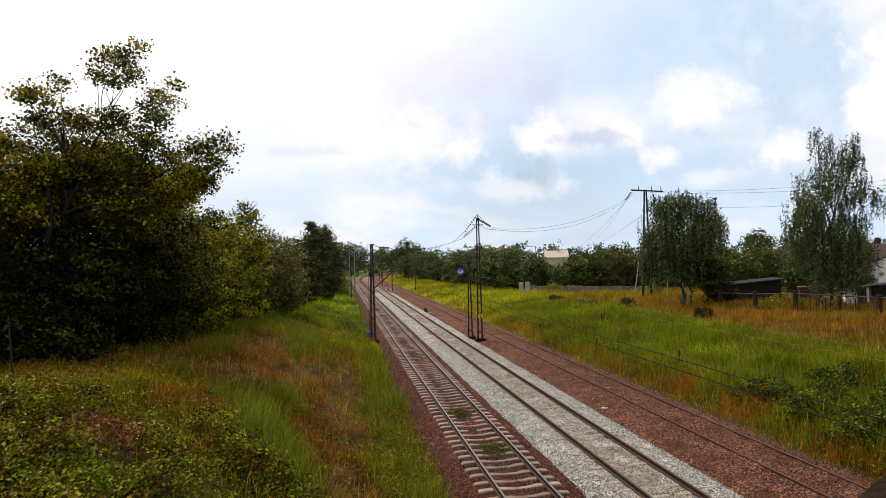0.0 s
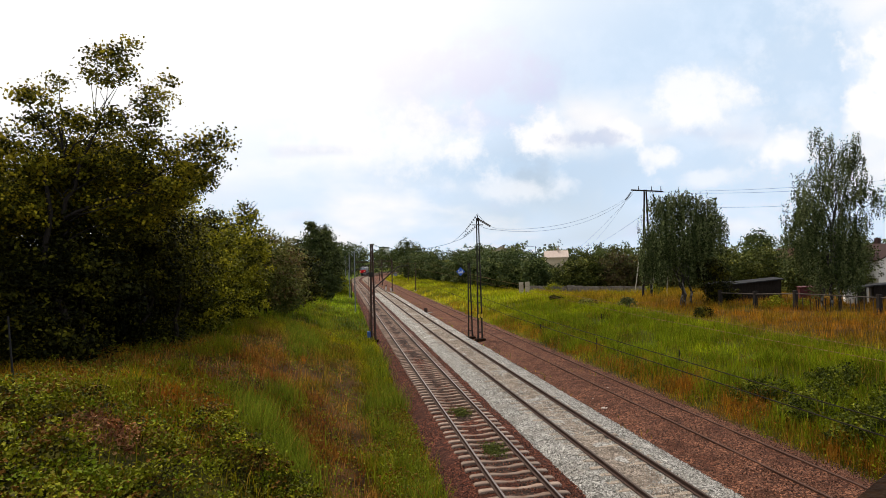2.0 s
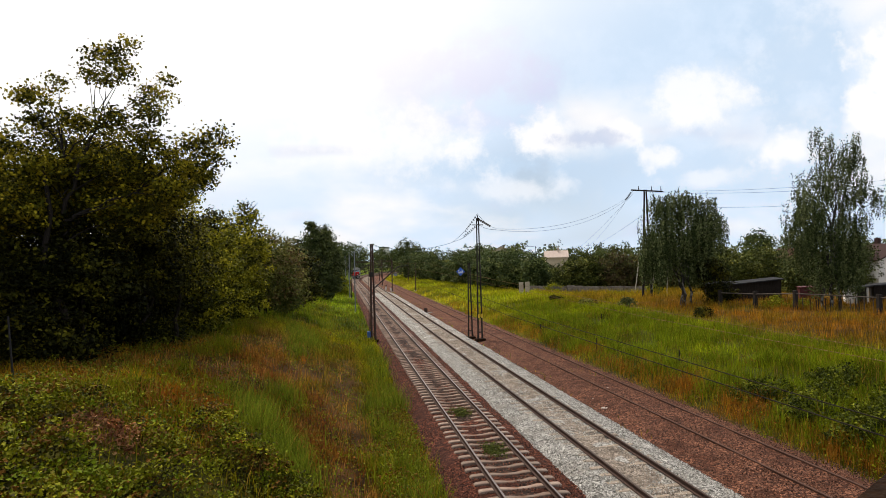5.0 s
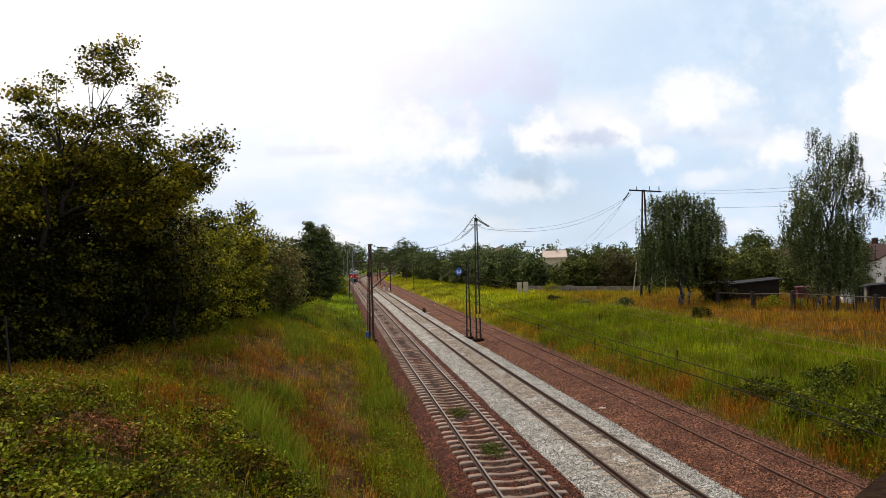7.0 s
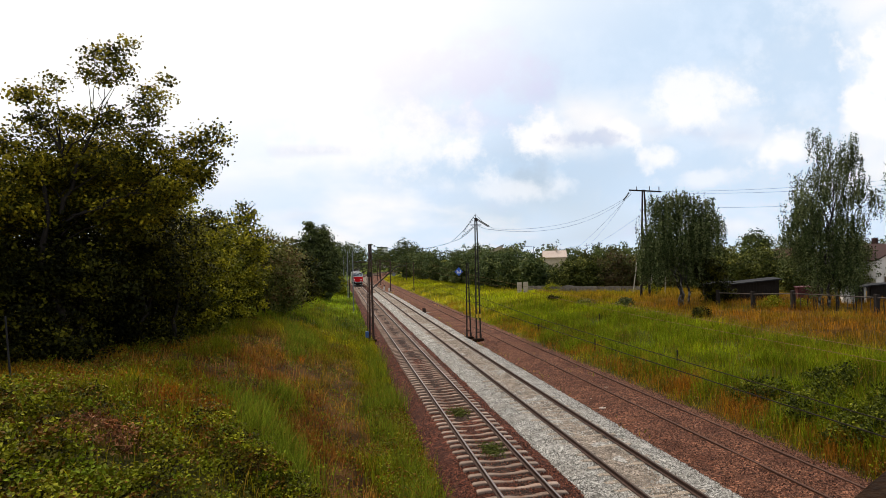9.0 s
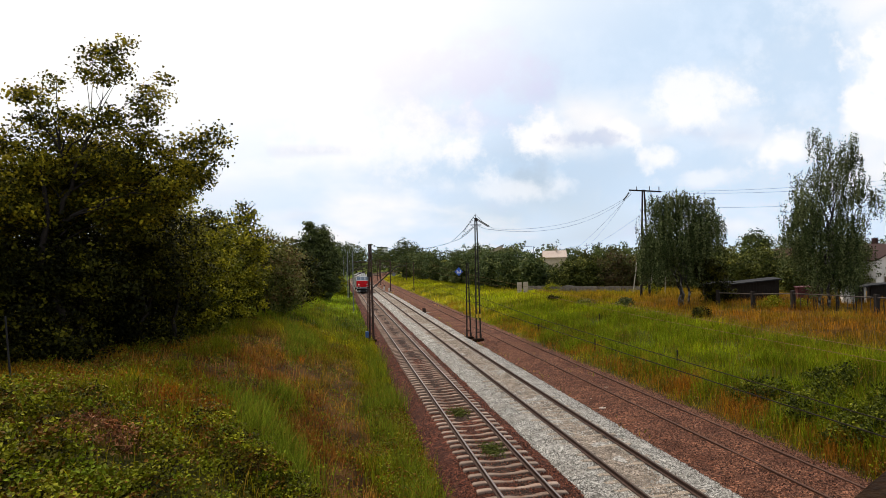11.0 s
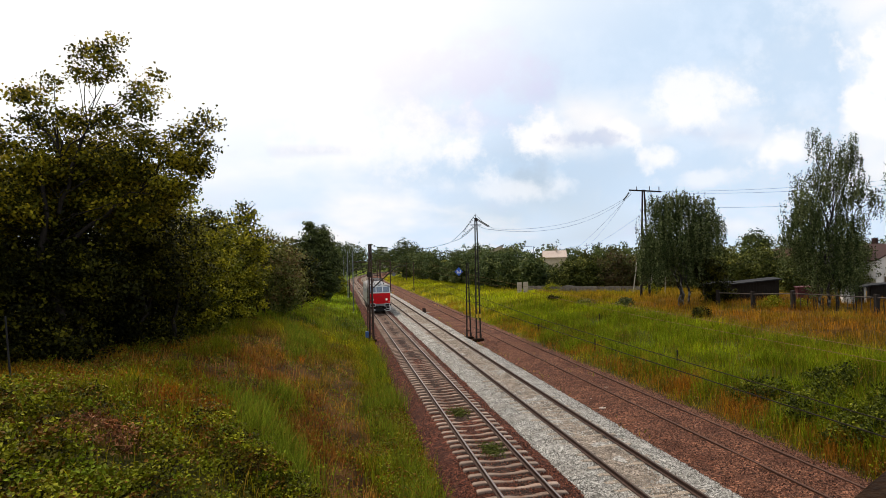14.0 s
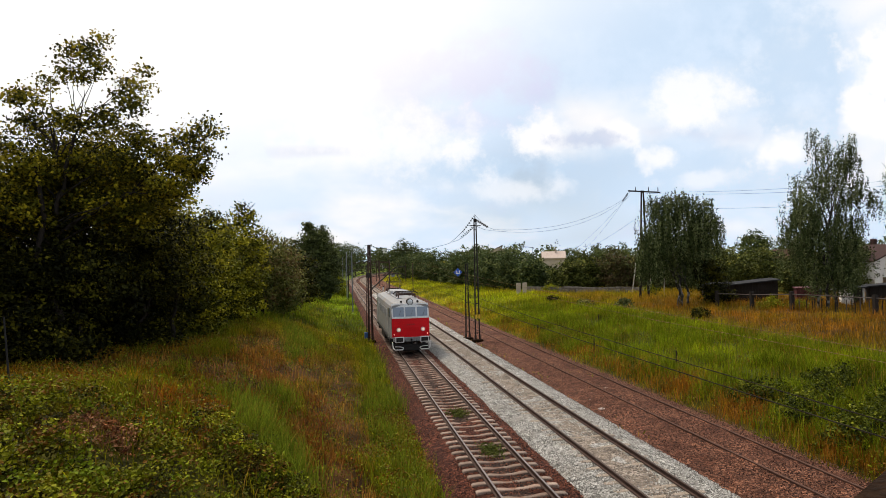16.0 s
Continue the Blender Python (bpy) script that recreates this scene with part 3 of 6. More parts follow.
def bed(name, label, profile, x0, mat, seed, reach=(-20, 500)):
    """Crushed stone heaped to a profile of (offset, height), drawn along a track, with an uneven surface."""
    offs = np.array([p[0] for p in profile])
    tops = np.array([p[1] for p in profile])
    fine = np.linspace(offs[0], offs[-1], 26)
    zz = np.interp(fine, offs, tops)
    rows = []
    steps = [s for s in S_STEPS if reach[0] <= s <= reach[1]]
    for s in steps:
        x, y, a = on_track(x0, s)
        c, d = math.cos(radians(a)), math.sin(radians(a))
        px, py = x + fine * c, y - fine * d
        wave = (lattice_noise(px, py, 0.5, seed) - 0.5) * 0.06 + (lattice_noise(px, py, 1.7, seed + 1) - 0.5) * 0.05
        edge = (lattice_noise(px, py, 1.1, seed + 2) - 0.5) * 0.22 * (np.abs(np.linspace(-1, 1, 26)) > 0.86)
        rows.append(np.column_stack([px + edge, py, zz + wave]))
    v = np.concatenate(rows)
    i, j = np.meshgrid(np.arange(len(steps) - 1), np.arange(25), indexing="ij")
    q = np.stack([i * 26 + j, i * 26 + j + 1, (i + 1) * 26 + j + 1, (i + 1) * 26 + j], -1).reshape(-1, 4)
    ob = new(name, raw_mesh(name, v, q, mat=mat, smooth=True))
    return tagged(ob, label, "track bed", kind="structure")


bed("track_bed_1", "rusty brown crushed-stone ballast under the old track", [(-2.55, -0.75), (-1.75, -0.33), (-1.2, -0.245), (0, -0.235), (1.2, -0.24), (1.6, -0.31), (2.4, -0.60)], TRACK_1, "ballast_brown", 21)
bed("track_bed_2", "fresh light grey ballast shoulder under the renewed track", [(-2.55, -0.62), (-1.75, -0.24), (-1.3, -0.17), (0, -0.195), (1.3, -0.17), (1.75, -0.22), (2.75, -0.66)], TRACK_2, "ballast_grey", 31, (-20, 120))
bed("track_bed_4", "old brown ballast where the renewed stretch ends", [(-2.3, -0.6), (-1.5, -0.26), (0, -0.2), (1.5, -0.24), (2.5, -0.62)], TRACK_2, "ballast_old", 33, (120, 420))
bed("track_bed_5", "dusty beige stone filling between the renewed rails", [(-0.66, -0.2), (-0.55, -0.168), (0, -0.172), (0.55, -0.168), (0.66, -0.2)], TRACK_2, "ballast_dusty", 35, (-20, 122))
bed("track_bed_6", "dark oily stone between the rails of the old track", [(-0.70, -0.27), (-0.6, -0.225), (0, -0.222), (0.6, -0.225), (0.70, -0.27)], TRACK_1, "ballast_grimy", 36)
bed("track_bed_3", "old brown gravel bed of the disused siding", [(-3.6, -0.58), (-2.0, -0.42), (-1.2, -0.375), (0, -0.37), (1.1, -0.37), (1.5, -0.45), (2.2, -0.64)], TRACK_3, "ballast_old", 41)


def bed_top(x0, off):
    """The height of the stones at an offset from a track's centre line."""
    if x0 == TRACK_1:
        return np.interp(off, [-2.55, -1.75, -1.2, 0, 1.2, 1.6, 2.4], [-0.75, -0.33, -0.245, -0.235, -0.24, -0.31, -0.6])
    if x0 == TRACK_2:
        return np.interp(off, [-2.55, -1.75, -1.3, 0, 1.3, 1.75, 2.75], [-0.62, -0.24, -0.17, -0.195, -0.17, -0.22, -0.66])
    return np.interp(off, [-3.6, -2, -1.2, 0, 1.2, 1.8, 2.6], [-0.58, -0.42, -0.375, -0.37, -0.37, -0.44, -0.62])


def rail_mesh(name, x0, off, top, mats):
    """A flat-bottomed rail: foot, web and head, with the worn running surface as its second material."""
    shape = [(-0.07, -0.165), (0.07, -0.165), (0.07, -0.15), (0.012, -0.13), (0.012, -0.045), (0.036, -0.035), (0.036, -0.006), (0.028, 0), (-0.028, 0), (-0.036, -0.006), (-0.036, -0.035), (-0.012, -0.045), (-0.012, -0.13), (-0.07, -0.15)]
    k, rows = len(shape), []
    steps = np.concatenate([np.arange(-12, 190, 6.0), np.arange(190, 420, 4.0)])
    for s in steps:
        x, y, a = on_track(x0, s)
        c, d = math.cos(radians(a)), math.sin(radians(a))
        rows += [(x + (off + u) * c, y - (off + u) * d, top + w) for u, w in shape]
    i, j = np.meshgrid(np.arange(len(steps) - 1), np.arange(k), indexing="ij")
    n = (j + 1) % k
    q = np.stack([i * k + j, (i + 1) * k + j, (i + 1) * k + n, i * k + n], -1).reshape(-1, 4)
    me = raw_mesh(name, rows, q, mat=mats[0])
    me.materials.append(M[mats[1]])
    me.polygons.foreach_set("material_index", np.where(np.isin(j.ravel(), (7,)), 1, 0).astype(np.int32))
    return me


def sleeper_mesh(name, mat, top, half=1.25, dip=0.03):
    """A concrete sleeper: raised, sloping ends under the rails and a lower middle."""
    bm = B()
    xs = [-half, -half + 0.05, -0.95, -0.5, -0.2, 0.2, 0.5, 0.95, half - 0.05, half]
    zs = [top - 0.05, top - 0.015, top, top - 0.01, top - dip, top - dip, top - 0.01, top, top - 0.015, top - 0.05]
    rings = []
    for x, z in zip(xs, zs):
        w = 0.098 if abs(x) > 0.4 else 0.078
        rings.append([bm.verts.new((x, sy, sz)) for sy, sz in ((-w - 0.02, top - 0.2), (-w, z - 0.02), (-w + 0.02, z), (w - 0.02, z), (w, z - 0.02), (w + 0.02, top - 0.2))])
    for a, b in zip(rings, rings[1:]):
        for i in range(6):
            bm.faces.new((a[i], a[(i + 1) % 6], b[(i + 1) % 6], b[i]))
    bm.faces.new(rings[0][::-1])
    bm.faces.new(rings[-1])
    bmesh.ops.recalc_face_normals(bm, faces=bm.faces)
    me = bpy.data.meshes.new(name)
    bm.to_mesh(me)
    bm.free()
    me.materials.append(M[mat])
    return me


def make_track(x0, label, rail_top, mats, sleeper_mat, spacing, top, dip, singles, sunk=0.0):
    t = thing("railway_track", label, "railway track", (0, 0, 0))
    for off in (-0.75, 0.75):
        part("rail", rail_mesh("rail", x0, off, rail_top, mats), None, t)
    if not sleeper_mat:
        return t
    rng = np.random.default_rng(int(x0 * 10))
    one, rest, s, count = sleeper_mesh("sleeper", sleeper_mat, top, dip=dip), [], 8.0, 0
    base = np.array([v.co[:] for v in one.vertices])
    faces = np.array([list(p.vertices) for p in one.polygons if len(p.vertices) == 4])
    while s < 330:
        x, y, a = on_track(x0, s)
        skew = rng.normal(0, 0.8)
        if count < singles:
            ob = part("sleeper", one, None, t)
            ob.matrix_basis = pose(x + rng.normal(0, 0.012), y + rng.normal(0, 0.015), rng.normal(0, 0.006) - sunk * rng.random(), 0, rng.normal(0, 0.3), skew - a)
        else:
            m = np.array(pose(x, y, 0, 0, 0, -a))
            rest.append((base @ m[:3, :3].T + m[:3, 3], faces))
        count += 1
        s += spacing
    if rest:
        v, f = join(rest)
        tagged(part("far_sleepers", raw_mesh("far_sleepers", v, f, mat=sleeper_mat), None, t), kind="stuff")
    return t


def scatter_stones(name, label, x0, mats_tint, n, span, reach, seed, size=(0.016, 0.036)):
    """Loose lumps of ballast lying on a bed."""
    rng = np.random.default_rng(seed)
    octa = np.array([(1, 0, -0.4), (-1, 0, -0.4), (0, 1, -0.4), (0, -1, -0.4), (0, 0, 1)], float)
    tri = np.array([(0, 2, 4), (2, 1, 4), (1, 3, 4), (3, 0, 4)])
    off = rng.uniform(*reach, n)
    y = span[0] + (span[1] - span[0]) * rng.random(n) ** 1.6
    off += np.where(np.abs(np.abs(off) - 0.75) < 0.09, 0.2, 0.0)
    r = rng.uniform(*size, n)
    c = np.column_stack([x0 + off, y, bed_top(x0, off) + 0.012 + 0.3 * r])
    v = octa[None] * r[:, None, None] * rng.uniform(0.6, 1.25, (n, 5, 1))
    a = rng.uniform(0, 6.28, n)
    ca, sa = np.cos(a)[:, None], np.sin(a)[:, None]
    v = np.stack([v[..., 0] * ca - v[..., 1] * sa, v[..., 0] * sa + v[..., 1] * ca, v[..., 2] * 0.8], -1) + c[:, None]
    f = (tri[None] + 5 * np.arange(n)[:, None, None]).reshape(-1, 3)
    lo, hi = np.array(mats_tint[0]), np.array(mats_tint[1])
    tint = lo + (hi - lo) * rng.random((n, 1)) ** 1.5
    ob = new(name, raw_mesh(name, v.reshape(-1, 3), tris=f, mat="stone", tint=np.repeat(tint, 5, 0)))
    tagged(ob, label, "ballast", kind="stuff")


m_, n_, l_, p_ = material("ballast_lump")
a_ = n_.new("ShaderNodeAttribute")
a_.attribute_name = "tint"
l_.new(a_.outputs["Color"], p_.inputs["Base Color"])
p_.inputs["Roughness"].default_value = 0.9
p_.inputs["Specular IOR Level"].default_value = 0.15
M["stone"] = m_

make_track(TRACK_1, "worn main track with polished rails on weathered concrete sleepers", 0.0, ("rail_side", "rail_top"), "sleeper_old", 0.58, -0.165, 0.045, 230)
make_track(TRACK_2, "renewed track with brown rails on dusty sleepers in fresh ballast", 0.02, ("rail_side", "rail_top_new"), "sleeper_new", 0.6, -0.145, 0.02, 200, 0.02)
make_track(TRACK_3, "disused siding with dull rusty rails sunk in gravel", -0.30, ("rail_old", "rail_old"), None, 0.6, -0.46, 0.03, 0)

# ---------- trees and shrubs ----------
def leaf_cloud(rng, centres, spread, per, size, tones, hang=0.0, tilt=0.95, corners=4):
    """Many small folded leaves in clumps round the centres; hang lets the clumps trail downwards."""
    n = len(centres) * per
    c = np.repeat(centres, per, 0) + rng.standard_normal((n, 3)) * np.array(spread)
    if hang:
        c[:, 2] -= rng.random(n) ** 1.3 * hang
    if hang:
        way = rng.standard_normal((n, 3))
        way[:, 2] -= 1.4
        way /= np.linalg.norm(way, axis=1)[:, None]
        side = np.cross(way, rng.standard_normal((n, 3)))
    else:
        face = rng.standard_normal((n, 3)) * tilt + np.array((0, 0, 0.8))
        way = np.cross(face, rng.standard_normal((n, 3)))
        way /= np.linalg.norm(way, axis=1)[:, None] + 1e-9
        side = np.cross(face, way)
    side /= np.linalg.norm(side, axis=1)[:, None] + 1e-9
    fold = np.cross(way, side)
    L = (size * rng.uniform(0.6, 1.35, n))[:, None]
    w = L * 0.36
    if corners == 3:
        v = np.stack([c - way * L * 0.6, c + side * w * 1.3 + way * L * 0.3, c - side * w * 1.3 + way * L * 0.4], 1)
    else:
        v = np.stack([c - way * L / 2, c + side * w + fold * w * 0.3, c + way * L / 2, c - side * w + fold * w * 0.3], 1)
    q = np.arange(corners * n).reshape(n, corners)
    t = np.array(tones)[rng.integers(0, len(tones), len(centres))]
    t = np.repeat(t, per, 0) * rng.uniform(0.75, 1.25, (n, 1))
    return v.reshape(-1, 3), q, np.repeat(t, corners, 0)


def clump_centres(rng, lobe, n, hollow=0.45, gaps=0.24):
    """Clump centres in an ellipsoid, denser towards its skin, with gaps."""
    cx, cy, cz, rx, ry, rz = lobe
    d = rng.standard_normal((n * 2, 3))
    d /= np.linalg.norm(d, axis=1)[:, None]
    bumpy = 1 + 0.30 * (lattice_noise(d[:, 0] * 3 + cx, d[:, 1] * 3 + d[:, 2] * 2 + cy, 0.9, 77) - 0.5) * 2
    r = (hollow + (1 - hollow) * rng.random(n * 2) ** 0.6) * bumpy
    p = np.array((cx, cy, cz)) + d * r[:, None] * np.array((rx, ry, rz))
    keep = lattice_noise(p[:, 0] * 1.3 + p[:, 2], p[:, 1] + p[:, 2] * 1.7, 1.0, 91) > gaps
    return p[keep][:n]


def limb(rng, a, b, r, sag=0.1, steps=7, taper=0.3, sides=6):
    a, b = np.array(a, float), np.array(b, float)
    t = np.linspace(0, 1, steps)[:, None]
    span = np.linalg.norm(b - a)
    pts = a + (b - a) * t + rng.standard_normal((steps, 3)) * span * 0.03 * np.sin(np.pi * t)
    pts[:, 2] += np.sin(np.pi * t[:, 0]) * span * sag
    return tube(pts, r, sides, taper, 0.05, rng)


LEAF_TONES = {
    # the palest tone stands in for sunlit clumps
    "oak": [(0.075, 0.070, 0.005), (0.032, 0.032, 0.003), (0.16, 0.138, 0.008), (0.32, 0.25, 0.014)],
    # near black: the shade under the canopy is put into these leaves
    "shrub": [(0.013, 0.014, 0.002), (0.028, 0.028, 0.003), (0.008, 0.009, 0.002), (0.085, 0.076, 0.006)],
    # lit counterpart of the shrub tone, for the open part of the row
    "hedge": [(0.105, 0.105, 0.007), (0.18, 0.168, 0.010), (0.036, 0.038, 0.003), (0.32, 0.28, 0.014)],
    "dull": [(0.115, 0.115, 0.026), (0.13, 0.085, 0.032), (0.07, 0.08, 0.018), (0.19, 0.17, 0.045)],
    "birch": [(0.088, 0.108, 0.036), (0.052, 0.070, 0.022), (0.16, 0.18, 0.07), (0.030, 0.040, 0.012)],
    "pine": [(0.078, 0.092, 0.030), (0.11, 0.122, 0.038), (0.050, 0.062, 0.022)],
    "bright": [(0.16, 0.17, 0.008), (0.19, 0.19, 0.01)],
    # distance haze is put into these leaf colours
    "far": [(0.066, 0.086, 0.028), (0.046, 0.064, 0.022), (0.10, 0.116, 0.034)],
    "bramble": [(0.036, 0.046, 0.004), (0.018, 0.024, 0.003), (0.062, 0.074, 0.006), (0.11, 0.12, 0.008)],
    "plum": [(0.075, 0.052, 0.026), (0.06, 0.066, 0.02), (0.095, 0.082, 0.028)],
    "thicket": [(0.055, 0.066, 0.014), (0.085, 0.096, 0.02), (0.030, 0.038, 0.009), (0.12, 0.125, 0.028)],
}


def tree(name, label, at, lobes, trunk_top, trunk_r, tone, leaf, clumps, per, seed, spread=0.35, bark="bark", hang=0.0, stems=1, groups=None, bare=0, hollow=0.45, group="", kind_name="tree", gaps=0.24, heavy=None):
    """A tapered trunk, limbs into each lobe of the crown, twigs, and clumps of leaves. Lobes are relative to the foot."""
    rng = np.random.default_rng(seed)
    x, y = at
    t = thing(name, label, kind_name, (x, y, float(height([x], [y])[0]) - 0.08), group=group)
    wood, corners = [], 3 if y > 57 or leaf > 0.3 else 4
    for k in range(stems):
        foot = np.array((rng.normal(0, 0.35), rng.normal(0, 0.35), 0)) if stems > 1 else np.zeros(3)
        top = np.array((rng.normal(0, 0.06) * trunk_top, rng.normal(0, 0.06) * trunk_top, trunk_top * rng.uniform(0.85, 1)))
        wood.append(limb(rng, foot, top + foot, trunk_r, 0, 9, 0.35))
    crown_top = max(lb[2] for lb in lobes)
    size = np.array([lb[3] * lb[4] * lb[5] * (2.6 if lb[2] < 0.55 * crown_top else 0.8) for lb in lobes]) ** 0.6
    share = np.maximum(8, (clumps * size / size.sum())).astype(int)
    share = heavy or share
    groups = groups or [list(range(len(lobes)))]
    crowns = []
    for g in groups:
        pieces, own = [], []
        hub = 0.5 * np.mean([lobes[i][:3] for i in g], axis=0)
        hub[2] = min(lobes[i][2] for i in g) - 0.6
        if heavy and len(g) < len(lobes) / 2:
            own.append(limb(rng, (0, 0, min(trunk_top * 0.7, hub[2] - 1.0)), hub, 0.09, 0.03, 7, 0.6))
        for i in g:
            lb = lobes[i]
            c = clump_centres(rng, lb, share[i], hollow, gaps)
            if hang:
                fall = hang * rng.uniform(0.5, 1.3)
                pieces.append(leaf_cloud(rng, c, (spread * 0.28, spread * 0.28, spread * 0.5), per, leaf, LEAF_TONES[tone], fall, corners=corners))
            else:
                pieces.append(leaf_cloud(rng, c, (spread, spread, spread * 0.6), per, leaf, LEAF_TONES[tone], corners=corners))
            start, thick = (0, 0, min(trunk_top * rng.uniform(0.45, 0.95), max(0.5, lb[2] - 0.2 * lb[5]))), min(0.09, trunk_r * 0.5)
            if heavy:
                start, thick = (hub, 0.022) if len(g) < len(lobes) / 2 else ((0, 0, min(trunk_top, lb[2] - 1.4)), 0.035)
            own.append(limb(rng, start, (lb[0], lb[1], lb[2]), thick, 0.06))
            for p in c[rng.permutation(len(c))[: max(4, min(24, len(c) // 6))]]:
                near = (lb[0] * 0.8, lb[1] * 0.8, lb[2] - 0.25 * lb[5]) if not heavy else (lb[0], lb[1], lb[2] - 0.4 * lb[5])
                own.append(limb(rng, near, p, trunk_r * 0.13 if not heavy else 0.009, 0.05, 4, sides=4))
            for _ in range(bare):
                d = rng.standard_normal(3)
                d[2] = abs(d[2]) + 0.6
                d /= np.linalg.norm(d)
                own.append(limb(rng, np.array(lb[:3]) + d * 0.5 * lb[5], np.array(lb[:3]) + d * np.array(lb[3:]) * rng.uniform(1.15, 1.5), 0.035, 0.03, 5, 0.25))
        v = np.concatenate([p[0] for p in pieces])
        q = np.arange(len(v)).reshape(-1, corners)
        tint = np.concatenate([p[2] for p in pieces])
        crowns.append(part("crown", raw_mesh("crown", v, q if corners == 4 else None, q if corners == 3 else None, mat="leaf", tint=tint), None, t))
        if heavy:
            v, q = join(own)
            part("limb", raw_mesh("limb", v, q, mat=bark, smooth=True), None, crowns[-1])
        else:
            wood += own
    v, q = join(wood)
    tagged(part("trunk", raw_mesh("trunk", v, q, mat=bark, smooth=True), None, t), kind="stuff" if kind_name == "bush" else "")
    return t, crowns


def make_trees():
    """Returns the tall tree by the bridge and the two birches, which sway."""
    top = [(2.2, 0, 13.0, 0.57), (1.5, -0.6, 12.6, 0.50), (1.4, 0.5, 12.2, 0.5), (2.5, -0.3, 12.3, 0.45), (2.45, 0.6, 13.8, 0.24), (0.95, 0, 12.1, 0.25), (3.6, 0, 11.4, 0.55), (3.6, -0.6, 10.4, 0.6), (3.95, 0.5, 12.2, 0.24), (3.2, -0.3, 10.9, 0.36)]
    arm = [(5.3, 0, 9.1, 0.64), (6.3, -0.6, 9.4, 0.32), (5.8, 0.5, 8.5, 0.5), (4.9, -0.3, 8.1, 0.55), (5.2, 0.8, 7.8, 0.46), (4.2, 0, 8.9, 0.45), (6.6, -0.6, 9.1, 0.17)]
    main = [(-0.1, 0, 11.8, 0.26), (-0.2, -0.6, 11.0, 0.5), (-1.7, 0.5, 11.2, 0.6), (-1.1, 0.8, 10.3, 0.82), (0.5, 0, 10.1, 0.77), (1.9, -0.6, 10.0, 0.73), (2.9, 0.5, 9.6, 0.77), (-0.8, -0.3, 8.3, 1.3), (0.6, 0.8, 8.5, 1.3), (2.8, 0, 8.3, 1.06), (4.5, -0.6, 7.2, 0.72), (-1.6, -0.5, 6.2, 1.35), (1.0, 1.3, 6.8, 1.2), (2.5, 0.8, 6.5, 1.1), (-2.8, 0, 9.1, 1.4), (-2.9, -0.6, 6.3, 1.4), (0.2, 2.4, 9.0, 2.0), (2.0, 2.6, 7.4, 1.8), (-1.5, 2.6, 7.2, 2.2)]
    sprays = top + arm + main
    lobes = [(x, y, z, r * 1.1, max(r, 0.5), r * 0.8) for x, y, z, r in sprays]
    heavy = [max(4, round((13 if z > 9.8 else 18 if z > 8.2 else 44) * math.pi * r * r)) for x, y, z, r in sprays]
    a, b = len(top), len(top) + len(arm)
    tall, tall_crowns = tree(
        "broadleaf_tree", "tall broad dark-green maple swaying above the bank", (-11.2, 26.0), lobes,
        9.0, 0.2, "oak", 0.145, 2500, 32, 5, 0.25, groups=[list(range(a)), list(range(a, b)), list(range(b, len(lobes)))], hollow=0.1, gaps=0.3, heavy=heavy)
    # the dense shrub row below and beyond it
    row = [(-10.0, 27.5, 7.2, 2.6), (-7.9, 31.5, 8.2, 2.6), (-8.0, 36.5, 9.0, 3.0), (-8.0, 41.0, 9.0, 3.0), (-8.4, 46.5, 8.8, 3.2), (-7.8, 52.5, 7.8, 3.0)]
    for i, (x, y, h, w) in enumerate(row):
        canopy = [(0, 0, h * 0.74, w, w, h * 0.25), (0.6, -0.5, h * 0.52, w * 1.05, w, h * 0.22), (-w * 0.6, -w * 0.5, h * 0.58, w * 0.8, w * 0.8, h * 0.32), (-1.3, 1.2, h * 0.36, w * 0.9, w, h * 0.26), (-0.7, 0.9, h * 0.15, w * 0.95, w * 1.1, h * 0.17)]
        if i > 1:
            canopy += [(0.35 * w, 0.2, h * 0.30, 0.75 * w, 0.9 * w, h * 0.24)]
        # the two nearest the maple get the near-black tone, its shade in their leaves
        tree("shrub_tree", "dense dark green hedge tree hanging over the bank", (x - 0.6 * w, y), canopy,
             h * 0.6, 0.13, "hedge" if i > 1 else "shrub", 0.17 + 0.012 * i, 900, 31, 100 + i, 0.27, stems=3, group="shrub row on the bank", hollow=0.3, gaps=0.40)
    tree("shrub_tree", "half-bare tree with dead twigs above the hedge", (-8.9, 49.0), [(1.5, 0, 9.2, 0.9, 0.9, 0.9), (0.6, 0, 6.6, 2.6, 2.4, 2.2)], 8.5, 0.13, "hedge", 0.22, 200, 26, 120, 0.3, stems=1, bare=16, group="shrub row on the bank")
    tree("shrub_tree", "thin reddish shrub with bare twigs by the hedge", (-8.0, 60.0), [(0.6, 0, 6.4, 2.9, 3.0, 2.2), (1.8, 0.5, 3.2, 2.6, 3.0, 2.7)], 5.2, 0.12, "dull", 0.24, 380, 24, 121, 0.38, stems=3, bare=6, group="shrub row on the bank")
    tree("shrub_tree", "thin reddish shrub with bare twigs by the hedge", (-8.2, 69.0), [(0.6, 0, 6.3, 3.2, 3.2, 2.4), (2.0, 0, 3.0, 2.8, 3.0, 2.7)], 5.2, 0.12, "dull", 0.26, 380, 24, 122, 0.4, stems=3, bare=4, group="shrub row on the bank")
    tree("shrub_tree", "grey-green shrub beside the hedge", (-6.6, 79.0), [(0, 0, 5.4, 3.4, 3.0, 2.8), (0.8, 0, 2.4, 3.2, 3.0, 2.4)], 4.4, 0.12, "shrub", 0.28, 340, 24, 123, 0.42, stems=3, group="shrub row on the bank")
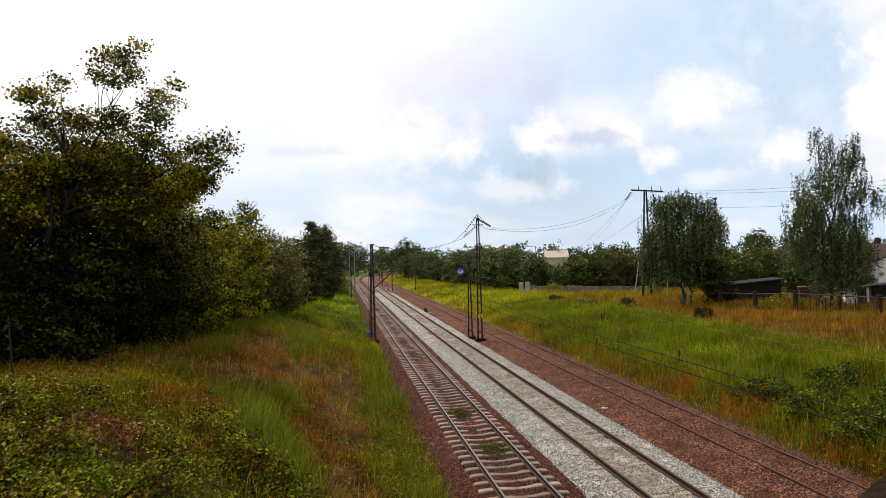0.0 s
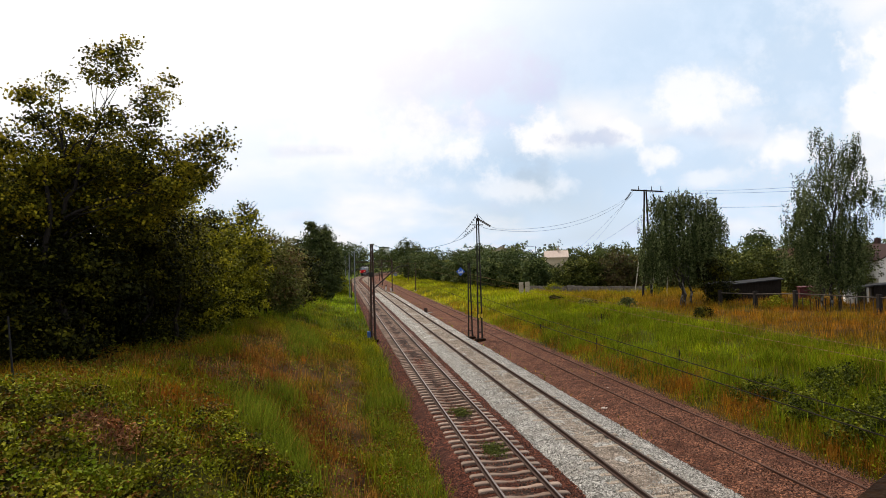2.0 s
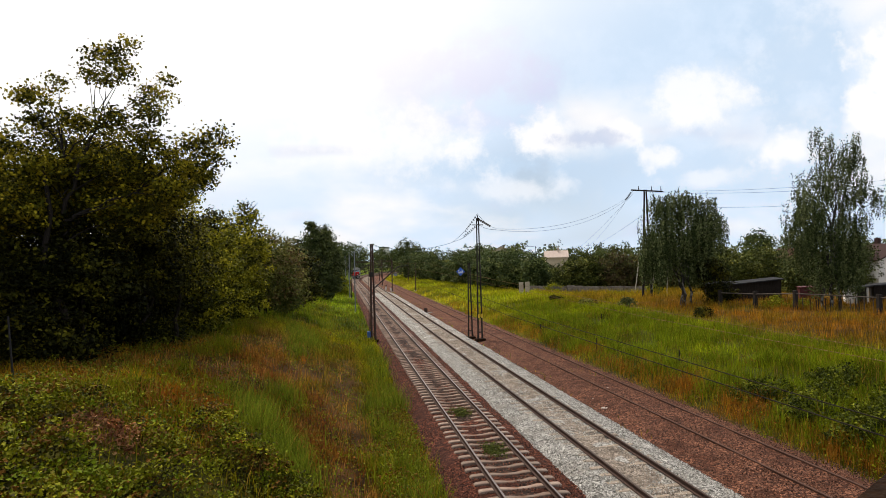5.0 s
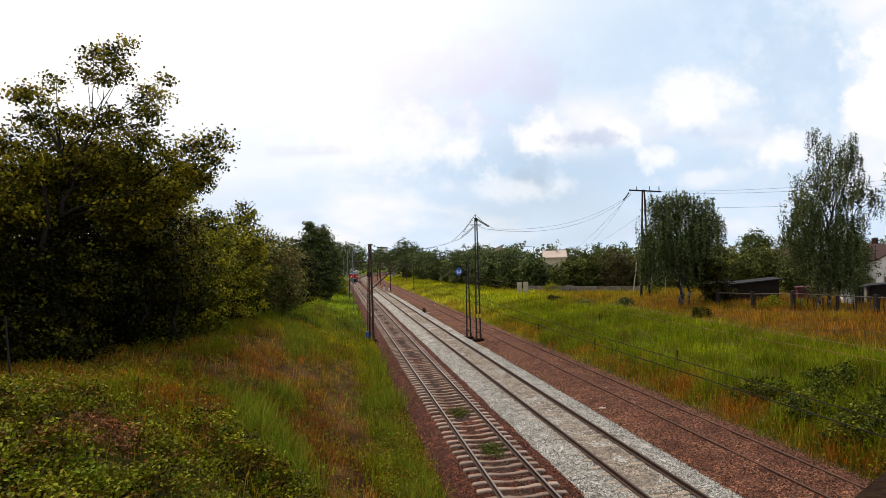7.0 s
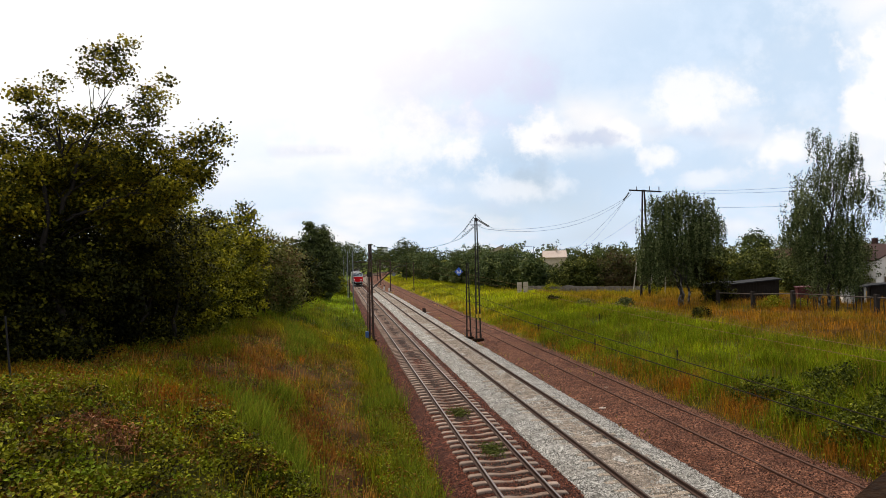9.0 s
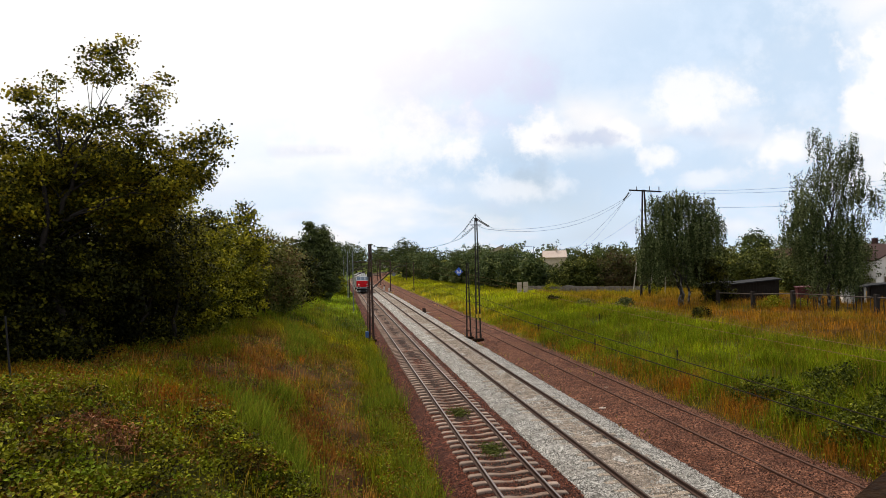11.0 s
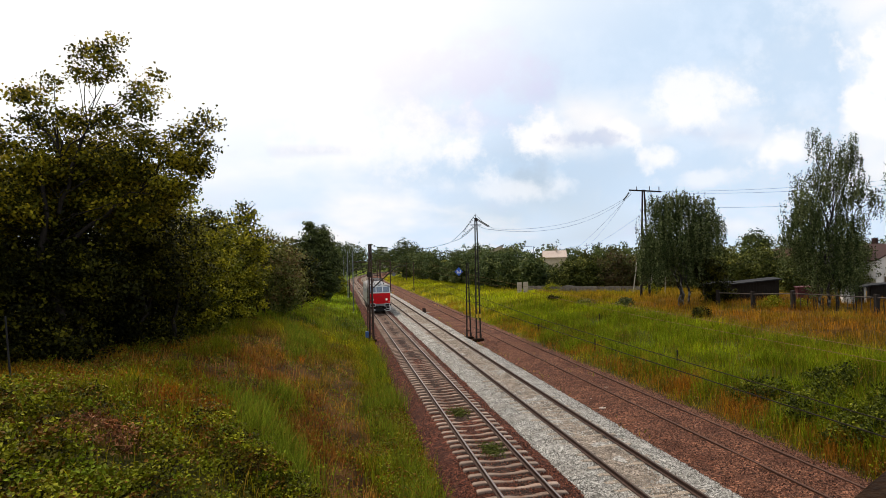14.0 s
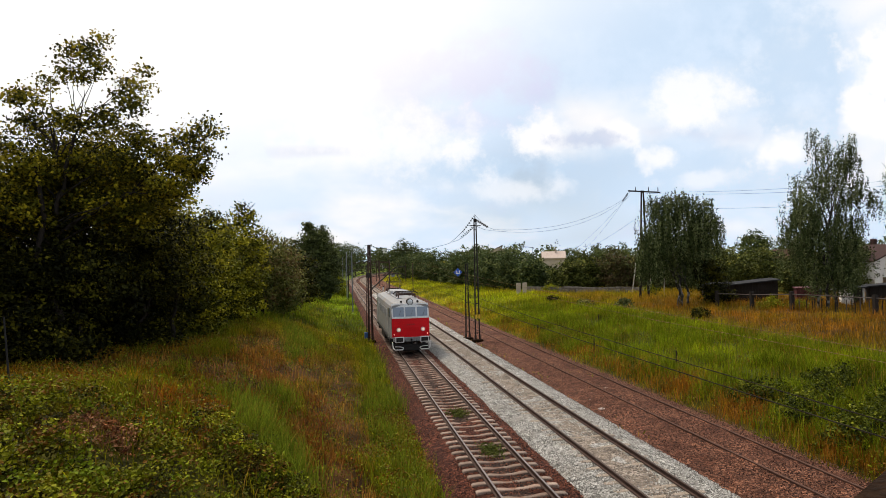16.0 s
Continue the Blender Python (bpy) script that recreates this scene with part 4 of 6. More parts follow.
    # added low growth to hide the trunk, deep shade in its leaf tone
    tree("shrub_tree", "low shrub at the maple's foot, shade in its leaf tone", (-11.6, 24.9), [(0, 0, 1.3, 1.5, 1.1, 1.4), (-0.6, 0.4, 2.8, 1.3, 1.2, 1.4), (0.7, 0.3, 0.8, 1.1, 1.0, 0.9)], 1.8, 0.05, "shrub", 0.15, 330, 30, 128, 0.22, stems=4, group="shrub row on the bank", gaps=0.2)
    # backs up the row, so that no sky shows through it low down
    # the last two stand out of view, added to shade the maple's foot
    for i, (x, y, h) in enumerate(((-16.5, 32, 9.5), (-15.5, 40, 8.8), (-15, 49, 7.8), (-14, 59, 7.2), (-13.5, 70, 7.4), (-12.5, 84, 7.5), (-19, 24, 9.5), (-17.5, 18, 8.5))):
        tree("background_tree", "dark green tree added behind the hedge as backing", (x, y), [(0, 0, h * 0.66, 3.6, 3.8, h * 0.36), (0.8, -0.8, h * 0.36, 3.8, 4.0, h * 0.34)], h * 0.6, 0.16, "shrub", 0.36, 320, 20, 140 + i, 0.45, stems=2, group="trees behind the hedge")
    tree("conifer", "dark green bushy conifer standing by the line", (-4.0, 99.0),
         [(-0.5, 0, 11.9, 0.9, 0.9, 1.4), (1.6, 0, 11.2, 1.1, 1.0, 1.5), (0.5, 0, 10.2, 1.9, 1.6, 1.5), (-0.9, 0, 8.8, 2.2, 2.0, 2.2), (1.7, 0, 9.0, 2.0, 1.6, 2.2), (0.4, -0.4, 7.4, 2.9, 2.4, 2.0), (0.2, 0, 5.4, 3.6, 3.0, 2.6), (0.5, 0, 2.6, 3.9, 3.2, 2.6), (2.9, 0.3, 5.4, 1.7, 1.6, 3.0)],
         10.5, 0.2, "pine", 0.32, 1300, 26, 160, 0.34, hollow=0.2, gaps=0.16)
    tree("shrub_tree", "small bright green bush near the line", (0.6, 118.0), [(0, 0, 1.8, 1.3, 1.6, 1.9)], 1.6, 0.07, "bright", 0.26, 110, 26, 161, 0.32, stems=2)
    for i, (x, y, h, tone) in enumerate(((-2.5, 124, 7.8, "pine"), (-6.5, 140, 10.8, "far"), (-3.5, 165, 12.6, "far"), (-10, 170, 13, "far"), (-0.5, 205, 14.5, "far"), (-5, 230, 15.5, "far"), (3, 262, 16.0, "far"), (9, 290, 16.0, "far"), (30, 262, 17.0, "far"), (38, 280, 14.0, "far"), (27, 300, 13, "far"), (24, 330, 15, "far"))):
        tree("background_tree", "green tree beside the curving line", (x, y), [(0, 0, h * 0.68, h * 0.30, h * 0.3, h * 0.30), (0.6, 0, h * 0.38, h * 0.34, h * 0.34, h * 0.34)], h * 0.6, 0.16, tone, 0.45, 320, 17, 170 + i, 0.5, stems=2, group="trees along the curve", bare=3 if i in (2, 4) else 0)
    # birches
    birch_1, b1 = tree("birch", "round weeping birch with several pale stems", (38.3, 58.6),
                       [(-0.2, 0, 12.3, 2.9, 2.6, 0.9), (2.9, 0, 11.7, 1.7, 2.0, 0.9), (-2.7, 0, 11.7, 1.5, 2.0, 1.0), (-2.6, 0, 9.6, 2.3, 2.6, 2.0), (2.6, 0, 9.8, 2.5, 2.4, 1.9), (0.2, -0.3, 8.0, 3.8, 3.2, 2.2), (-2.9, 0.2, 6.6, 2.0, 2.4, 2.0), (3.2, 0.2, 7.2, 1.8, 2.2, 1.8), (0.6, 0.6, 5.8, 2.6, 2.4, 1.4), (4.6, 0, 9.4, 0.8, 1.0, 1.3), (-3.9, 0, 8.0, 1.0, 1.4, 2.0), (0, 0, 10.4, 3.4, 2.8, 1.6), (0.3, -0.8, 8.8, 2.8, 2.2, 1.8), (2.4, 0.8, 5.2, 1.6, 1.6, 0.9), (-4.0, 0.3, 5.6, 1.1, 1.4, 1.7)],
                       6.5, 0.14, "birch", 0.15, 3000, 25, 201, 0.24, bark="birch_bark", hang=2.6, stems=4, hollow=0.0, gaps=0.32)
    birch_2, b2 = tree("birch", "tall slender weeping birch beside the fence", (47.3, 48.2),
                       [(-1.4, 0, 17.3, 0.7, 0.8, 0.9), (3.2, 0, 16.6, 0.8, 0.9, 1.0), (0.6, 0, 16.0, 1.4, 1.3, 1.2), (-3.0, 0, 10.8, 1.2, 1.4, 1.4), (-3.4, 0, 7.6, 1.2, 1.4, 1.4), (0.4, 0, 14.2, 2.3, 1.9, 1.8), (3.0, 0, 14.8, 1.3, 1.2, 1.8), (-1.6, 0, 12.4, 1.9, 1.8, 2.0), (2.2, 0, 11.6, 2.3, 2.0, 2.4), (-2.0, 0, 9.2, 2.6, 2.2, 2.2), (1.2, 0.3, 8.4, 3.2, 2.4, 2.4), (-2.2, 0, 6.4, 2.8, 2.2, 1.8), (2.0, 0, 5.6, 2.9, 2.3, 2.2), (4.3, 0.3, 12.6, 0.7, 0.8, 2.0), (5.0, -0.5, 11.0, 0.8, 0.8, 1.5), (0.4, 0, 3.6, 3.0, 2.4, 1.6)],
                       8.0, 0.15, "birch", 0.15, 2500, 24, 202, 0.24, bark="birch_bark", hang=1.7, stems=3, hollow=0.25, gaps=0.36)
    tree("shrub_tree", "dark green bush crowding the birch's foot", (41.6, 57.6), [(0, 0, 2.2, 1.7, 1.4, 2.0), (-0.7, 0.2, 3.9, 1.4, 1.3, 1.5), (0.7, 0, 1.2, 1.3, 1.2, 1.2)], 2.6, 0.06, "shrub", 0.2, 260, 26, 205, 0.3, stems=4)
    tree("birch", "slim weeping birch with thin trailing twigs", (55.4, 46.6), [(0, 0, 14.6, 1.6, 1.4, 2.0), (-1.6, 0, 13.0, 1.2, 1.2, 1.6), (-1.2, 0, 10.4, 1.5, 1.3, 1.8), (0.8, 0, 11.8, 2.0, 1.6, 2.4), (-0.4, 0, 8.4, 1.8, 1.5, 1.8)], 11.0, 0.13, "birch", 0.15, 420, 20, 203, 0.24, bark="birch_bark", hang=2.2, stems=2, hollow=0.2, gaps=0.4, bare=3)
    # shrubs and trees across the meadow
    rng = np.random.default_rng(8)
    belt = [(24.0, 200, 9.2), (27, 180, 8.6), (28.5, 163, 9.0), (30, 150, 6.2), (31, 138, 8.4), (32, 127, 6.0), (33, 117, 8.6), (34.5, 108, 8.2), (36.0, 103, 6.6), (29, 192, 9), (36, 150, 8), (38, 128, 8.0), (42, 112, 4.4), (45, 215, 10.5), (57, 235, 12), (66, 220, 10.5), (36, 240, 10.5), (90, 210, 10.5), (49, 190, 9.5), (94, 190, 10)]
    for i, (x, y, h) in enumerate(belt):
        w = h * rng.uniform(0.42, 0.5)
        tree("belt_tree", "rounded green tree in the belt across the meadow", (x, y), [(0, 0, h * 0.66, w * 0.85, w, h * 0.32), (0.3, -0.4, h * 0.34, w, w, h * 0.34), (-0.4 * w, 0, h * 0.55, w * 0.6, w * 0.6, h * 0.3)], h * 0.55, 0.15, "far", 0.40, 330, 19, 300 + i, 0.5, stems=2, group="tree belt")
    thicket = [(40, 97, 5.6), (43.5, 95.5, 7.2), (47.5, 93, 6.8), (51, 91, 6.4), (55, 90, 7.0), (59, 88, 6.8), (46, 106, 5.0), (52, 101, 8), (60, 98, 8.0)]
    for i, (x, y, h) in enumerate(thicket):
        tree("thicket_bush", "dark olive and plum-coloured bush behind the wall", (x, y), [(0, 0, h * 0.62, 2.8, 2.6, h * 0.36), (0.5, -0.6, h * 0.32, 3.0, 2.6, h * 0.32)], h * 0.5, 0.12, "plum" if i in (2, 3, 4) else "thicket", 0.34, 330, 20, 340 + i, 0.45, stems=3, group="thicket behind the wall")
    for i, (x, y, h) in enumerate(((58, 78, 6.6), (63, 76, 6.4), (68, 73, 6.8), (73, 70, 6.6), (70, 85, 7.2), (79, 70, 6.6), (62, 68, 5.6))):
        tree("garden_tree", "dense green fruit tree behind the shed", (x, y), [(0, 0, h * 0.62, 3.1, 2.8, h * 0.38), (0.5, -0.6, h * 0.34, 3.1, 2.8, h * 0.32)], h * 0.5, 0.12, "thicket", 0.32, 330, 21, 360 + i, 0.42, stems=2, group="garden trees")
    tree("garden_tree", "round dark tree standing above the gardens", (96, 118), [(0, 0, 8.2, 3.2, 3.2, 3.0), (0, 0, 4.5, 2.8, 2.8, 3)], 6, 0.2, "far", 0.45, 260, 22, 380, 0.5)
    for i, (x, y, h, w, tone) in enumerate(((29.6, 65.5, 1.0, 1.1, "dull"), (30.3, 77.5, 0.9, 0.9, "shrub"), (33.5, 48.5, 0.9, 0.8, "shrub"), (33.0, 62, 1.0, 1.0, "pine"), (42.8, 50.5, 1.2, 0.9, "bright"), (44.6, 49.0, 1.0, 0.8, "bright"), (36, 92.5, 1.6, 1.6, "bright"), (47, 80, 1.4, 1.2, "bright"))):
        tree("low_bush", "low rough bush growing in the meadow grass", (x, y), [(0, 0, h * 0.5, w, w, h * 0.6)], h * 0.5, 0.03, tone, 0.16, 50, 22, 400 + i, 0.16, stems=3, kind_name="bush")
    for i, (x, y) in enumerate(((17.9, 19.5), (18.9, 20.6), (18.6, 17.6), (19.9, 18.4), (21.2, 17.8), (20.6, 21.5), (22.4, 19.6), (19.4, 15.9), (20.8, 15.2), (22.4, 16.4), (23.6, 18.2), (21.8, 22.8), (24.2, 21.0), (18.4, 22.6), (17.6, 17.0), (18.2, 14.2), (19.8, 13.2), (21.4, 13.6), (23.2, 14.6), (25.2, 17.4), (26.2, 19.6), (23.4, 24.0))):
        tree("bramble_bush", "dark green bramble bush beside the siding", (x, y), [(0, 0, 0.5, 0.9, 0.85, 0.6), (0.5, -0.3, 0.5, 0.6, 0.6, 0.75), (-0.6, 0.2, 0.3, 0.6, 0.6, 0.45)], 0.6, 0.025, "bramble", 0.115, 110, 20, 420 + i, 0.13, stems=4, group="bramble bushes", kind_name="bush")
    return tall, tall_crowns, birch_1, birch_2


SWAYING = make_trees()


def far_woods():
    """Woods on the skyline, one mesh of leaf clumps."""
    rng = np.random.default_rng(17)
    pieces = []
    for k in range(240):
        a = radians(rng.uniform(-42, 62))
        d = rng.uniform(270, 520)
        x, y = math.sin(a) * d, math.cos(a) * d
        h = rng.uniform(7, 11.5) + 0.010 * d
        w = rng.uniform(3.5, 6.5)
        c = clump_centres(rng, (x, y, h * 0.5, w, w, h * 0.52), 34, 0.6)
        pieces.append(leaf_cloud(rng, c, (0.8, 0.8, 0.7), 7, 1.15, LEAF_TONES["far"], corners=3))
    v = np.concatenate([p[0] for p in pieces])
    ob = new("far_woods", raw_mesh("far_woods", v, tris=np.arange(len(v)).reshape(-1, 3), mat="leaf", tint=np.concatenate([p[2] for p in pieces])))
    tagged(ob, "hazy green woods along the skyline", "woods", kind="stuff")


far_woods()


# ---------- grass and weeds ----------
def blades(name, label, xy, tall, wide, lean, seed, tone=1.0, seedy=0.0, own=None, far=False):
    """Bent blades of grass on the ground at xy, each of two joints; seedy: the share with a straw-coloured head."""
    rng = np.random.default_rng(seed)
    n = len(xy)
    z = height(xy[:, 0], xy[:, 1])
    h = rng.uniform(*tall, n) * (0.3 + 0.8 * lattice_noise(xy[:, 0], xy[:, 1], 0.45, 58) + 0.6 * lattice_noise(xy[:, 0], xy[:, 1], 1.3, 59))
    a = rng.uniform(0, 2 * np.pi, n)
    side = np.column_stack([np.cos(a), np.sin(a), np.zeros(n)])
    b = rng.uniform(0, 2 * np.pi, n)
    out = np.column_stack([np.cos(b), np.sin(b), np.zeros(n)]) * (rng.random(n) * lean * h)[:, None]
    foot = np.column_stack([xy, z - 0.03])
    up = np.array((0, 0, 1.0)) * h[:, None]
    w = (rng.uniform(*wide, n))[:, None] * side
    v = np.stack([foot - w, foot + w, foot + up * 0.55 + out * 0.35 + w * 0.8, foot + up * 0.55 + out * 0.35 - w * 0.8, foot + up * 0.95 + out], 1)
    base = 5 * np.arange(n)[:, None]
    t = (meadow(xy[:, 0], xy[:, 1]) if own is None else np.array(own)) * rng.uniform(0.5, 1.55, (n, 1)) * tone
    ripe = rng.random(n) < seedy
    t[ripe] = t[ripe] * 0.35 + np.array((0.26, 0.14, 0.025)) * rng.uniform(0.6, 1.1, (ripe.sum(), 1))
    if far:
        v = np.stack([foot - w * 1.25, foot + w * 1.25, foot + up * 0.95 + out], 1)
        tagged(new(name, raw_mesh(name, v.reshape(-1, 3), tris=np.arange(3 * n).reshape(n, 3), mat="blade", tint=np.repeat(t, 3, 0))), label, "grass", kind="stuff")
        return
    me = raw_mesh(name, v.reshape(-1, 3), base + np.array([[0, 1, 2, 3]]), base + np.array([[3, 2, 4]]), "blade", np.repeat(t, 5, 0))
    tagged(new(name, me), label, "grass", kind="stuff")


def spots(rng, n, x, y, power=1.0, patch=None, least=0.0):
    """Places spread over a stretch of the plan, thinning with the distance along the line."""
    p = np.column_stack([rng.uniform(*x, n), y[0] + (y[1] - y[0]) * rng.random(n) ** power])
    if patch:
        p = p[lattice_noise(p[:, 0], p[:, 1], patch, 55) > least * rng.random(len(p)) * 2]
    p[:, 0] += bend(p[:, 1])
    return p


def make_grass():
    rng = np.random.default_rng(4)
    near = spots(rng, 175000, (-13, 2.9), (9, 48), 1.25, 1.1, 0.6)
    near = near[rng.random(len(near)) > 0.88 * worn(near[:, 0], near[:, 1])]
    near = near[near[:, 1] > nettle_edge(near[:, 0]) - 0.3 - rng.random(len(near)) ** 3 * 5]
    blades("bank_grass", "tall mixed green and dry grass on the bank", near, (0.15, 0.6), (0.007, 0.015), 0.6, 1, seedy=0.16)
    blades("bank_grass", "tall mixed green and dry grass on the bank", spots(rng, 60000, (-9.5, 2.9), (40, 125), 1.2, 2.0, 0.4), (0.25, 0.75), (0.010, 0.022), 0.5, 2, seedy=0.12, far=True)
    tufts = np.concatenate([np.column_stack([rng.normal(cx, 0.36, 430), rng.normal(cy, 0.6, 430)]) for cx, cy in ((-2.5, 17.8), (-2.2, 17.2), (-1.75, 16.7), (-1.4, 15.9), (-3.0, 20.0), (-2.7, 19.1), (-1.2, 15.2), (-2.4, 44), (-1.8, 40), (-2.0, 41.5), (-7.4, 40), (-9.0, 38), (-3.6, 46), (-3.2, 43), (-2.8, 40), (1.8, 22), (2.2, 30), (1.6, 26), (2.1, 18), (2.3, 34), (2.4, 38), (2.2, 42), (2.4, 27), (2.0, 15.5), (-2.2, 23), (-2.6, 36), (-4.6, 50), (0.4, 48), (-1.4, 55))])
    blades("tall_tufts", "tall blue-green reed-like grass tufts", tufts, (0.45, 1.15), (0.006, 0.013), 0.6, 3, 1.0, seedy=0.08, own=(0.135, 0.168, 0.012))
    dead = np.concatenate([np.column_stack([rng.normal(cx, 0.55, 520), rng.normal(cy, 0.75, 520)]) for cx, cy in ((-4.7, 17.6), (-5.6, 17.8), (-3.9, 19.0), (-1.5, 25.0), (-1.4, 20.6), (-1.0, 22.6), (-3.1, 26.5), (-4.6, 29.0), (-7.4, 19.5), (-8.8, 19.0), (-10.2, 20.5), (-0.9, 18.6))])
    blades("dead_grass", "matted red-brown dead grass on the bank", dead, (0.14, 0.5), (0.007, 0.015), 1.0, 11, 1.0, seedy=0.15, own=(0.19, 0.066, 0.013))
    cx, cy = rng.uniform(-8.5, 2.4, 150), 16.5 + 34 * rng.random(150) ** 1.2
    keep = worn(cx, cy) < 0.25
    cx, cy = cx[keep], cy[keep]
    k = len(cx)
    tufts = np.column_stack([np.repeat(cx, 170) + rng.normal(0, 0.3, k * 170), np.repeat(cy, 170) + rng.normal(0, 0.34, k * 170)])
    blades("bank_tufts", "fresh yellow-green grass tufts among the dry grass", tufts, (0.3, 0.75), (0.007, 0.015), 0.7, 10, 1.0, seedy=0.08, own=(0.155, 0.165, 0.006))
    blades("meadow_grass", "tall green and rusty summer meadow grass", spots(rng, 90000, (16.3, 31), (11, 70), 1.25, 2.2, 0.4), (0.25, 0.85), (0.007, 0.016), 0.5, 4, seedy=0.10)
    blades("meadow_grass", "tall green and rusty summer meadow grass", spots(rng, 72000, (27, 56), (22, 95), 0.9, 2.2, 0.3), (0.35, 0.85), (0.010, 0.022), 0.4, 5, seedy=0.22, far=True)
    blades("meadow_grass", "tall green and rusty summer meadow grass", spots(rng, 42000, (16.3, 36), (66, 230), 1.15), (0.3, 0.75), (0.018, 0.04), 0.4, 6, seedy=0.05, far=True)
    cx, cy = rng.uniform(16.6, 30, 120), 16 + 52 * rng.random(120) ** 1.2
    tufts = np.column_stack([np.repeat(cx, 230) + rng.normal(0, 0.5, 120 * 230), np.repeat(cy, 230) + rng.normal(0, 0.42, 120 * 230)])
    blades("meadow_tufts", "taller fresh green tussocks in the meadow", tufts, (0.45, 1.05), (0.008, 0.017), 0.6, 8, 1.1, seedy=0.05, own=(0.13, 0.165, 0.006))
    cx, cy = rng.uniform(15.9, 18.2, 60), 15 + 70 * rng.random(60) ** 1.3
    tufts = np.column_stack([np.repeat(cx, 70) + rng.normal(0, 0.4, 60 * 70), np.repeat(cy, 70) + rng.normal(0, 0.8, 60 * 70)])
    blades("sorrel_stalks", "rusty orange sorrel and dry stalks on the siding's verge", tufts, (0.3, 0.75), (0.007, 0.015), 0.5, 9, 1.0, seedy=0.2, own=(0.27, 0.105, 0.012))
    fringe = np.concatenate([spots(rng, 15000, (15.3, 16.6), (12, 170), 1.3, 1.3, 0.9), spots(rng, 2600, (10.9, 12.0), (20, 170), 1.2, 1.6, 1.1), spots(rng, 1400, (13.3, 14.7), (30, 170), 1.2, 1.6, 1.1)])
    blades("siding_grass", "thin dry grass creeping over the old siding", fringe, (0.10, 0.38), (0.010, 0.024), 0.6, 7, 0.9, seedy=0.35)
    weeds = spots(rng, 15500, (-13, 1.8), (5.5, 18.5), 1.0, 1.2, 0.45)
    weeds = weeds[(weeds[:, 1] < nettle_edge(weeds[:, 0]) + rng.normal(0, 0.45, len(weeds))) & (np.hypot((weeds[:, 0] + 4.85) / 0.95, (weeds[:, 1] - 12.6) / 1.3) > 1)]
    z = height(weeds[:, 0], weeds[:, 1])
    mound = ease((lattice_noise(weeds[:, 0], weeds[:, 1], 0.8, 66) - 0.25) / 0.5)
    c = np.column_stack([weeds, z + 0.10 + 0.75 * mound * rng.random(len(weeds)) ** 0.5])
    v, q, t = leaf_cloud(rng, c, (0.12, 0.12, 0.05), 23, 0.078, [(0.105, 0.11, 0.004), (0.046, 0.048, 0.004), (0.14, 0.15, 0.005), (0.105, 0.138, 0.004), (0.12, 0.10, 0.005), (0.11, 0.05, 0.006), (0.028, 0.024, 0.003), (0.18, 0.175, 0.006)], tilt=0.65)
    tagged(new("nettle_weeds", raw_mesh("nettle_weeds", v, q, mat="leaf", tint=t)), "leafy green nettles and brambles below the bridge", "weeds", kind="stuff")
    herbs = np.concatenate([spots(rng, 10000, (-11, 2.8), (14, 52), 1.3, 1.4, 0.4), spots(rng, 1500, (1.2, 2.9), (13, 26), 1.2), spots(rng, 2500, (16.4, 30), (12, 70), 1.2, 1.6, 0.5), spots(rng, 3200, (16.0, 19.5), (12, 62), 1.3, 1.2, 0.5)])
    c = np.column_stack([herbs, height(herbs[:, 0], herbs[:, 1]) + rng.uniform(0.04, 0.5, len(herbs)) * np.where(worn(herbs[:, 0], herbs[:, 1]) > 0.3, 0.4, 1)])
    v, q, t = leaf_cloud(rng, c, (0.12, 0.12, 0.10), 10, 0.072, [(0.11, 0.13, 0.005), (0.05, 0.062, 0.004), (0.18, 0.19, 0.006), (0.17, 0.06, 0.008), (0.13, 0.14, 0.006), (0.14, 0.07, 0.014)])
    tagged(new("herb_weeds", raw_mesh("herb_weeds", v, q, mat="leaf", tint=t)), "scattered leafy herbs among the grass", "weeds", kind="stuff")
    tuft = np.concatenate([np.column_stack([rng.normal(cx, 0.2, 420), rng.normal(cy, 0.35, 420), np.full(420, -0.2) + 0.12 * rng.random(420)]) for cx, cy in ((TRACK_1, 24.4), (TRACK_1 + 0.1, 19.4))])
    v, q, t = leaf_cloud(rng, tuft, (0.05, 0.05, 0.03), 2, 0.07, [(0.055, 0.07, 0.012), (0.085, 0.09, 0.018)])
    tagged(new("track_weeds", raw_mesh("track_weeds", v, q, mat="leaf", tint=t)), "small green weeds growing between the old sleepers", "weeds", kind="stuff")
    # the heap of dead stalks among the nettles
    rng = np.random.default_rng(6)
    pieces = []
    for _ in range(520):
        a, r = rng.uniform(0, 6.28), rng.random() ** 0.5 * 0.75
        x, y = -5.0 + 1.15 * r * math.cos(a), 13.0 + 1.2 * r * math.sin(a)
        z0 = float(height([x], [y])[0]) + rng.uniform(0.05, 0.62) * (1.1 - r)
        d = rng.standard_normal(3) * (0.11, 0.11, 0.10)
        pieces.append(tube([(x, y, z0), (x + d[0], y + d[1], z0 + d[2])], 0.005, 3))
    v, q = join(pieces)
    tagged(new("dead_stalks", raw_mesh("dead_stalks", v, q, mat="stalk")), "heap of dry reddish-brown dead stalks among nettles", "dead plants", kind="stuff")


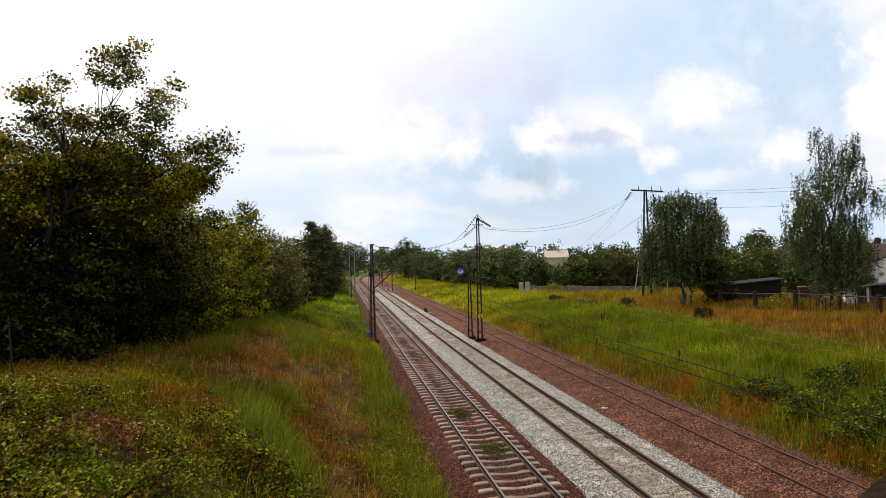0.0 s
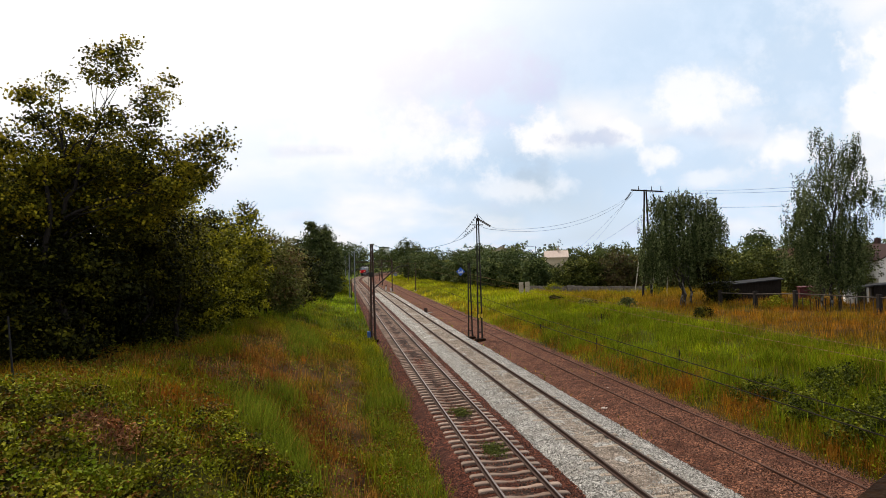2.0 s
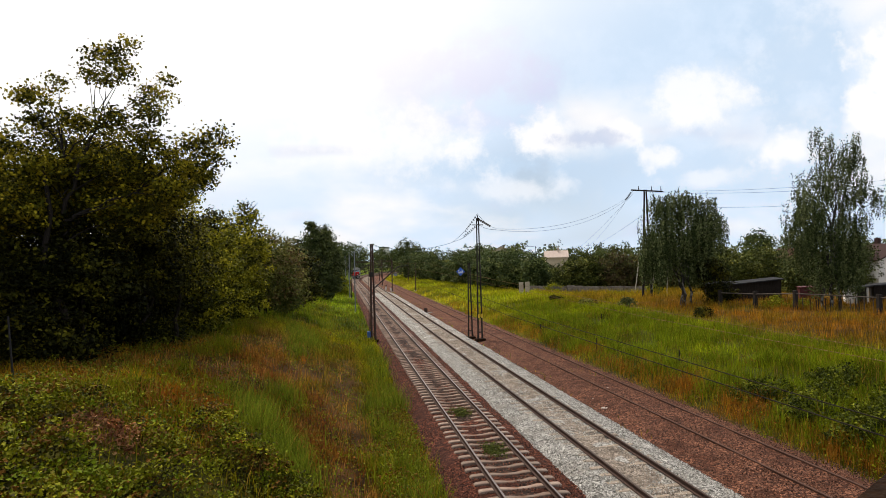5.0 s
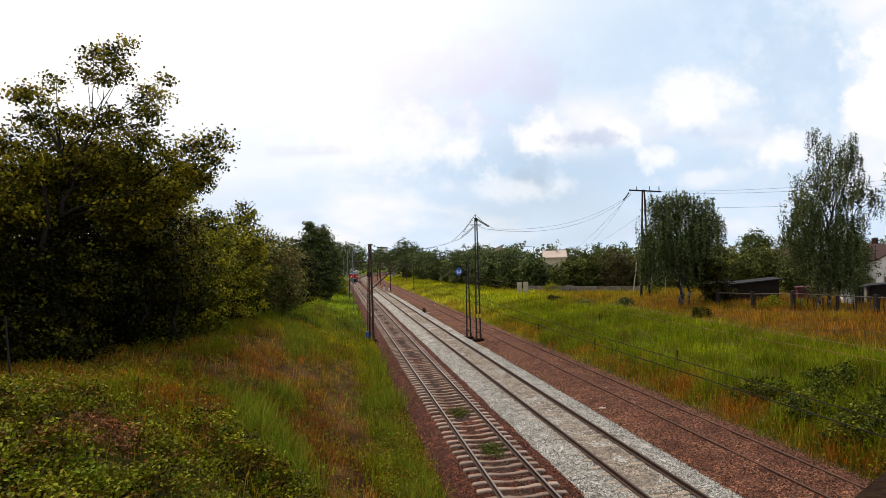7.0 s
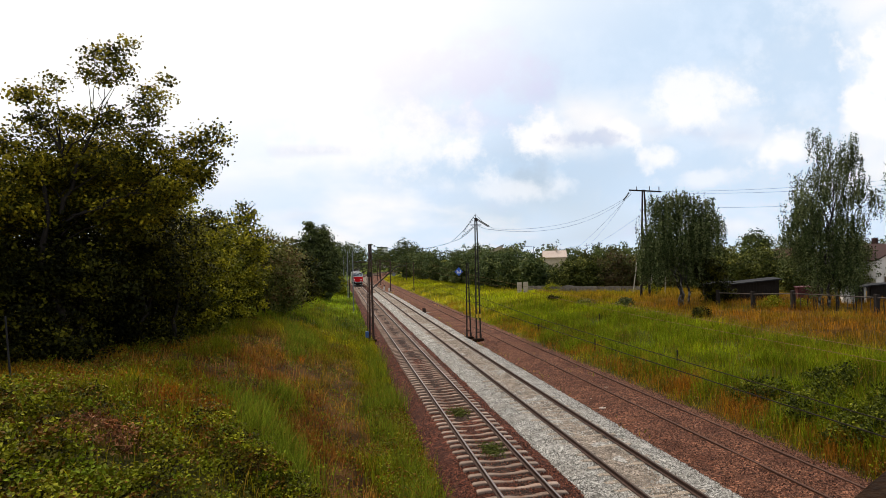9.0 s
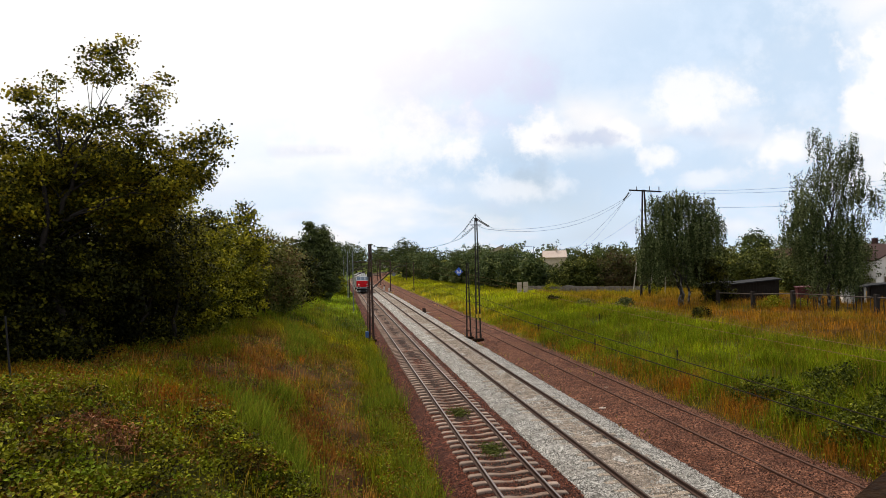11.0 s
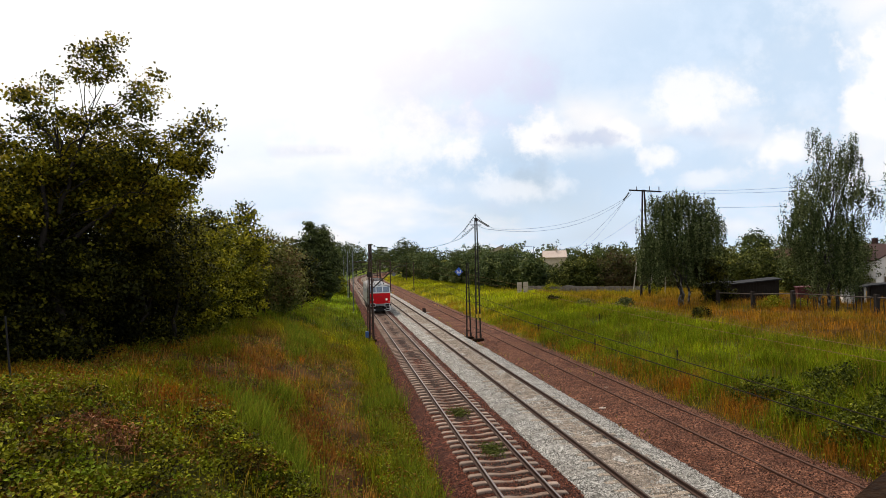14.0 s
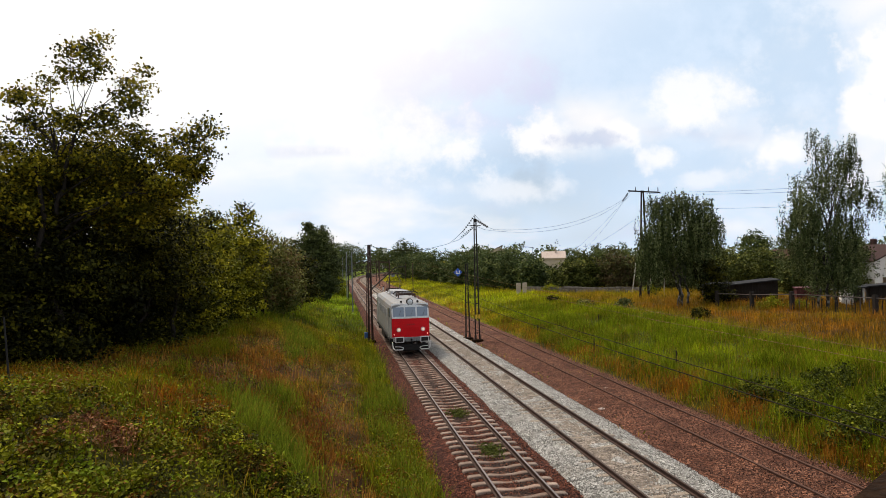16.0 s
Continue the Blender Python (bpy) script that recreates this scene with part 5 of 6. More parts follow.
def dead_leaves():
    rng = np.random.default_rng(16)
    a, r = rng.uniform(0, 6.28, 90), rng.random(90) ** 0.5 * 0.8
    x, y = -5.0 + 1.15 * r * np.cos(a), 13.0 + 1.2 * r * np.sin(a)
    c = np.column_stack([x, y, height(x, y) + 0.1 + 0.45 * (1 - r) * rng.random(90)])
    v, q, t = leaf_cloud(rng, c, (0.10, 0.10, 0.07), 14, 0.075, [(0.27, 0.10, 0.035), (0.13, 0.045, 0.016), (0.36, 0.19, 0.09), (0.07, 0.025, 0.012), (0.05, 0.05, 0.004)])
    tagged(new("dead_leaves", raw_mesh("dead_leaves", v, q, mat="leaf", tint=t)), "curled brown dead leaves on the heap of stalks", "dead plants", kind="stuff")


M["stalk"] = surface("dry_dead_stalk", (0.30, 0.12, 0.045), (0.12, 0.045, 0.018), 6, 0.9, 0.1)
make_grass()
dead_leaves()
scatter_stones("loose_ballast", "loose light grey ballast stones", TRACK_2, ((0.09, 0.085, 0.075), (0.62, 0.60, 0.56)), 23000, (11, 44), (-2.5, 2.7), 61)
scatter_stones("loose_ballast", "loose rusty brown ballast stones", TRACK_1, ((0.012, 0.004, 0.003), (0.26, 0.10, 0.06)), 20000, (11, 46), (-2.4, 2.2), 62)
scatter_stones("loose_ballast", "loose old brown gravel stones", TRACK_3, ((0.014, 0.006, 0.004), (0.23, 0.115, 0.08)), 20000, (11, 46), (-3.3, 1.9), 63)

# ---------- the bridge under the camera ----------
def make_bridge():
    """A concrete parapet along the skewed road bridge; the eye is above its coping."""
    t = thing("bridge_parapet", "grimy dark concrete bridge parapet with flat coping", "bridge parapet", (0.555, 0.535, 0), 28.3, kind="structure")
    bm = B()
    box(bm, (9.0, -0.17, 6.20), (30, 0.34, 0.14), 0.03)
    part("coping", bm, "parapet", t)
    bm = B()
    box(bm, (9.0, -0.17, 5.61), (30, 0.24, 1.04))
    part("wall", bm, "concrete", t)
    bm = B()
    box(bm, (9.0, -4.2, 4.85), (30, 8.4, 0.5))
    part("deck", bm, "concrete", t)
    for x in (-5.4, 22.5):
        bm = B()
        box(bm, (x, -4.2, 2.0), (0.8, 8.0, 5.4))
        part("pier", bm, "concrete", t)


make_bridge()


# ---------- locomotive ----------
def section(bm, rings):
    """Skins rings of equally many points, closing both ends."""
    loops = [[bm.verts.new(p) for p in ring] for ring in rings]
    k = len(loops[0])
    for a, b in zip(loops, loops[1:]):
        for i in range(k):
            bm.faces.new((a[i], a[(i + 1) % k], b[(i + 1) % k], b[i]))
    bm.faces.new(loops[0][::-1])
    bm.faces.new(loops[-1])
    bmesh.ops.recalc_face_normals(bm, faces=bm.faces)
    return bm


def front_y(z):
    """How far forward the cab's face stands at a height: upright below, leaning back at the windscreen."""
    return float(np.interp(z, [1.0, 1.7, 2.5, 3.32, 3.5], [7.28, 7.34, 7.30, 7.05, 6.95]))


def cab_band(bm, z0, z1, proud=0.0, steps=8, half=1.33, thick=0.06):
    """A panel across the cab's face, bowed forward in the middle."""
    rows = []
    for x in np.linspace(-half, half, steps + 1):
        bow = 0.16 * (1 - (x / 1.45) ** 2) - 0.16
        rows.append([(x, -(front_y(z) + bow + d), z) for d, z in ((proud, z0), (proud, (z0 + z1) / 2), (proud, z1), (proud - thick, z1), (proud - thick, z0))])
    return section(bm, rows)


def make_locomotive():
    loco = thing("electric_locomotive", "light grey electric locomotive with bright red cab front", "locomotive", (TRACK_1, 280, 0))
    # body shell: sides, rounded roof edges, narrowing to the cab ends
    half = [(-1.38, 1.0), (-1.41, 1.2), (-1.41, 3.05), (-1.36, 3.3), (-1.2, 3.5), (-0.85, 3.66), (-0.35, 3.74)]
    ring = half + [(-x, z) for x, z in half[::-1]]
    rings = []
    for y in (-6.98, -6.6, -6.0, -5.0, 0.0, 5.0, 6.0, 6.6, 6.98):
        k = 0.955 if abs(y) > 6.9 else 0.985 if abs(y) > 6.5 else 1.0
        lid = 3.43 if abs(y) > 6.9 else 3.58 if abs(y) > 6.5 else 3.9
        rings.append([(x * k, y, min(z, lid - 0.05 * abs(x))) for x, z in ring])
    body = part("body", section(B(), rings), "paint_grey", loco, "light grey welded body with sooty roof", True)
    body.data.polygons.foreach_set("use_smooth", np.full(len(body.data.polygons), False))
    bm = B()
    for y in np.arange(-4.4, 4.5, 2.2):
        box(bm, (0, y, 3.745), (1.5, 1.9, 0.06), 0.02)
    part("roof_hatch", bm, "paint_roof", loco)
    for end in (1, -1):
        def flip(bm):
            if end < 0:
                bmesh.ops.rotate(bm, verts=bm.verts, cent=(0, 0, 0), matrix=Matrix.Rotation(math.pi, 3, "Z"))
            return bm

        front = part("cab_front", flip(cab_band(B(), 1.14, 2.48, 0.02)), "paint_red", loco, "glossy bright red lower cab front")
        part("window_band", flip(cab_band(B(), 2.48, 3.46, 0.0)), "paint_pale", loco, "light grey windscreen surround")
        for x0, x1 in ((-1.22, -0.47), (-0.36, 0.36), (0.47, 1.22)):
            bm, rows = B(), []
            for x in np.linspace(x0, x1, 4):
                bow = 0.16 * (1 - (x / 1.45) ** 2) - 0.16
                rows.append([(x, -(front_y(z) + bow + d), z) for d, z in ((0.012, 2.58), (0.012, 3.22), (-0.03, 3.22), (-0.03, 2.58))])
            pane = part("windscreen", flip(section(bm, rows)), "windscreen", loco, "grey-tinted windscreen pane")
            bm = B()
            rod(bm, ((x0 + x1) / 2, -(front_y(2.6) + 0.02), 2.6), ((x0 + x1) / 2 + 0.18, -(front_y(3.0) + 0.0), 3.0), 0.012)
            part("wiper", flip(bm), "black_iron", pane)
        bm = B()
        cab_band(bm, 2.44, 2.52, 0.035, 8, 1.33)
        part("trim_strip", flip(bm), "paint_white", front)
        for k in range(4):
            bm = B()
            box(bm, (-0.21 + 0.14 * k, -7.35, 2.02), (0.06, 0.02, 0.1), 0.005)
            part("plate_bar", flip(bm), "steel_brown", front)
        # lamps
        for x in (-0.86, 0.86):
            bm = B()
            rod(bm, (x, -7.2, 1.66), (x, -7.33, 1.66), 0.165, 0.15, 16)
            lamp = part("headlamp", flip(bm), "paint_white", loco, "round white-rimmed headlamp, lit")
            bm = B()
            ball(bm, (x, -7.325, 1.66), (0.10, 0.04, 0.10))
            part("lens", flip(bm), "lamp_on" if end > 0 else "lens_grey", lamp)
            bm = B()
            rod(bm, (x * 1.32, -7.0, 1.36), (x * 1.32, -7.22, 1.36), 0.085, 0.075, 12)
            part("marker_lamp", flip(bm), "lamp_red" if end > 0 else "lens_grey", loco)
        bm = B()
        rod(bm, (0, -6.6, 3.58), (0, -7.0, 3.58), 0.24, 0.23, 18)
        top = part("roof_lamp", flip(bm), "steel_dark", loco, "large round grey roof headlamp")
        bm = B()
        ball(bm, (0, -7.0, 3.58), (0.19, 0.04, 0.19))
        part("lens", flip(bm), "lens_grey", top)
        for x in (-0.62, 0.55):
            bm = B()
            rod(bm, (x, -6.7, 3.62), (x, -7.0, 3.6), 0.05, 0.08, 10)
            part("horn", flip(bm), "steel_dark", loco)
        # buffer beam, buffers, screw coupling, bent white steps
        bm = B()
        box(bm, (0, -7.22, 0.98), (2.5, 0.26, 0.30), 0.03)
        part("buffer_beam", flip(bm), "paint_grey", loco)
        for x in (-0.875, 0.875):
            bm = B()
            rod(bm, (x, -7.3, 1.04), (x, -7.82, 1.04), 0.13, 0.11, 14)
            buf = part("buffer", flip(bm), "black_iron", loco, "black buffer with a white-edged plate")
            bm = B()
            box(bm, (x, -7.86, 1.04), (0.62, 0.06, 0.40), 0.025)
            part("buffer_plate", flip(bm), "paint_white", buf)
            bm = B()
            box(bm, (x, -7.90, 1.04), (0.48, 0.05, 0.27), 0.02)
            part("buffer_face", flip(bm), "black_iron", buf)
            sx = 1 if x > 0 else -1
            pts = [(x - sx * 0.30, -7.5, 0.42), (x - sx * 0.22, -7.62, 0.30), (x + sx * 0.30, -7.62, 0.30), (x + sx * 0.42, -7.5, 0.44), (x + sx * 0.46, -7.3, 0.85)]
            v, q = tube(pts, 0.04, 8)
            v2, q2 = tube([(x - sx * 0.30, -7.5, 0.42), (x - sx * 0.1, -7.56, 0.50), (x + sx * 0.28, -7.56, 0.52)], 0.03, 8)
            v, q = join([(v, q), (v2, q2)])
            if end < 0:
                v = v * np.array((-1, -1, 1))
            part("step_rail", raw_mesh("step_rail", v, q, mat="paint_white"), None, loco, "bent white-painted step rail")
            bm = B()
            rod(bm, (x * 1.52, -6.95, 1.2), (x * 1.52, -6.95, 2.5), 0.02)
            part("grab_rail", flip(bm), "paint_white", loco)
            bm = B()
            rod(bm, (x * 0.45, -7.3, 0.95), (x * 0.42, -7.5, 0.55), 0.035)
            part("brake_hose", flip(bm), "black_iron", loco)
        bm = B()
        rod(bm, (0, -7.3, 1.0), (0, -7.55, 0.98), 0.06)
        rod(bm, (0, -7.53, 1.0), (0, -7.55, 0.6), 0.035)
        part("coupling", flip(bm), "black_iron", loco)
        bm = B()
        prism(bm, [(-1.25, 0.18), (1.25, 0.18), (1.2, 0.62), (-1.2, 0.62)], -7.16, -7.08)
        part("rail_guard", flip(bm), "black_iron", loco)
    # sides: grilles, windows, doors, handrails
    for side in (-1, 1):
        for y in (-3.9, -2.4, -0.9, 0.9, 2.4, 3.9):
            bm = B()
            box(bm, (side * 1.412, y, 2.62), (0.03, 1.2, 0.62), 0.01)
            g = part("side_grille", bm, "paint_roof", loco)
            bm = B()
            for k in range(7):
                box(bm, (side * 1.43, y, 2.38 + k * 0.08), (0.03, 1.1, 0.028))
            part("slat", bm, "galvanised", g)
        for y in (-6.1, 6.1):
            bm = B()
            box(bm, (side * 1.40, y, 2.82), (0.05, 0.78, 0.66), 0.02)
            part("cab_window", bm, "windscreen", loco)
            bm = B()
            box(bm, (side * 1.412, y * 0.86, 2.1), (0.03, 0.66, 1.9), 0.015)
            d = part("cab_door", bm, "paint_grey", loco)
            bm = B()
            rod(bm, (side * 1.47, y * 0.92, 0.95), (side * 1.47, y * 0.92, 2.2), 0.018)
            part("handrail", bm, "paint_white", d)
        bm = B()
        box(bm, (side * 1.3, 0, 0.92), (0.3, 13.6, 0.22), 0.02)
        part("sill_beam", bm, "black_iron", loco)
        bm = B()
        box(bm, (side * 1.15, 0, 0.6), (0.5, 3.0, 0.5), 0.04)
        part("battery_box", bm, "black_iron", loco)
    # bogies with wheelsets
    wheelsets = []
    for yb in (-4.1, 4.1):
        bm = B()
        for side in (-1, 1):
            box(bm, (side * 1.08, yb, 0.66), (0.16, 4.4, 0.3), 0.04)
            for d in (-1.52, 1.52):
                box(bm, (side * 1.14, yb + d, 0.62), (0.22, 0.5, 0.46), 0.05)
                rod(bm, (side * 1.1, yb + d - 0.42, 0.5), (side * 1.1, yb + d - 0.42, 0.95), 0.09)
                rod(bm, (side * 1.1, yb + d + 0.42, 0.5), (side * 1.1, yb + d + 0.42, 0.95), 0.09)
        box(bm, (0, yb, 0.72), (2.1, 0.6, 0.3), 0.03)
        bogie = part("bogie", bm, "black_iron", loco, "black dusty bogie frame")
        for d in (-1.52, 1.52):
            bm = B()
            for side in (-1, 1):
                rod(bm, (side * 0.68, 0, 0), (side * 0.82, 0, 0), 0.625, 0.625, 24)
                rod(bm, (side * 0.66, 0, 0), (side * 0.70, 0, 0), 0.655, 0.655, 24)
                rod(bm, (side * 0.82, 0, 0), (side * 0.86, 0, 0), 0.2, 0.18, 12)
            rod(bm, (-0.8, 0, 0), (0.8, 0, 0), 0.09)
            for side in (-1, 1):
                for k in range(6):
                    a = k * math.pi / 3
                    box(bm, (side * 0.83, 0.4 * math.cos(a), 0.4 * math.sin(a)), (0.02, 0.12, 0.12))
            w = part("wheelset", bm, "rail_side", loco)
            w.location = (0, yb + d, 0.625)
            wheelsets.append((w, yb + d))
    # roof: pantographs, insulators, resistor boxes
    def pantograph(y, raised):
        bm = B()
        for x in (-0.62, 0.62):
            for d in (-0.75, 0.75):
                rod(bm, (x, y + d, 3.6), (x, y + d, 3.98), 0.06, 0.05, 8)
            box(bm, (x, y, 4.0), (0.07, 1.8, 0.07))
        box(bm, (0, y - 0.75, 4.0), (1.3, 0.07, 0.07))
        box(bm, (0, y + 0.75, 4.0), (1.3, 0.07, 0.07))
        p = part("pantograph", bm, "steel_brown", loco, "brown pantograph, " + ("raised" if raised else "folded down"))
        knee, top, r = (4.62, 5.36, 0.95) if raised else (4.06, 4.2, 1.15)
        bm = B()
        for sx in (-1, 1):
            for sy in (-1, 1):
                rod(bm, (sx * 0.55, y + sy * 0.3, 4.02), (sx * 0.58, y + sy * r, knee), 0.024)
                rod(bm, (sx * 0.58, y + sy * r, knee), (sx * 0.3, y, top), 0.02)
        for sy in (-1, 1):
            rod(bm, (-0.58, y + sy * r, knee), (0.58, y + sy * r, knee), 0.02)
        part("arms", bm, "steel_brown", p)
        bm = B()
        for d in (-0.16, 0.16):
            v = [(-0.95, y + d, top - 0.16), (-0.7, y + d, top), (0.7, y + d, top), (0.95, y + d, top - 0.16)]
            for a, b in zip(v, v[1:]):
                rod(bm, a, b, 0.03)
        part("head", bm, "steel_dark", p)

    pantograph(-4.4, False)
    pantograph(4.4, True)
    for y, sx in ((-1.9, 1.3), (0.2, 1.5), (2.0, 1.2)):
        bm = B()
        box(bm, (0, y, 3.9), (sx, 1.1, 0.3), 0.05)
        part("roof_box", bm, "paint_roof", loco)
    for x, y in ((-0.5, -2.9), (0.5, -2.9), (-0.4, 2.95), (0.45, 2.9)):
        bm = B()
        for k in range(5):
            rod(bm, (x, y, 3.78 + 0.06 * k), (x, y, 3.82 + 0.06 * k), 0.08, 0.05, 10)
        part("roof_insulator", bm, "porcelain", loco)
    return loco, wheelsets


LOCO, WHEELSETS = make_locomotive()


# ---------- masts and wires ----------
def lattice_mast(name, label, at, foot, top, gap, mat, turn=0, rungs=0.9, leg=0.07):
    """Two channel legs drawn together at the top, tied by flat rungs, in a concrete footing."""
    x, y = at
    t = thing(name, label, "mast", (x, y, foot), turn)
    h = top - foot
    for sx in (-1, 1):
        bm = B()
        rod(bm, (sx * gap / 2, 0, 0.1), (sx * gap * 0.22, 0, h), leg, leg * 0.75, 4)
        box(bm, (sx * gap / 2, 0, 0.35), (leg * 1.6, leg * 2.2, 0.5))
        part("leg", bm, mat, t)
    z = 0.8
    while z < h - 0.3:
        g = gap * (1 - 0.56 * z / h)
        bm = B()
        box(bm, (0, 0, z), (g + 0.04, 0.03, 0.07))
        part("rung", bm, mat, t)
        z += rungs
    bm = B()
    box(bm, (0, 0, 0.08), (gap + 0.45, 0.6, 0.42), 0.04)
    part("footing", bm, "parapet", t)
    return t


def tube_mast(label, at, foot, top, r, mat, group="line masts"):
    t = thing("catenary_mast", label, "mast", (*at, foot), group=group)
    bm = B()
    rod(bm, (0, 0, 0), (0, 0, top - foot), r, r * 0.72, 10)
    part("pole", bm, mat, t)
    bm = B()
    box(bm, (0, 0, 0.05), (0.55, 0.55, 0.4), 0.04)
    part("footing", bm, "concrete", t)
    return t


def cantilever(t, reach, low, high, mat):
    """Strut, stay, insulators and registration arm; heights above the mast's foot, reach across the track."""
    bm = B()
    rod(bm, (0.1, 0, low), (reach, 0, high), 0.05)
    rod(bm, (reach, 0, high), (reach + 0.9 * (1 if reach > 0 else -1), 0, high + 0.06), 0.03)
    arm = part("cantilever_arm", bm, mat, t)
    bm = B()
    for k in range(4):
        f = 0.08 + 0.03 * k
        rod(bm, (0.1 + (reach - 0.1) * f, 0, low + (high - low) * f), (0.1 + (reach - 0.1) * (f + 0.02), 0, low + (high - low) * (f + 0.02)), 0.08, 0.06, 8)
    part("insulator", bm, "porcelain", arm)
    bm = B()
    rod(bm, (0.1, 0, high - 0.75), (reach * 0.95, 0, high - 0.62), 0.02)
    part("registration_arm", bm, mat, arm)


def hang(a, b, sag, steps=14):
    a, b = np.array(a, float), np.array(b, float)
    t = np.linspace(0, 1, steps)[:, None]
    p = a + (b - a) * t
    p[:, 2] -= 4 * sag * (t * (1 - t))[:, 0]
    return p


def cable(label, runs, r, mat, name="overhead_wire", beads=()):
    """A wire through several sagging spans; beads: stretches (from, to) with insulator discs."""
    t = thing(name, label, "wire")
    for a, b, sag in runs:
        part("wire", raw_mesh("wire", *tube(hang(a, b, sag), r, 5), mat=mat), None, t)
    for a, b in beads:
        a, b = Vector(a), Vector(b)
        bm = B()
        n = 7
        for k in range(n):
            p = a.lerp(b, k / n)
            rod(bm, p, p + (b - a).normalized() * 0.08, 0.11, 0.05, 8)
        part("insulator_string", bm, "porcelain", t)
    return t


def make_line():
    # left mast with the blue box and its drive rod
    near = lattice_mast("catenary_mast", "rust-brown steel catenary mast with a bracket arm", (2.75, 49.2), -0.5, 7.95, 0.34, "steel_brown", 12, 0.7, 0.10)
    cantilever(near, 2.35, 4.6, 6.46, "steel_dark")
    bm = B()
    box(bm, (-0.12, -0.1, 5.85), (0.34, 0.3, 0.42), 0.03)
    box(bm, (-0.3, -0.1, 6.3), (0.06, 0.06, 0.9))
    part("disconnector", bm, "steel_dark", near)
    bm = B()
    rod(bm, (-0.36, -0.05, 0.9), (-0.3, -0.05, 6.0), 0.03)
    for z in (1.2, 2.6, 3.9):
        rod(bm, (-0.36, -0.05, z), (0, 0, z), 0.025)
    part("drive_rod", bm, "steel_brown", near)
    bm = B()
    box(bm, (-0.42, -0.08, 0.75), (0.26, 0.22, 0.52), 0.03)
    part("drive_box", bm, "box_blue", near, "small blue drive box")
    # pair of lattice poles between the tracks
    tall = lattice_mast("feeder_pole", "tall narrow dark lattice pole with yellow plates", (11.62, 47.1), -0.55, 9.95, 0.38, "steel_dark", 8, 1.25, 0.075)
    for dx in (-0.12, 0.16):
        bm = B()
        box(bm, (dx, -0.09, 2.2), (0.17, 0.02, 0.34), 0.005)
        part("warning_plate", bm, "sign_yellow", tall, "small yellow warning plate")
    bm = B()
    rod(bm, (-0.5, 0, 9.9), (0.5, 0, 9.9), 0.04)
    rod(bm, (0, 0, 10.2), (0, 0, 10.75), 0.035)
    part("crosspiece", bm, "steel_dark", tall)
    lattice_mast("feeder_pole", "shorter dark lattice pole beside the tall one", (11.1, 48.5), -0.55, 6.15, 0.36, "steel_dark", 8, 1.25, 0.07)
    # further masts
    rows = [((2.05, 79), 7.9, 0.09, "galvanised", 2.9), ((2.1, 107), 7.3, 0.09, "steel_dark", 2.9), ((1.9, 112), 8.2, 0.10, "galvanised", 2.9), ((1.5, 150), 7.8, 0.10, "galvanised", 3.3), ((1.9, 186), 7.8, 0.10, "galvanised", 3.2), ((3.4, 222), 7.8, 0.10, "galvanised", 3.2)]
    for at, top, r, mat, reach in rows:
        m = tube_mast("slim grey catenary mast beside the old track", at, float(height([at[0]], [at[1]])[0]) - 0.2, top, r, mat)
        cantilever(m, reach, 5.2, 6.3, "steel_dark")
    for at, top, r in (((11.4, 126), 6.9, 0.13), ((11.6, 158), 6.6, 0.13), ((16.6, 126), 6.0, 0.11), ((13.4, 196), 7.0, 0.13), ((16.4, 228), 7.2, 0.13), ((20.5, 172), 6.0, 0.1)):
        m = tube_mast("rust-brown catenary mast in the distance", at, -0.6, top, r, "steel_brown")
        if at[0] < 15:
            cantilever(m, -2.5, 5.6, 6.4, "steel_brown")
        if at == (11.4, 126):
            bm = B()
            rod(bm, (0.75, -0.1, 4.0), (0.75, -0.05, 4.0), 0.42, sides=16)
            rod(bm, (0, 0, 4.0), (0.75, 0, 4.0), 0.04)
            part("round_board", bm, "galvanised", m, "round grey-blue board")
    # far portal across the tracks
    p = thing("signal_portal", "rusty steel portal spanning the distant tracks", "portal", (12.0, 214, 0), -3)
    for x in (-6.5, 7.5):
        bm = B()
        box(bm, (x, 0, 2.8), (0.28, 0.28, 6.6))
        part("post", bm, "steel_brown", p)
    bm = B()
    box(bm, (0.5, 0, 5.95), (14.0, 0.3, 0.16))
    box(bm, (0.5, 0, 6.4), (14.0, 0.3, 0.12))
    for k in range(14):
        rod(bm, (-6.5 + k, 0, 5.95), (-6.0 + k, 0, 6.4), 0.05, sides=4)
        rod(bm, (-6.0 + k, 0, 6.4), (-5.5 + k, 0, 5.95), 0.05, sides=4)
    part("beam", bm, "steel_brown", p)
    # contact and carrying wires; lowered towards the bridge
    far_1 = [on_track(TRACK_1, s)[:2] for s in (112, 150, 186, 222, 260)]
    runs = [((TRACK_1, -4, 4.73), (TRACK_1, 17, 4.75), 0), ((TRACK_1, 17, 4.75), (TRACK_1 + 0.1, 49.2, 5.4), 0.02), ((TRACK_1 + 0.1, 49.2, 5.4), (TRACK_1 - 0.1, 79, 5.45), 0), ((TRACK_1 - 0.1, 79, 5.45), (*far_1[0], 5.45), 0)]
    runs += [((*a, 5.45), (*b, 5.45), 0) for a, b in zip(far_1, far_1[1:])]
    cable("dark copper contact wire over the old track", runs, 0.008, "wire_dark")
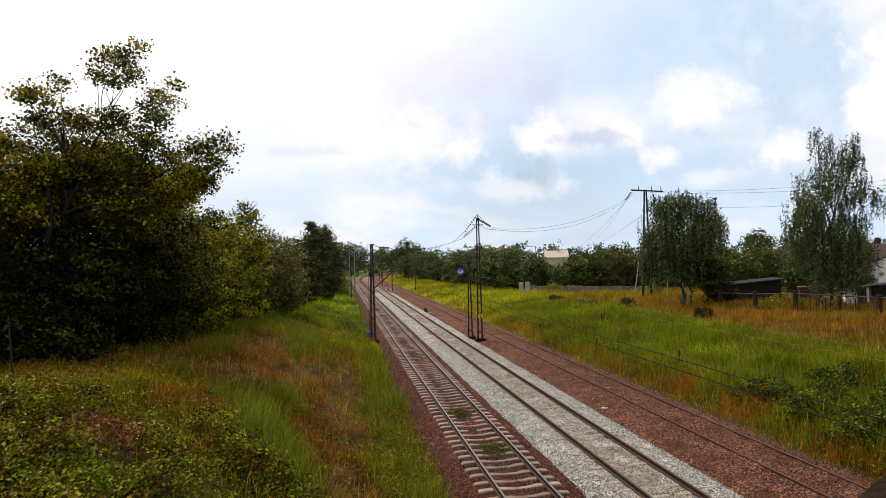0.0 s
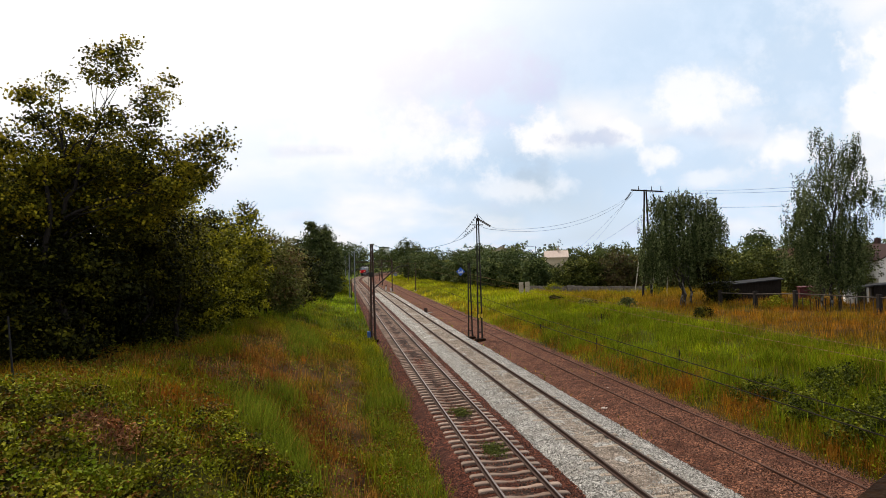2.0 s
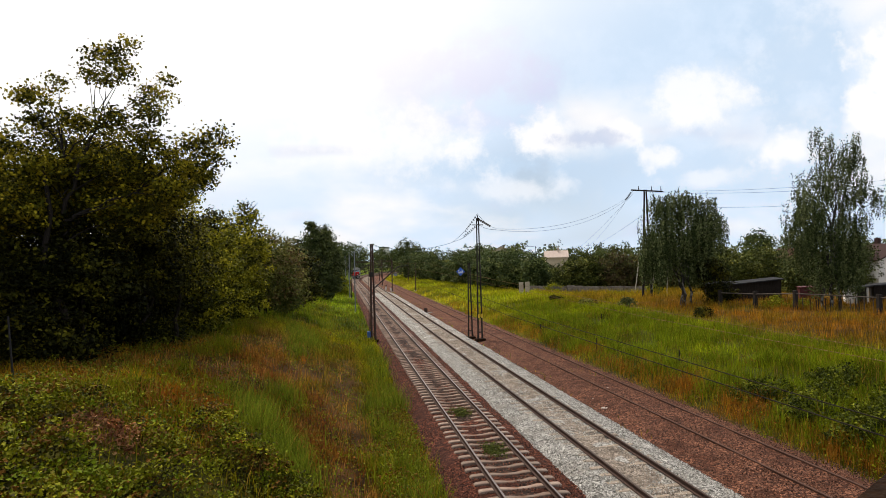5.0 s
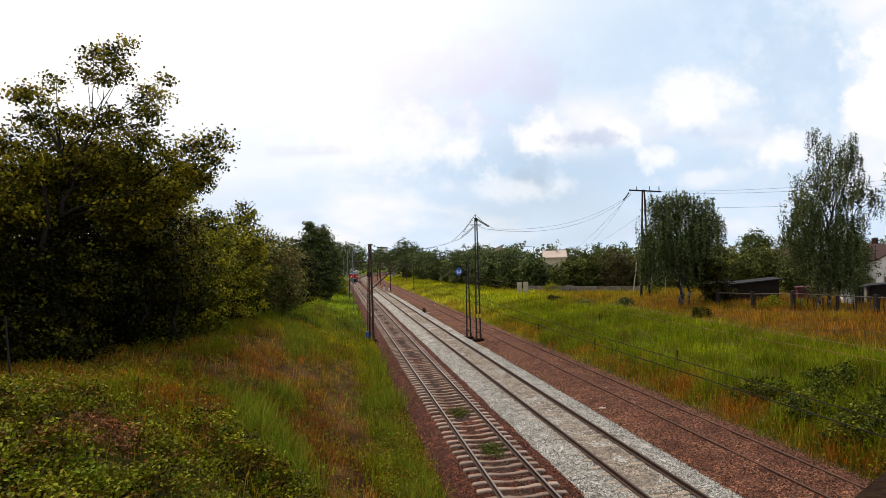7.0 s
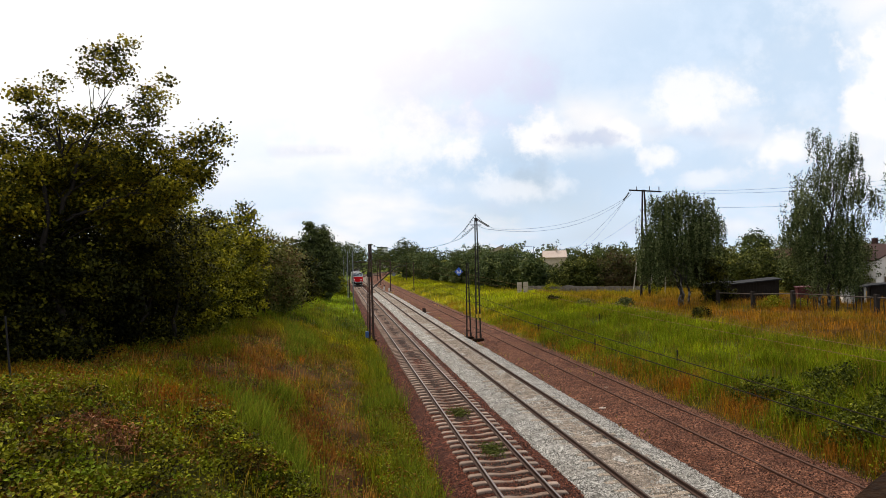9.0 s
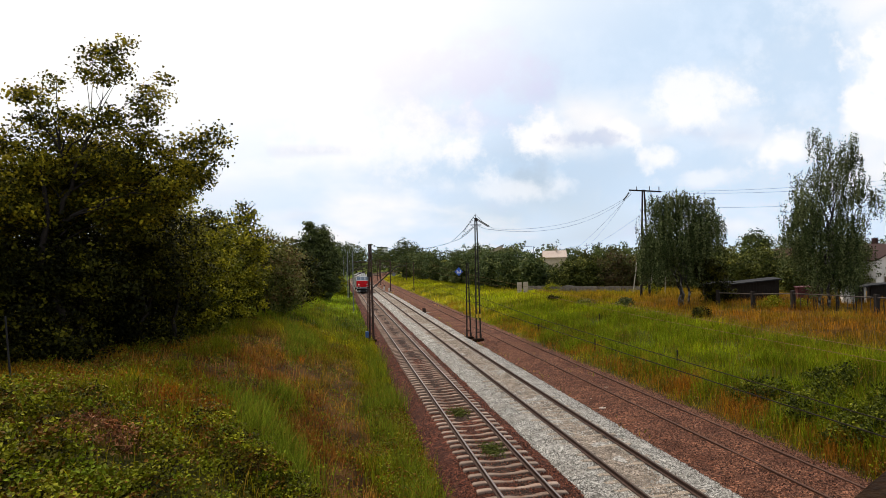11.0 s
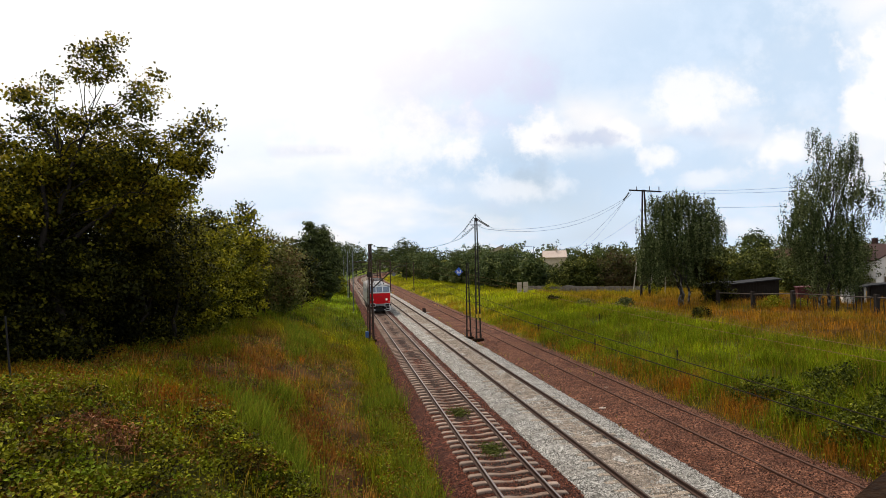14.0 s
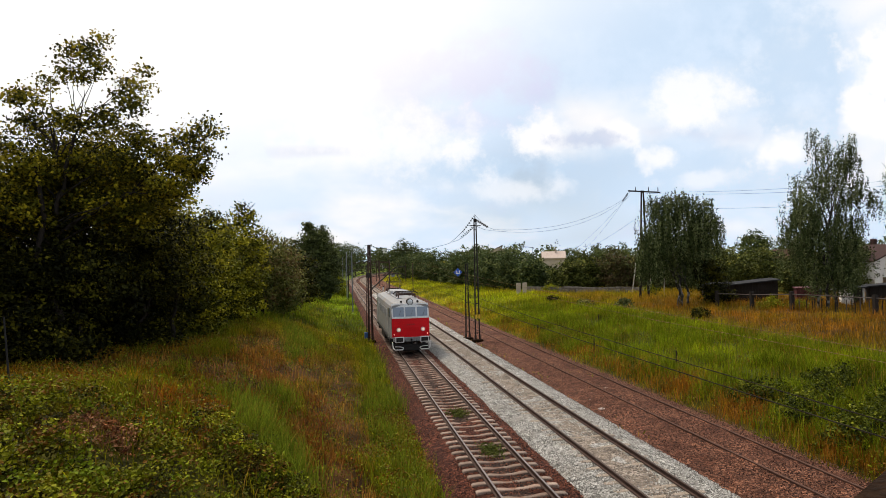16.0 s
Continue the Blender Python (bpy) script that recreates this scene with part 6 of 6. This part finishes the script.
    runs = [((TRACK_1, -4, 4.86), (TRACK_1, 14, 4.93), 0), ((TRACK_1, 14, 4.93), (TRACK_1 + 0.1, 49.2, 6.2), 0.12), ((TRACK_1 + 0.1, 49.2, 6.2), (TRACK_1 - 0.1, 79, 6.7), 0.5), ((TRACK_1 - 0.1, 79, 6.7), (*far_1[0], 6.7), 0.6)]
    runs += [((*a, 6.7), (*b, 6.7), 0.6) for a, b in zip(far_1, far_1[1:])]
    cable("dark carrying wire over the old track", runs, 0.007, "wire_dark")
    far_2 = [on_track(TRACK_2, s)[:2] for s in (126, 158, 196, 230)]
    for zs, sag, mat, label in (((4.64, 4.67, 5.4, 5.45), 0.0, "wire_pale", "pale contact wire over the renewed track"), ((4.75, 4.9, 6.2, 6.7), 0.4, "wire_pale", "pale carrying wire over the renewed track")):
        runs = [((TRACK_2, -4, zs[0]), (TRACK_2, 15, zs[1]), 0), ((TRACK_2, 15, zs[1]), (TRACK_2 + 0.1, 60, zs[2]), sag * 0.4), ((TRACK_2 + 0.1, 60, zs[2]), (*far_2[0], zs[3]), sag)]
        runs += [((*a, zs[3]), (*b, zs[3]), sag) for a, b in zip(far_2, far_2[1:])]
        cable(label, runs, 0.005, mat)
    # feeder from mast to tall pole to the timber pole across the meadow
    cable("black feeder cable with insulator strings", [((2.7, 49.2, 7.85), (9.45, 47.7, 7.9), 0.5), ((9.45, 47.7, 7.9), (11.62, 47.1, 10.3), 0.25), ((9.6, 47.8, 8.0), (11.62, 47.1, 9.4), 0.3)], 0.016, "wire_dark", beads=[((11.45, 47.15, 10.0), (10.5, 47.4, 8.7)), ((11.4, 47.15, 9.2), (10.4, 47.5, 8.35))])
    cable("feeder cables over the meadow", [((11.62, 47.1, 10.3), (13.7, 49.0, 9.15), 0.2), ((11.62, 47.1, 9.4), (13.7, 49.0, 9.05), 0.15), ((13.7, 49.0, 9.1), (38.4, 70.9, 14.3), 1.3), ((13.7, 49.0, 9.0), (38.4, 70.9, 14.1), 1.55)], 0.012, "wire_dark", beads=[((11.8, 47.2, 9.8), (13.2, 48.5, 9.25)), ((37.7, 70.3, 13.9), (38.9, 70.95, 15.0))])
    cable("thin line wires beyond the fence", [((43.4, 71, 15.1), (62, 48, 14.1), 0.5), ((42.0, 71, 14.9), (62.5, 47, 13.5), 0.6), ((43.0, 71, 12.9), (63, 46, 11.8), 0.5), ((39.2, 71, 15.2), (70, 152, 9.5), 0.8), ((39.2, 71, 14.8), (62.5, 152, 6.0), 0.8), ((41.0, 71, 12.2), (64, 152, 6.5), 0.8)], 0.014, "wire_dark")
    # timber A-pole behind the birch
    a = thing("timber_pole", "tall dark timber A-pole with a crossarm", "utility pole", (41.0, 71, 0.3))
    for dx in (-0.8, 0.5):
        bm = B()
        rod(bm, (dx, 0, 0), (dx * 0.2, 0, 15.0), 0.17, 0.11, 8)
        part("pole", bm, "wood_dark", a)
    bm = B()
    rod(bm, (-2.1, 0, 14.95), (2.6, 0, 14.75), 0.10)
    part("crossarm", bm, "wood_dark", a)
    for dx in (-1.0, 0.9, 2.3):
        bm = B()
        rod(bm, (dx, 0, 14.9), (dx, 0, 15.45), 0.07, 0.05)
        part("insulator", bm, "porcelain", a)
    # blue diamond board on the siding's wire
    cable("thin span wire above the siding", [((11.1, 48.5, 6.0), (13.0, 62.0, 6.1), 0.15)], 0.012, "wire_dark")
    s = thing("line_sign", "blue diamond board with a white bracket symbol", "railway sign", (12.36, 58.0, 5.18), -12)
    bm = B()
    box(bm, (0, 0, 0), (0.64, 0.03, 0.64), 0.01, Matrix.Rotation(radians(45), 3, "Y"))
    part("board", bm, "sign_blue", s)
    bm = B()
    for c, size in (((-0.17, -0.025, 0.03), (0.09, 0.02, 0.3)), ((0.17, -0.025, 0.03), (0.09, 0.02, 0.3)), ((0, -0.025, -0.13), (0.43, 0.02, 0.09)), ((0, -0.025, 0.02), (0.07, 0.02, 0.1))):
        box(bm, c, size)
    part("symbol", bm, "sign_white", s, "white bracket symbol")
    bm = B()
    for dx in (-0.12, 0.12):
        rod(bm, (dx, 0, 0.3), (dx, 0, 0.82), 0.012)
    part("hanger", bm, "steel_dark", s)
    # small things by the track
    r = thing("trackside_box", "low dark brown trackside relay box", "relay box", (11.0, 73.9, -0.62))
    bm = B()
    box(bm, (0, 0, 0.42), (0.42, 0.36, 0.8), 0.04)
    part("housing", bm, "steel_brown", r)
    bm = B()
    box(bm, (0.5, 0, 0.16), (0.7, 0.4, 0.14), 0.02)
    part("slab", bm, "concrete", r)
    for x, y in ((10.4, 131), (10.9, 124), (11.2, 140)):
        d = thing("dwarf_signal", "small white and dark dwarf signal", "signal", (x, y, -0.6), group="dwarf signals")
        bm = B()
        box(bm, (0, 0, 0.75), (0.3, 0.25, 0.7), 0.03)
        part("head", bm, "paint_white" if x < 11 else "steel_brown", d)
        bm = B()
        rod(bm, (0, 0, 0), (0, 0, 0.45), 0.06)
        part("stem", bm, "steel_dark", d)
    for x, y in ((17.35, 48.2), (17.6, 37.5), (24.0, 50.0), (18.8, 29.5)):
        g = float(height([x], [y])[0])
        d = thing("marker_post", "short dark wooden marker post in the grass", "post", (x, y, g - 0.1), group="marker posts")
        bm = B()
        rod(bm, (0, 0, 0), (0.03, 0, 1.15), 0.045, 0.04, 6)
        part("stake", bm, "wood_dark", d)
    x, y = -10.2, 20.3
    d = thing("fence_stake", "thin dark leaning steel stake beneath the maple", "post", (x, y, float(height([x], [y])[0]) - 0.1))
    bm = B()
    rod(bm, (0, 0, 0), (-0.16, 0, 2.4), 0.035, 0.03, 6)
    part("stake", bm, "black_iron", d)
    for x, y, sz in ((13.8, 28.0, 0.26), (12.0, 26.1, 0.2), (12.4, 27.7, 0.16), (11.8, 24.5, 0.18)):
        d = thing("pale_rubble", "pale broken piece of rubble on the gravel", "rubble", (x, y, -0.5 if x < 13 else -0.46), group="rubble")
        bm = B()
        ball(bm, (0, 0, 0.03), (sz, sz * 0.7, 0.07), 1)
        part("lump", bm, "tarp", d)


make_line()


# ---------- fence, sheds and houses across the meadow ----------
def ground_z(x, y):
    return float(height([x], [y])[0])


def shed(label, at, turn, size, low, high, wall, roof, overhang=0.3, door=True):
    """A board shed with a single-pitch roof; size across and deep, eaves low and high."""
    w, d = size
    t = thing("garden_shed", label, "shed", (*at, ground_z(*at) - 0.1), turn)
    n = max(4, int(w / 0.32))
    for k in range(n):
        x = -w / 2 + (k + 0.5) * w / n
        bm = B()
        top = low + (high - low) * (x + w / 2) / w
        box(bm, (x, -d / 2 + (0.012 if k % 2 else 0), top / 2), (w / n - 0.02, 0.04, top))
        part("board", bm, wall, t)
    bm = B()
    prism(bm, [(-w / 2, 0), (w / 2, 0), (w / 2, high - 0.03), (-w / 2, low - 0.03)], -d / 2 + 0.05, d / 2)
    part("wall", bm, wall, t)
    bm = B()
    prism(bm, [(-w / 2 - overhang, low - 0.04), (w / 2 + overhang, high + 0.02), (w / 2 + overhang, high + 0.14), (-w / 2 - overhang, low + 0.08)], -d / 2 - overhang, d / 2 + overhang)
    part("roof", bm, roof, t)
    if door:
        bm = B()
        box(bm, (w * 0.2, -d / 2 - 0.04, 0.95), (0.8, 0.05, 1.8), 0.01)
        part("door", bm, "wood_dark", t)
    return t


def house(label, at, turn, size, eaves, ridge, wall, roof, storeys=2, cols=3):
    """A gabled house with windows in each storey, their sills, and a chimney."""
    w, d = size
    t = thing("house", label, "house", (*at, ground_z(*at) - 0.2), turn)
    bm = B()
    prism(bm, [(-w / 2, 0), (w / 2, 0), (w / 2, eaves), (0, ridge), (-w / 2, eaves)], -d / 2, d / 2)
    part("wall", bm, wall, t)
    r = None
    for sx in (-1, 1):
        bm = B()
        slope = (ridge - eaves) / (w / 2)
        e = 0.45
        prism(bm, [(sx * (w / 2 + e), eaves - e * slope + 0.02), (0, ridge + 0.02), (0, ridge + 0.2), (sx * (w / 2 + e), eaves - e * slope + 0.2)], -d / 2 - e, d / 2 + e)
        r = part("roof", bm, roof, t)
    bm = B()
    box(bm, (w * 0.12, d * 0.1, ridge + 0.3), (0.6, 0.6, 1.5), 0.03)
    part("chimney", bm, roof, r)
    for s in range(storeys):
        z = 1.6 + s * 2.8
        if z > eaves - 0.4 and s > 0:
            continue
        for k in range(cols):
            x = -w / 2 + (k + 0.5) * w / cols
            for face in (-1, 1):
                bm = B()
                box(bm, (x, face * (d / 2 + 0.01), z), (1.15, 0.08, 1.4), 0.01)
                win = part("window", bm, "plaster_white", t)
                bm = B()
                box(bm, (x, face * (d / 2 + 0.045), z), (0.95, 0.05, 1.2))
                part("pane", bm, "pane", win)
                bm = B()
                box(bm, (x, face * (d / 2 + 0.07), z - 0.76), (1.3, 0.18, 0.06))
                part("sill", bm, "concrete", win)
        for k in range(2):
            y = -d / 4 + k * d / 2
            bm = B()
            box(bm, (-w / 2 - 0.01, y, z), (0.08, 1.15, 1.4), 0.01)
            win = part("window", bm, "plaster_white", t)
            bm = B()
            box(bm, (-w / 2 - 0.045, y, z), (0.05, 0.95, 1.2))
            part("pane", bm, "pane", win)
    return t


def make_yards():
    # post and rail fence
    posts = [(39.9, 54.7), (41.47, 51.43), (43.1, 48.05), (46.0, 42.0), (47.6, 38.6), (49.3, 35.0)]
    f = thing("garden_fence", "weathered fence of stout dark posts and a grey rail", "fence")
    tops = []
    for x, y in posts:
        g = ground_z(x, y)
        bm = B()
        box(bm, (x, y, g + 0.85), (0.36, 0.3, 1.9), 0.03)
        part("post", bm, "wood_dark", f)
        tops.append((x, y - 0.18, g + 1.5))
    for a, b in zip(tops, tops[1:]):
        bm = B()
        rod(bm, a, b, 0.055)
        part("rail", bm, "wood_grey", f)
    rng = np.random.default_rng(12)
    for k in range(20):
        u = (k + rng.uniform(-0.4, 0.4)) / 19 * 0.72
        x, y = 43.4 + (48.6 - 43.4) * u + 0.3, 48.0 + (37.0 - 48.0) * u + 0.3
        g = ground_z(x, y)
        bm = B()
        h = rng.uniform(1.0, 1.45)
        box(bm, (x, y, g + h / 2), (0.07, 0.05, h))
        part("picket", bm, "wood_grey" if rng.random() < 0.4 else "wood_dark", f)
    shed("dark grey board shed under a sloping felt roof", (49.2, 61.6), -28, (5.4, 4.5), 1.9, 2.5, "wood_dark", "felt")
    shed("low dark lean-to with a grey sheet roof", (46.6, 63.9), -28, (3.0, 3.2), 2.0, 2.1, "wood_dark", "felt", door=False)
    shed("small maroon sheet-metal shed", (53.6, 57.6), -35, (2.2, 2.4), 1.55, 1.6, "car_maroon", "car_maroon", 0.1, False)
    shed("small white hut with a dark roof", (54.4, 52.4), -38, (2.0, 2.0), 1.75, 1.9, "plaster_white", "felt", 0.25)
    shed("dark brown board shed behind the fence", (57.3, 51.2), -38, (3.0, 2.4), 2.0, 2.3, "wood_dark", "felt", 0.3)
    house("white plastered house with a dark brown roof", (78.2, 71.5), 4, (11, 9), 4.5, 6.6, "plaster_white", "tile_dark")
    house("cream house under a pale roof beyond the thicket", (75.7, 192), -108, (6.5, 7.5), 6.4, 8.5, "plaster_cream", "tile_pale")
    house("white house under a pale roof beyond the thicket", (66.5, 196), -108, (5, 5), 4.4, 5.6, "plaster_white", "tile_pale")
    house("far brick-roofed house among the woods", (94, 325), -15, (14, 9), 9.8, 13.2, "plaster_cream", "tile_red")
    house("far brick-roofed house among the woods", (82, 330), -15, (12, 9), 8.6, 12.0, "plaster_white", "tile_red")
    house("far red-roofed house on the skyline", (101, 112), 10, (9, 8), 4.6, 6.8, "plaster_cream", "tile_red")
    # tall pale block far up the line
    b = thing("apartment_block", "tall pale apartment block far up the line", "building", (35, 450, 0), -5)
    bm = B()
    box(bm, (0, 0, 8.6), (8, 8, 15.8))
    part("wall", bm, "plaster_white", b)
    for s in range(6):
        for k in range(4):
            bm = B()
            box(bm, (-2.9 + k * 1.9, -4.02, 2.6 + s * 2.3), (0.8, 0.1, 1.0))
            part("window", bm, "pane", b)
    bm = B()
    box(bm, (0, 0, 16.7), (8.4, 8.4, 0.5))
    part("roof", bm, "felt", b)
    # concrete wall
    w = thing("concrete_wall", "low weathered concrete slab wall at the meadow's edge", "wall")
    for k in range(2):
        bm = B()
        x, y = 31.1 + k * 0.72, 95.5 - 1.2 * k
        box(bm, (x, y, ground_z(x, y) + 0.85), (0.8, 0.14, 2.2), 0.02)
        part("slab", bm, "plaster_cream", w, "pale upright slab")
    for k in range(14):
        u = k / 13
        x, y = 33.4 + (46.0 - 33.4) * u, 96.5 + (81.5 - 96.5) * u
        bm = B()
        box(bm, (x, y, ground_z(x, y) + 0.45), (1.46, 0.14, 1.3 if k < 6 else 1.05), 0.02, Matrix.Rotation(radians(-50), 3, "Z"))
        part("slab", bm, "wall_old", w)
    p = thing("pipe_fence", "weathered grey pipe railing before the concrete wall", "fence")
    last = None
    for k in range(7):
        u = k / 6
        x, y = 37.6 + (44.6 - 37.6) * u, 90.6 + (80.8 - 90.6) * u
        g = ground_z(x, y)
        bm = B()
        rod(bm, (x, y, g - 0.1), (x, y, g + 0.85), 0.05)
        part("post", bm, "wood_grey", p)
        if last:
            bm = B()
            rod(bm, last, (x, y, g + 0.8), 0.04)
            part("rail", bm, "wood_grey", p)
        last = (x, y, g + 0.8)
    for x, y, top, dx, r, mat, label in ((44.35, 80.7, 6.2, 1.0, 0.09, "wood_pale", "leaning pale timber pole by the thicket"), (45.6, 78.0, 3.9, 0.5, 0.06, "wood_pale", "leaning pale timber pole by the thicket"), (46.5, 75.5, 3.4, 0.2, 0.06, "wood_pale", "leaning pale timber pole by the thicket")):
        d = thing("leaning_pole", label, "pole", (x, y, ground_z(x, y) - 0.2), group="leaning poles")
        bm = B()
        rod(bm, (0, 0, 0), (dx, 0, top), r, r * 0.75)
        part("pole", bm, mat, d)
    d = thing("street_lamp", "slim pale street lamp post with a curved arm", "street lamp", (46.0, 130, -0.1))
    bm = B()
    rod(bm, (0, 0, 0), (0.1, 0, 9.0), 0.10, 0.06)
    part("pole", bm, "galvanised", d)
    bm = B()
    rod(bm, (-1.2, 0, 9.2), (0.1, 0, 9.0), 0.05)
    box(bm, (-1.4, 0, 9.2), (0.7, 0.25, 0.12), 0.03)
    part("arm", bm, "galvanised", d)
    for x, y, h in ((545, 700, 30), (455, 690, 26), (330, 720, 25)):
        d = thing("power_pylon", "distant steel lattice power pylon", "pylon", (x, y, -1), group="pylons")
        bm = B()
        for sx in (-1, 1):
            rod(bm, (sx * 2.4, 0, 0), (sx * 0.3, 0, h), 0.25, 0.15, 4)
        for k, hw in ((0.7, 5), (0.85, 4)):
            rod(bm, (-hw, 0, h * k), (hw, 0, h * k), 0.2, sides=4)
        for k in range(8):
            g = 2.4 - 2.1 * k / 8
            rod(bm, (-g, 0, h * k / 8), (g * 0.9, 0, h * (k + 1) / 8), 0.12, sides=4)
        part("tower", bm, "galvanised", d)


make_yards()


# ---------- what moves ----------
def motions():
    speed, at_end = 15.65, 47.4
    rows = []
    for k in range(33):
        t = k * 0.5
        x, y, a = on_track(TRACK_1, at_end + speed * (16 - t))
        rows.append((t, pose(x, y, 0, 0, 0, -a)))
    walk(LOCO, rows)
    turn = math.degrees(speed / 0.625)
    for w, y in WHEELSETS:
        walk(w, [(k / FPS, pose(0, y, 0.625, -turn * k / FPS)) for k in range(16 * FPS + 1)])
    tall, crowns, birch_1, birch_2 = SWAYING

    def sway(ob, keys, about=(0, 0, 0)):
        """Lean about a point of the thing: seconds, degrees across the line, degrees along it."""
        foot, c = ob.matrix_basis.copy(), Matrix.Translation(about)
        walk(ob, [(t, foot @ c @ pose(0, 0, 0, b, a, 0) @ c.inverted()) for t, a, b in keys])

    gusts = [(0, 1.85), (1, 1.2), (2, 0.5), (3, -0.6), (4, -0.5), (5.2, 0.3), (6.5, 0.5), (7.5, 0), (8.5, 0.55), (9.2, 0.35), (10.4, 0.2), (11.5, 0), (12.5, 1.2), (13.5, 0.7), (14, -1.6), (14.5, -2.3), (15, -3.2), (16, -3.9)]
    sway(tall, [(t, 0.25 * a, 0.05 * a) for t, a in gusts])
    sway(crowns[0], [(t, 1.35 * a, 0.1 * a) for t, a in gusts], (0, 0, 6))
    sway(crowns[1], [(0, 1, 0), (1, -1, 0), (2.5, -2, 0.3), (4, -5, 0), (5.2, -3, 0.2), (6.5, -0.5, 0), (7.5, 0, 0), (8.5, -7, 0.3), (9.2, -4, 0), (10.4, -3, 0), (11.5, -4, 0.2), (12.5, -4.5, 0), (13.5, -15, 0.4), (14, -16, 0), (14.5, -14, 0.3), (15, -15, 0), (16, -9, 0)], (3.4, 0, 8.0))
    sway(birch_1, [(0, 0.1, 0), (4, 0.0, 0.1), (8, -0.1, 0), (12, -0.1, 0.1), (16, -0.1, 0)])
    sway(birch_2, [(0, 0.1, 0), (3.5, 0.35, 0), (6.5, 0.2, 0.1), (9, 0.4, 0), (12, 0.45, 0), (14.5, 0.2, 0.1), (16, 0.3, 0)])


motions()
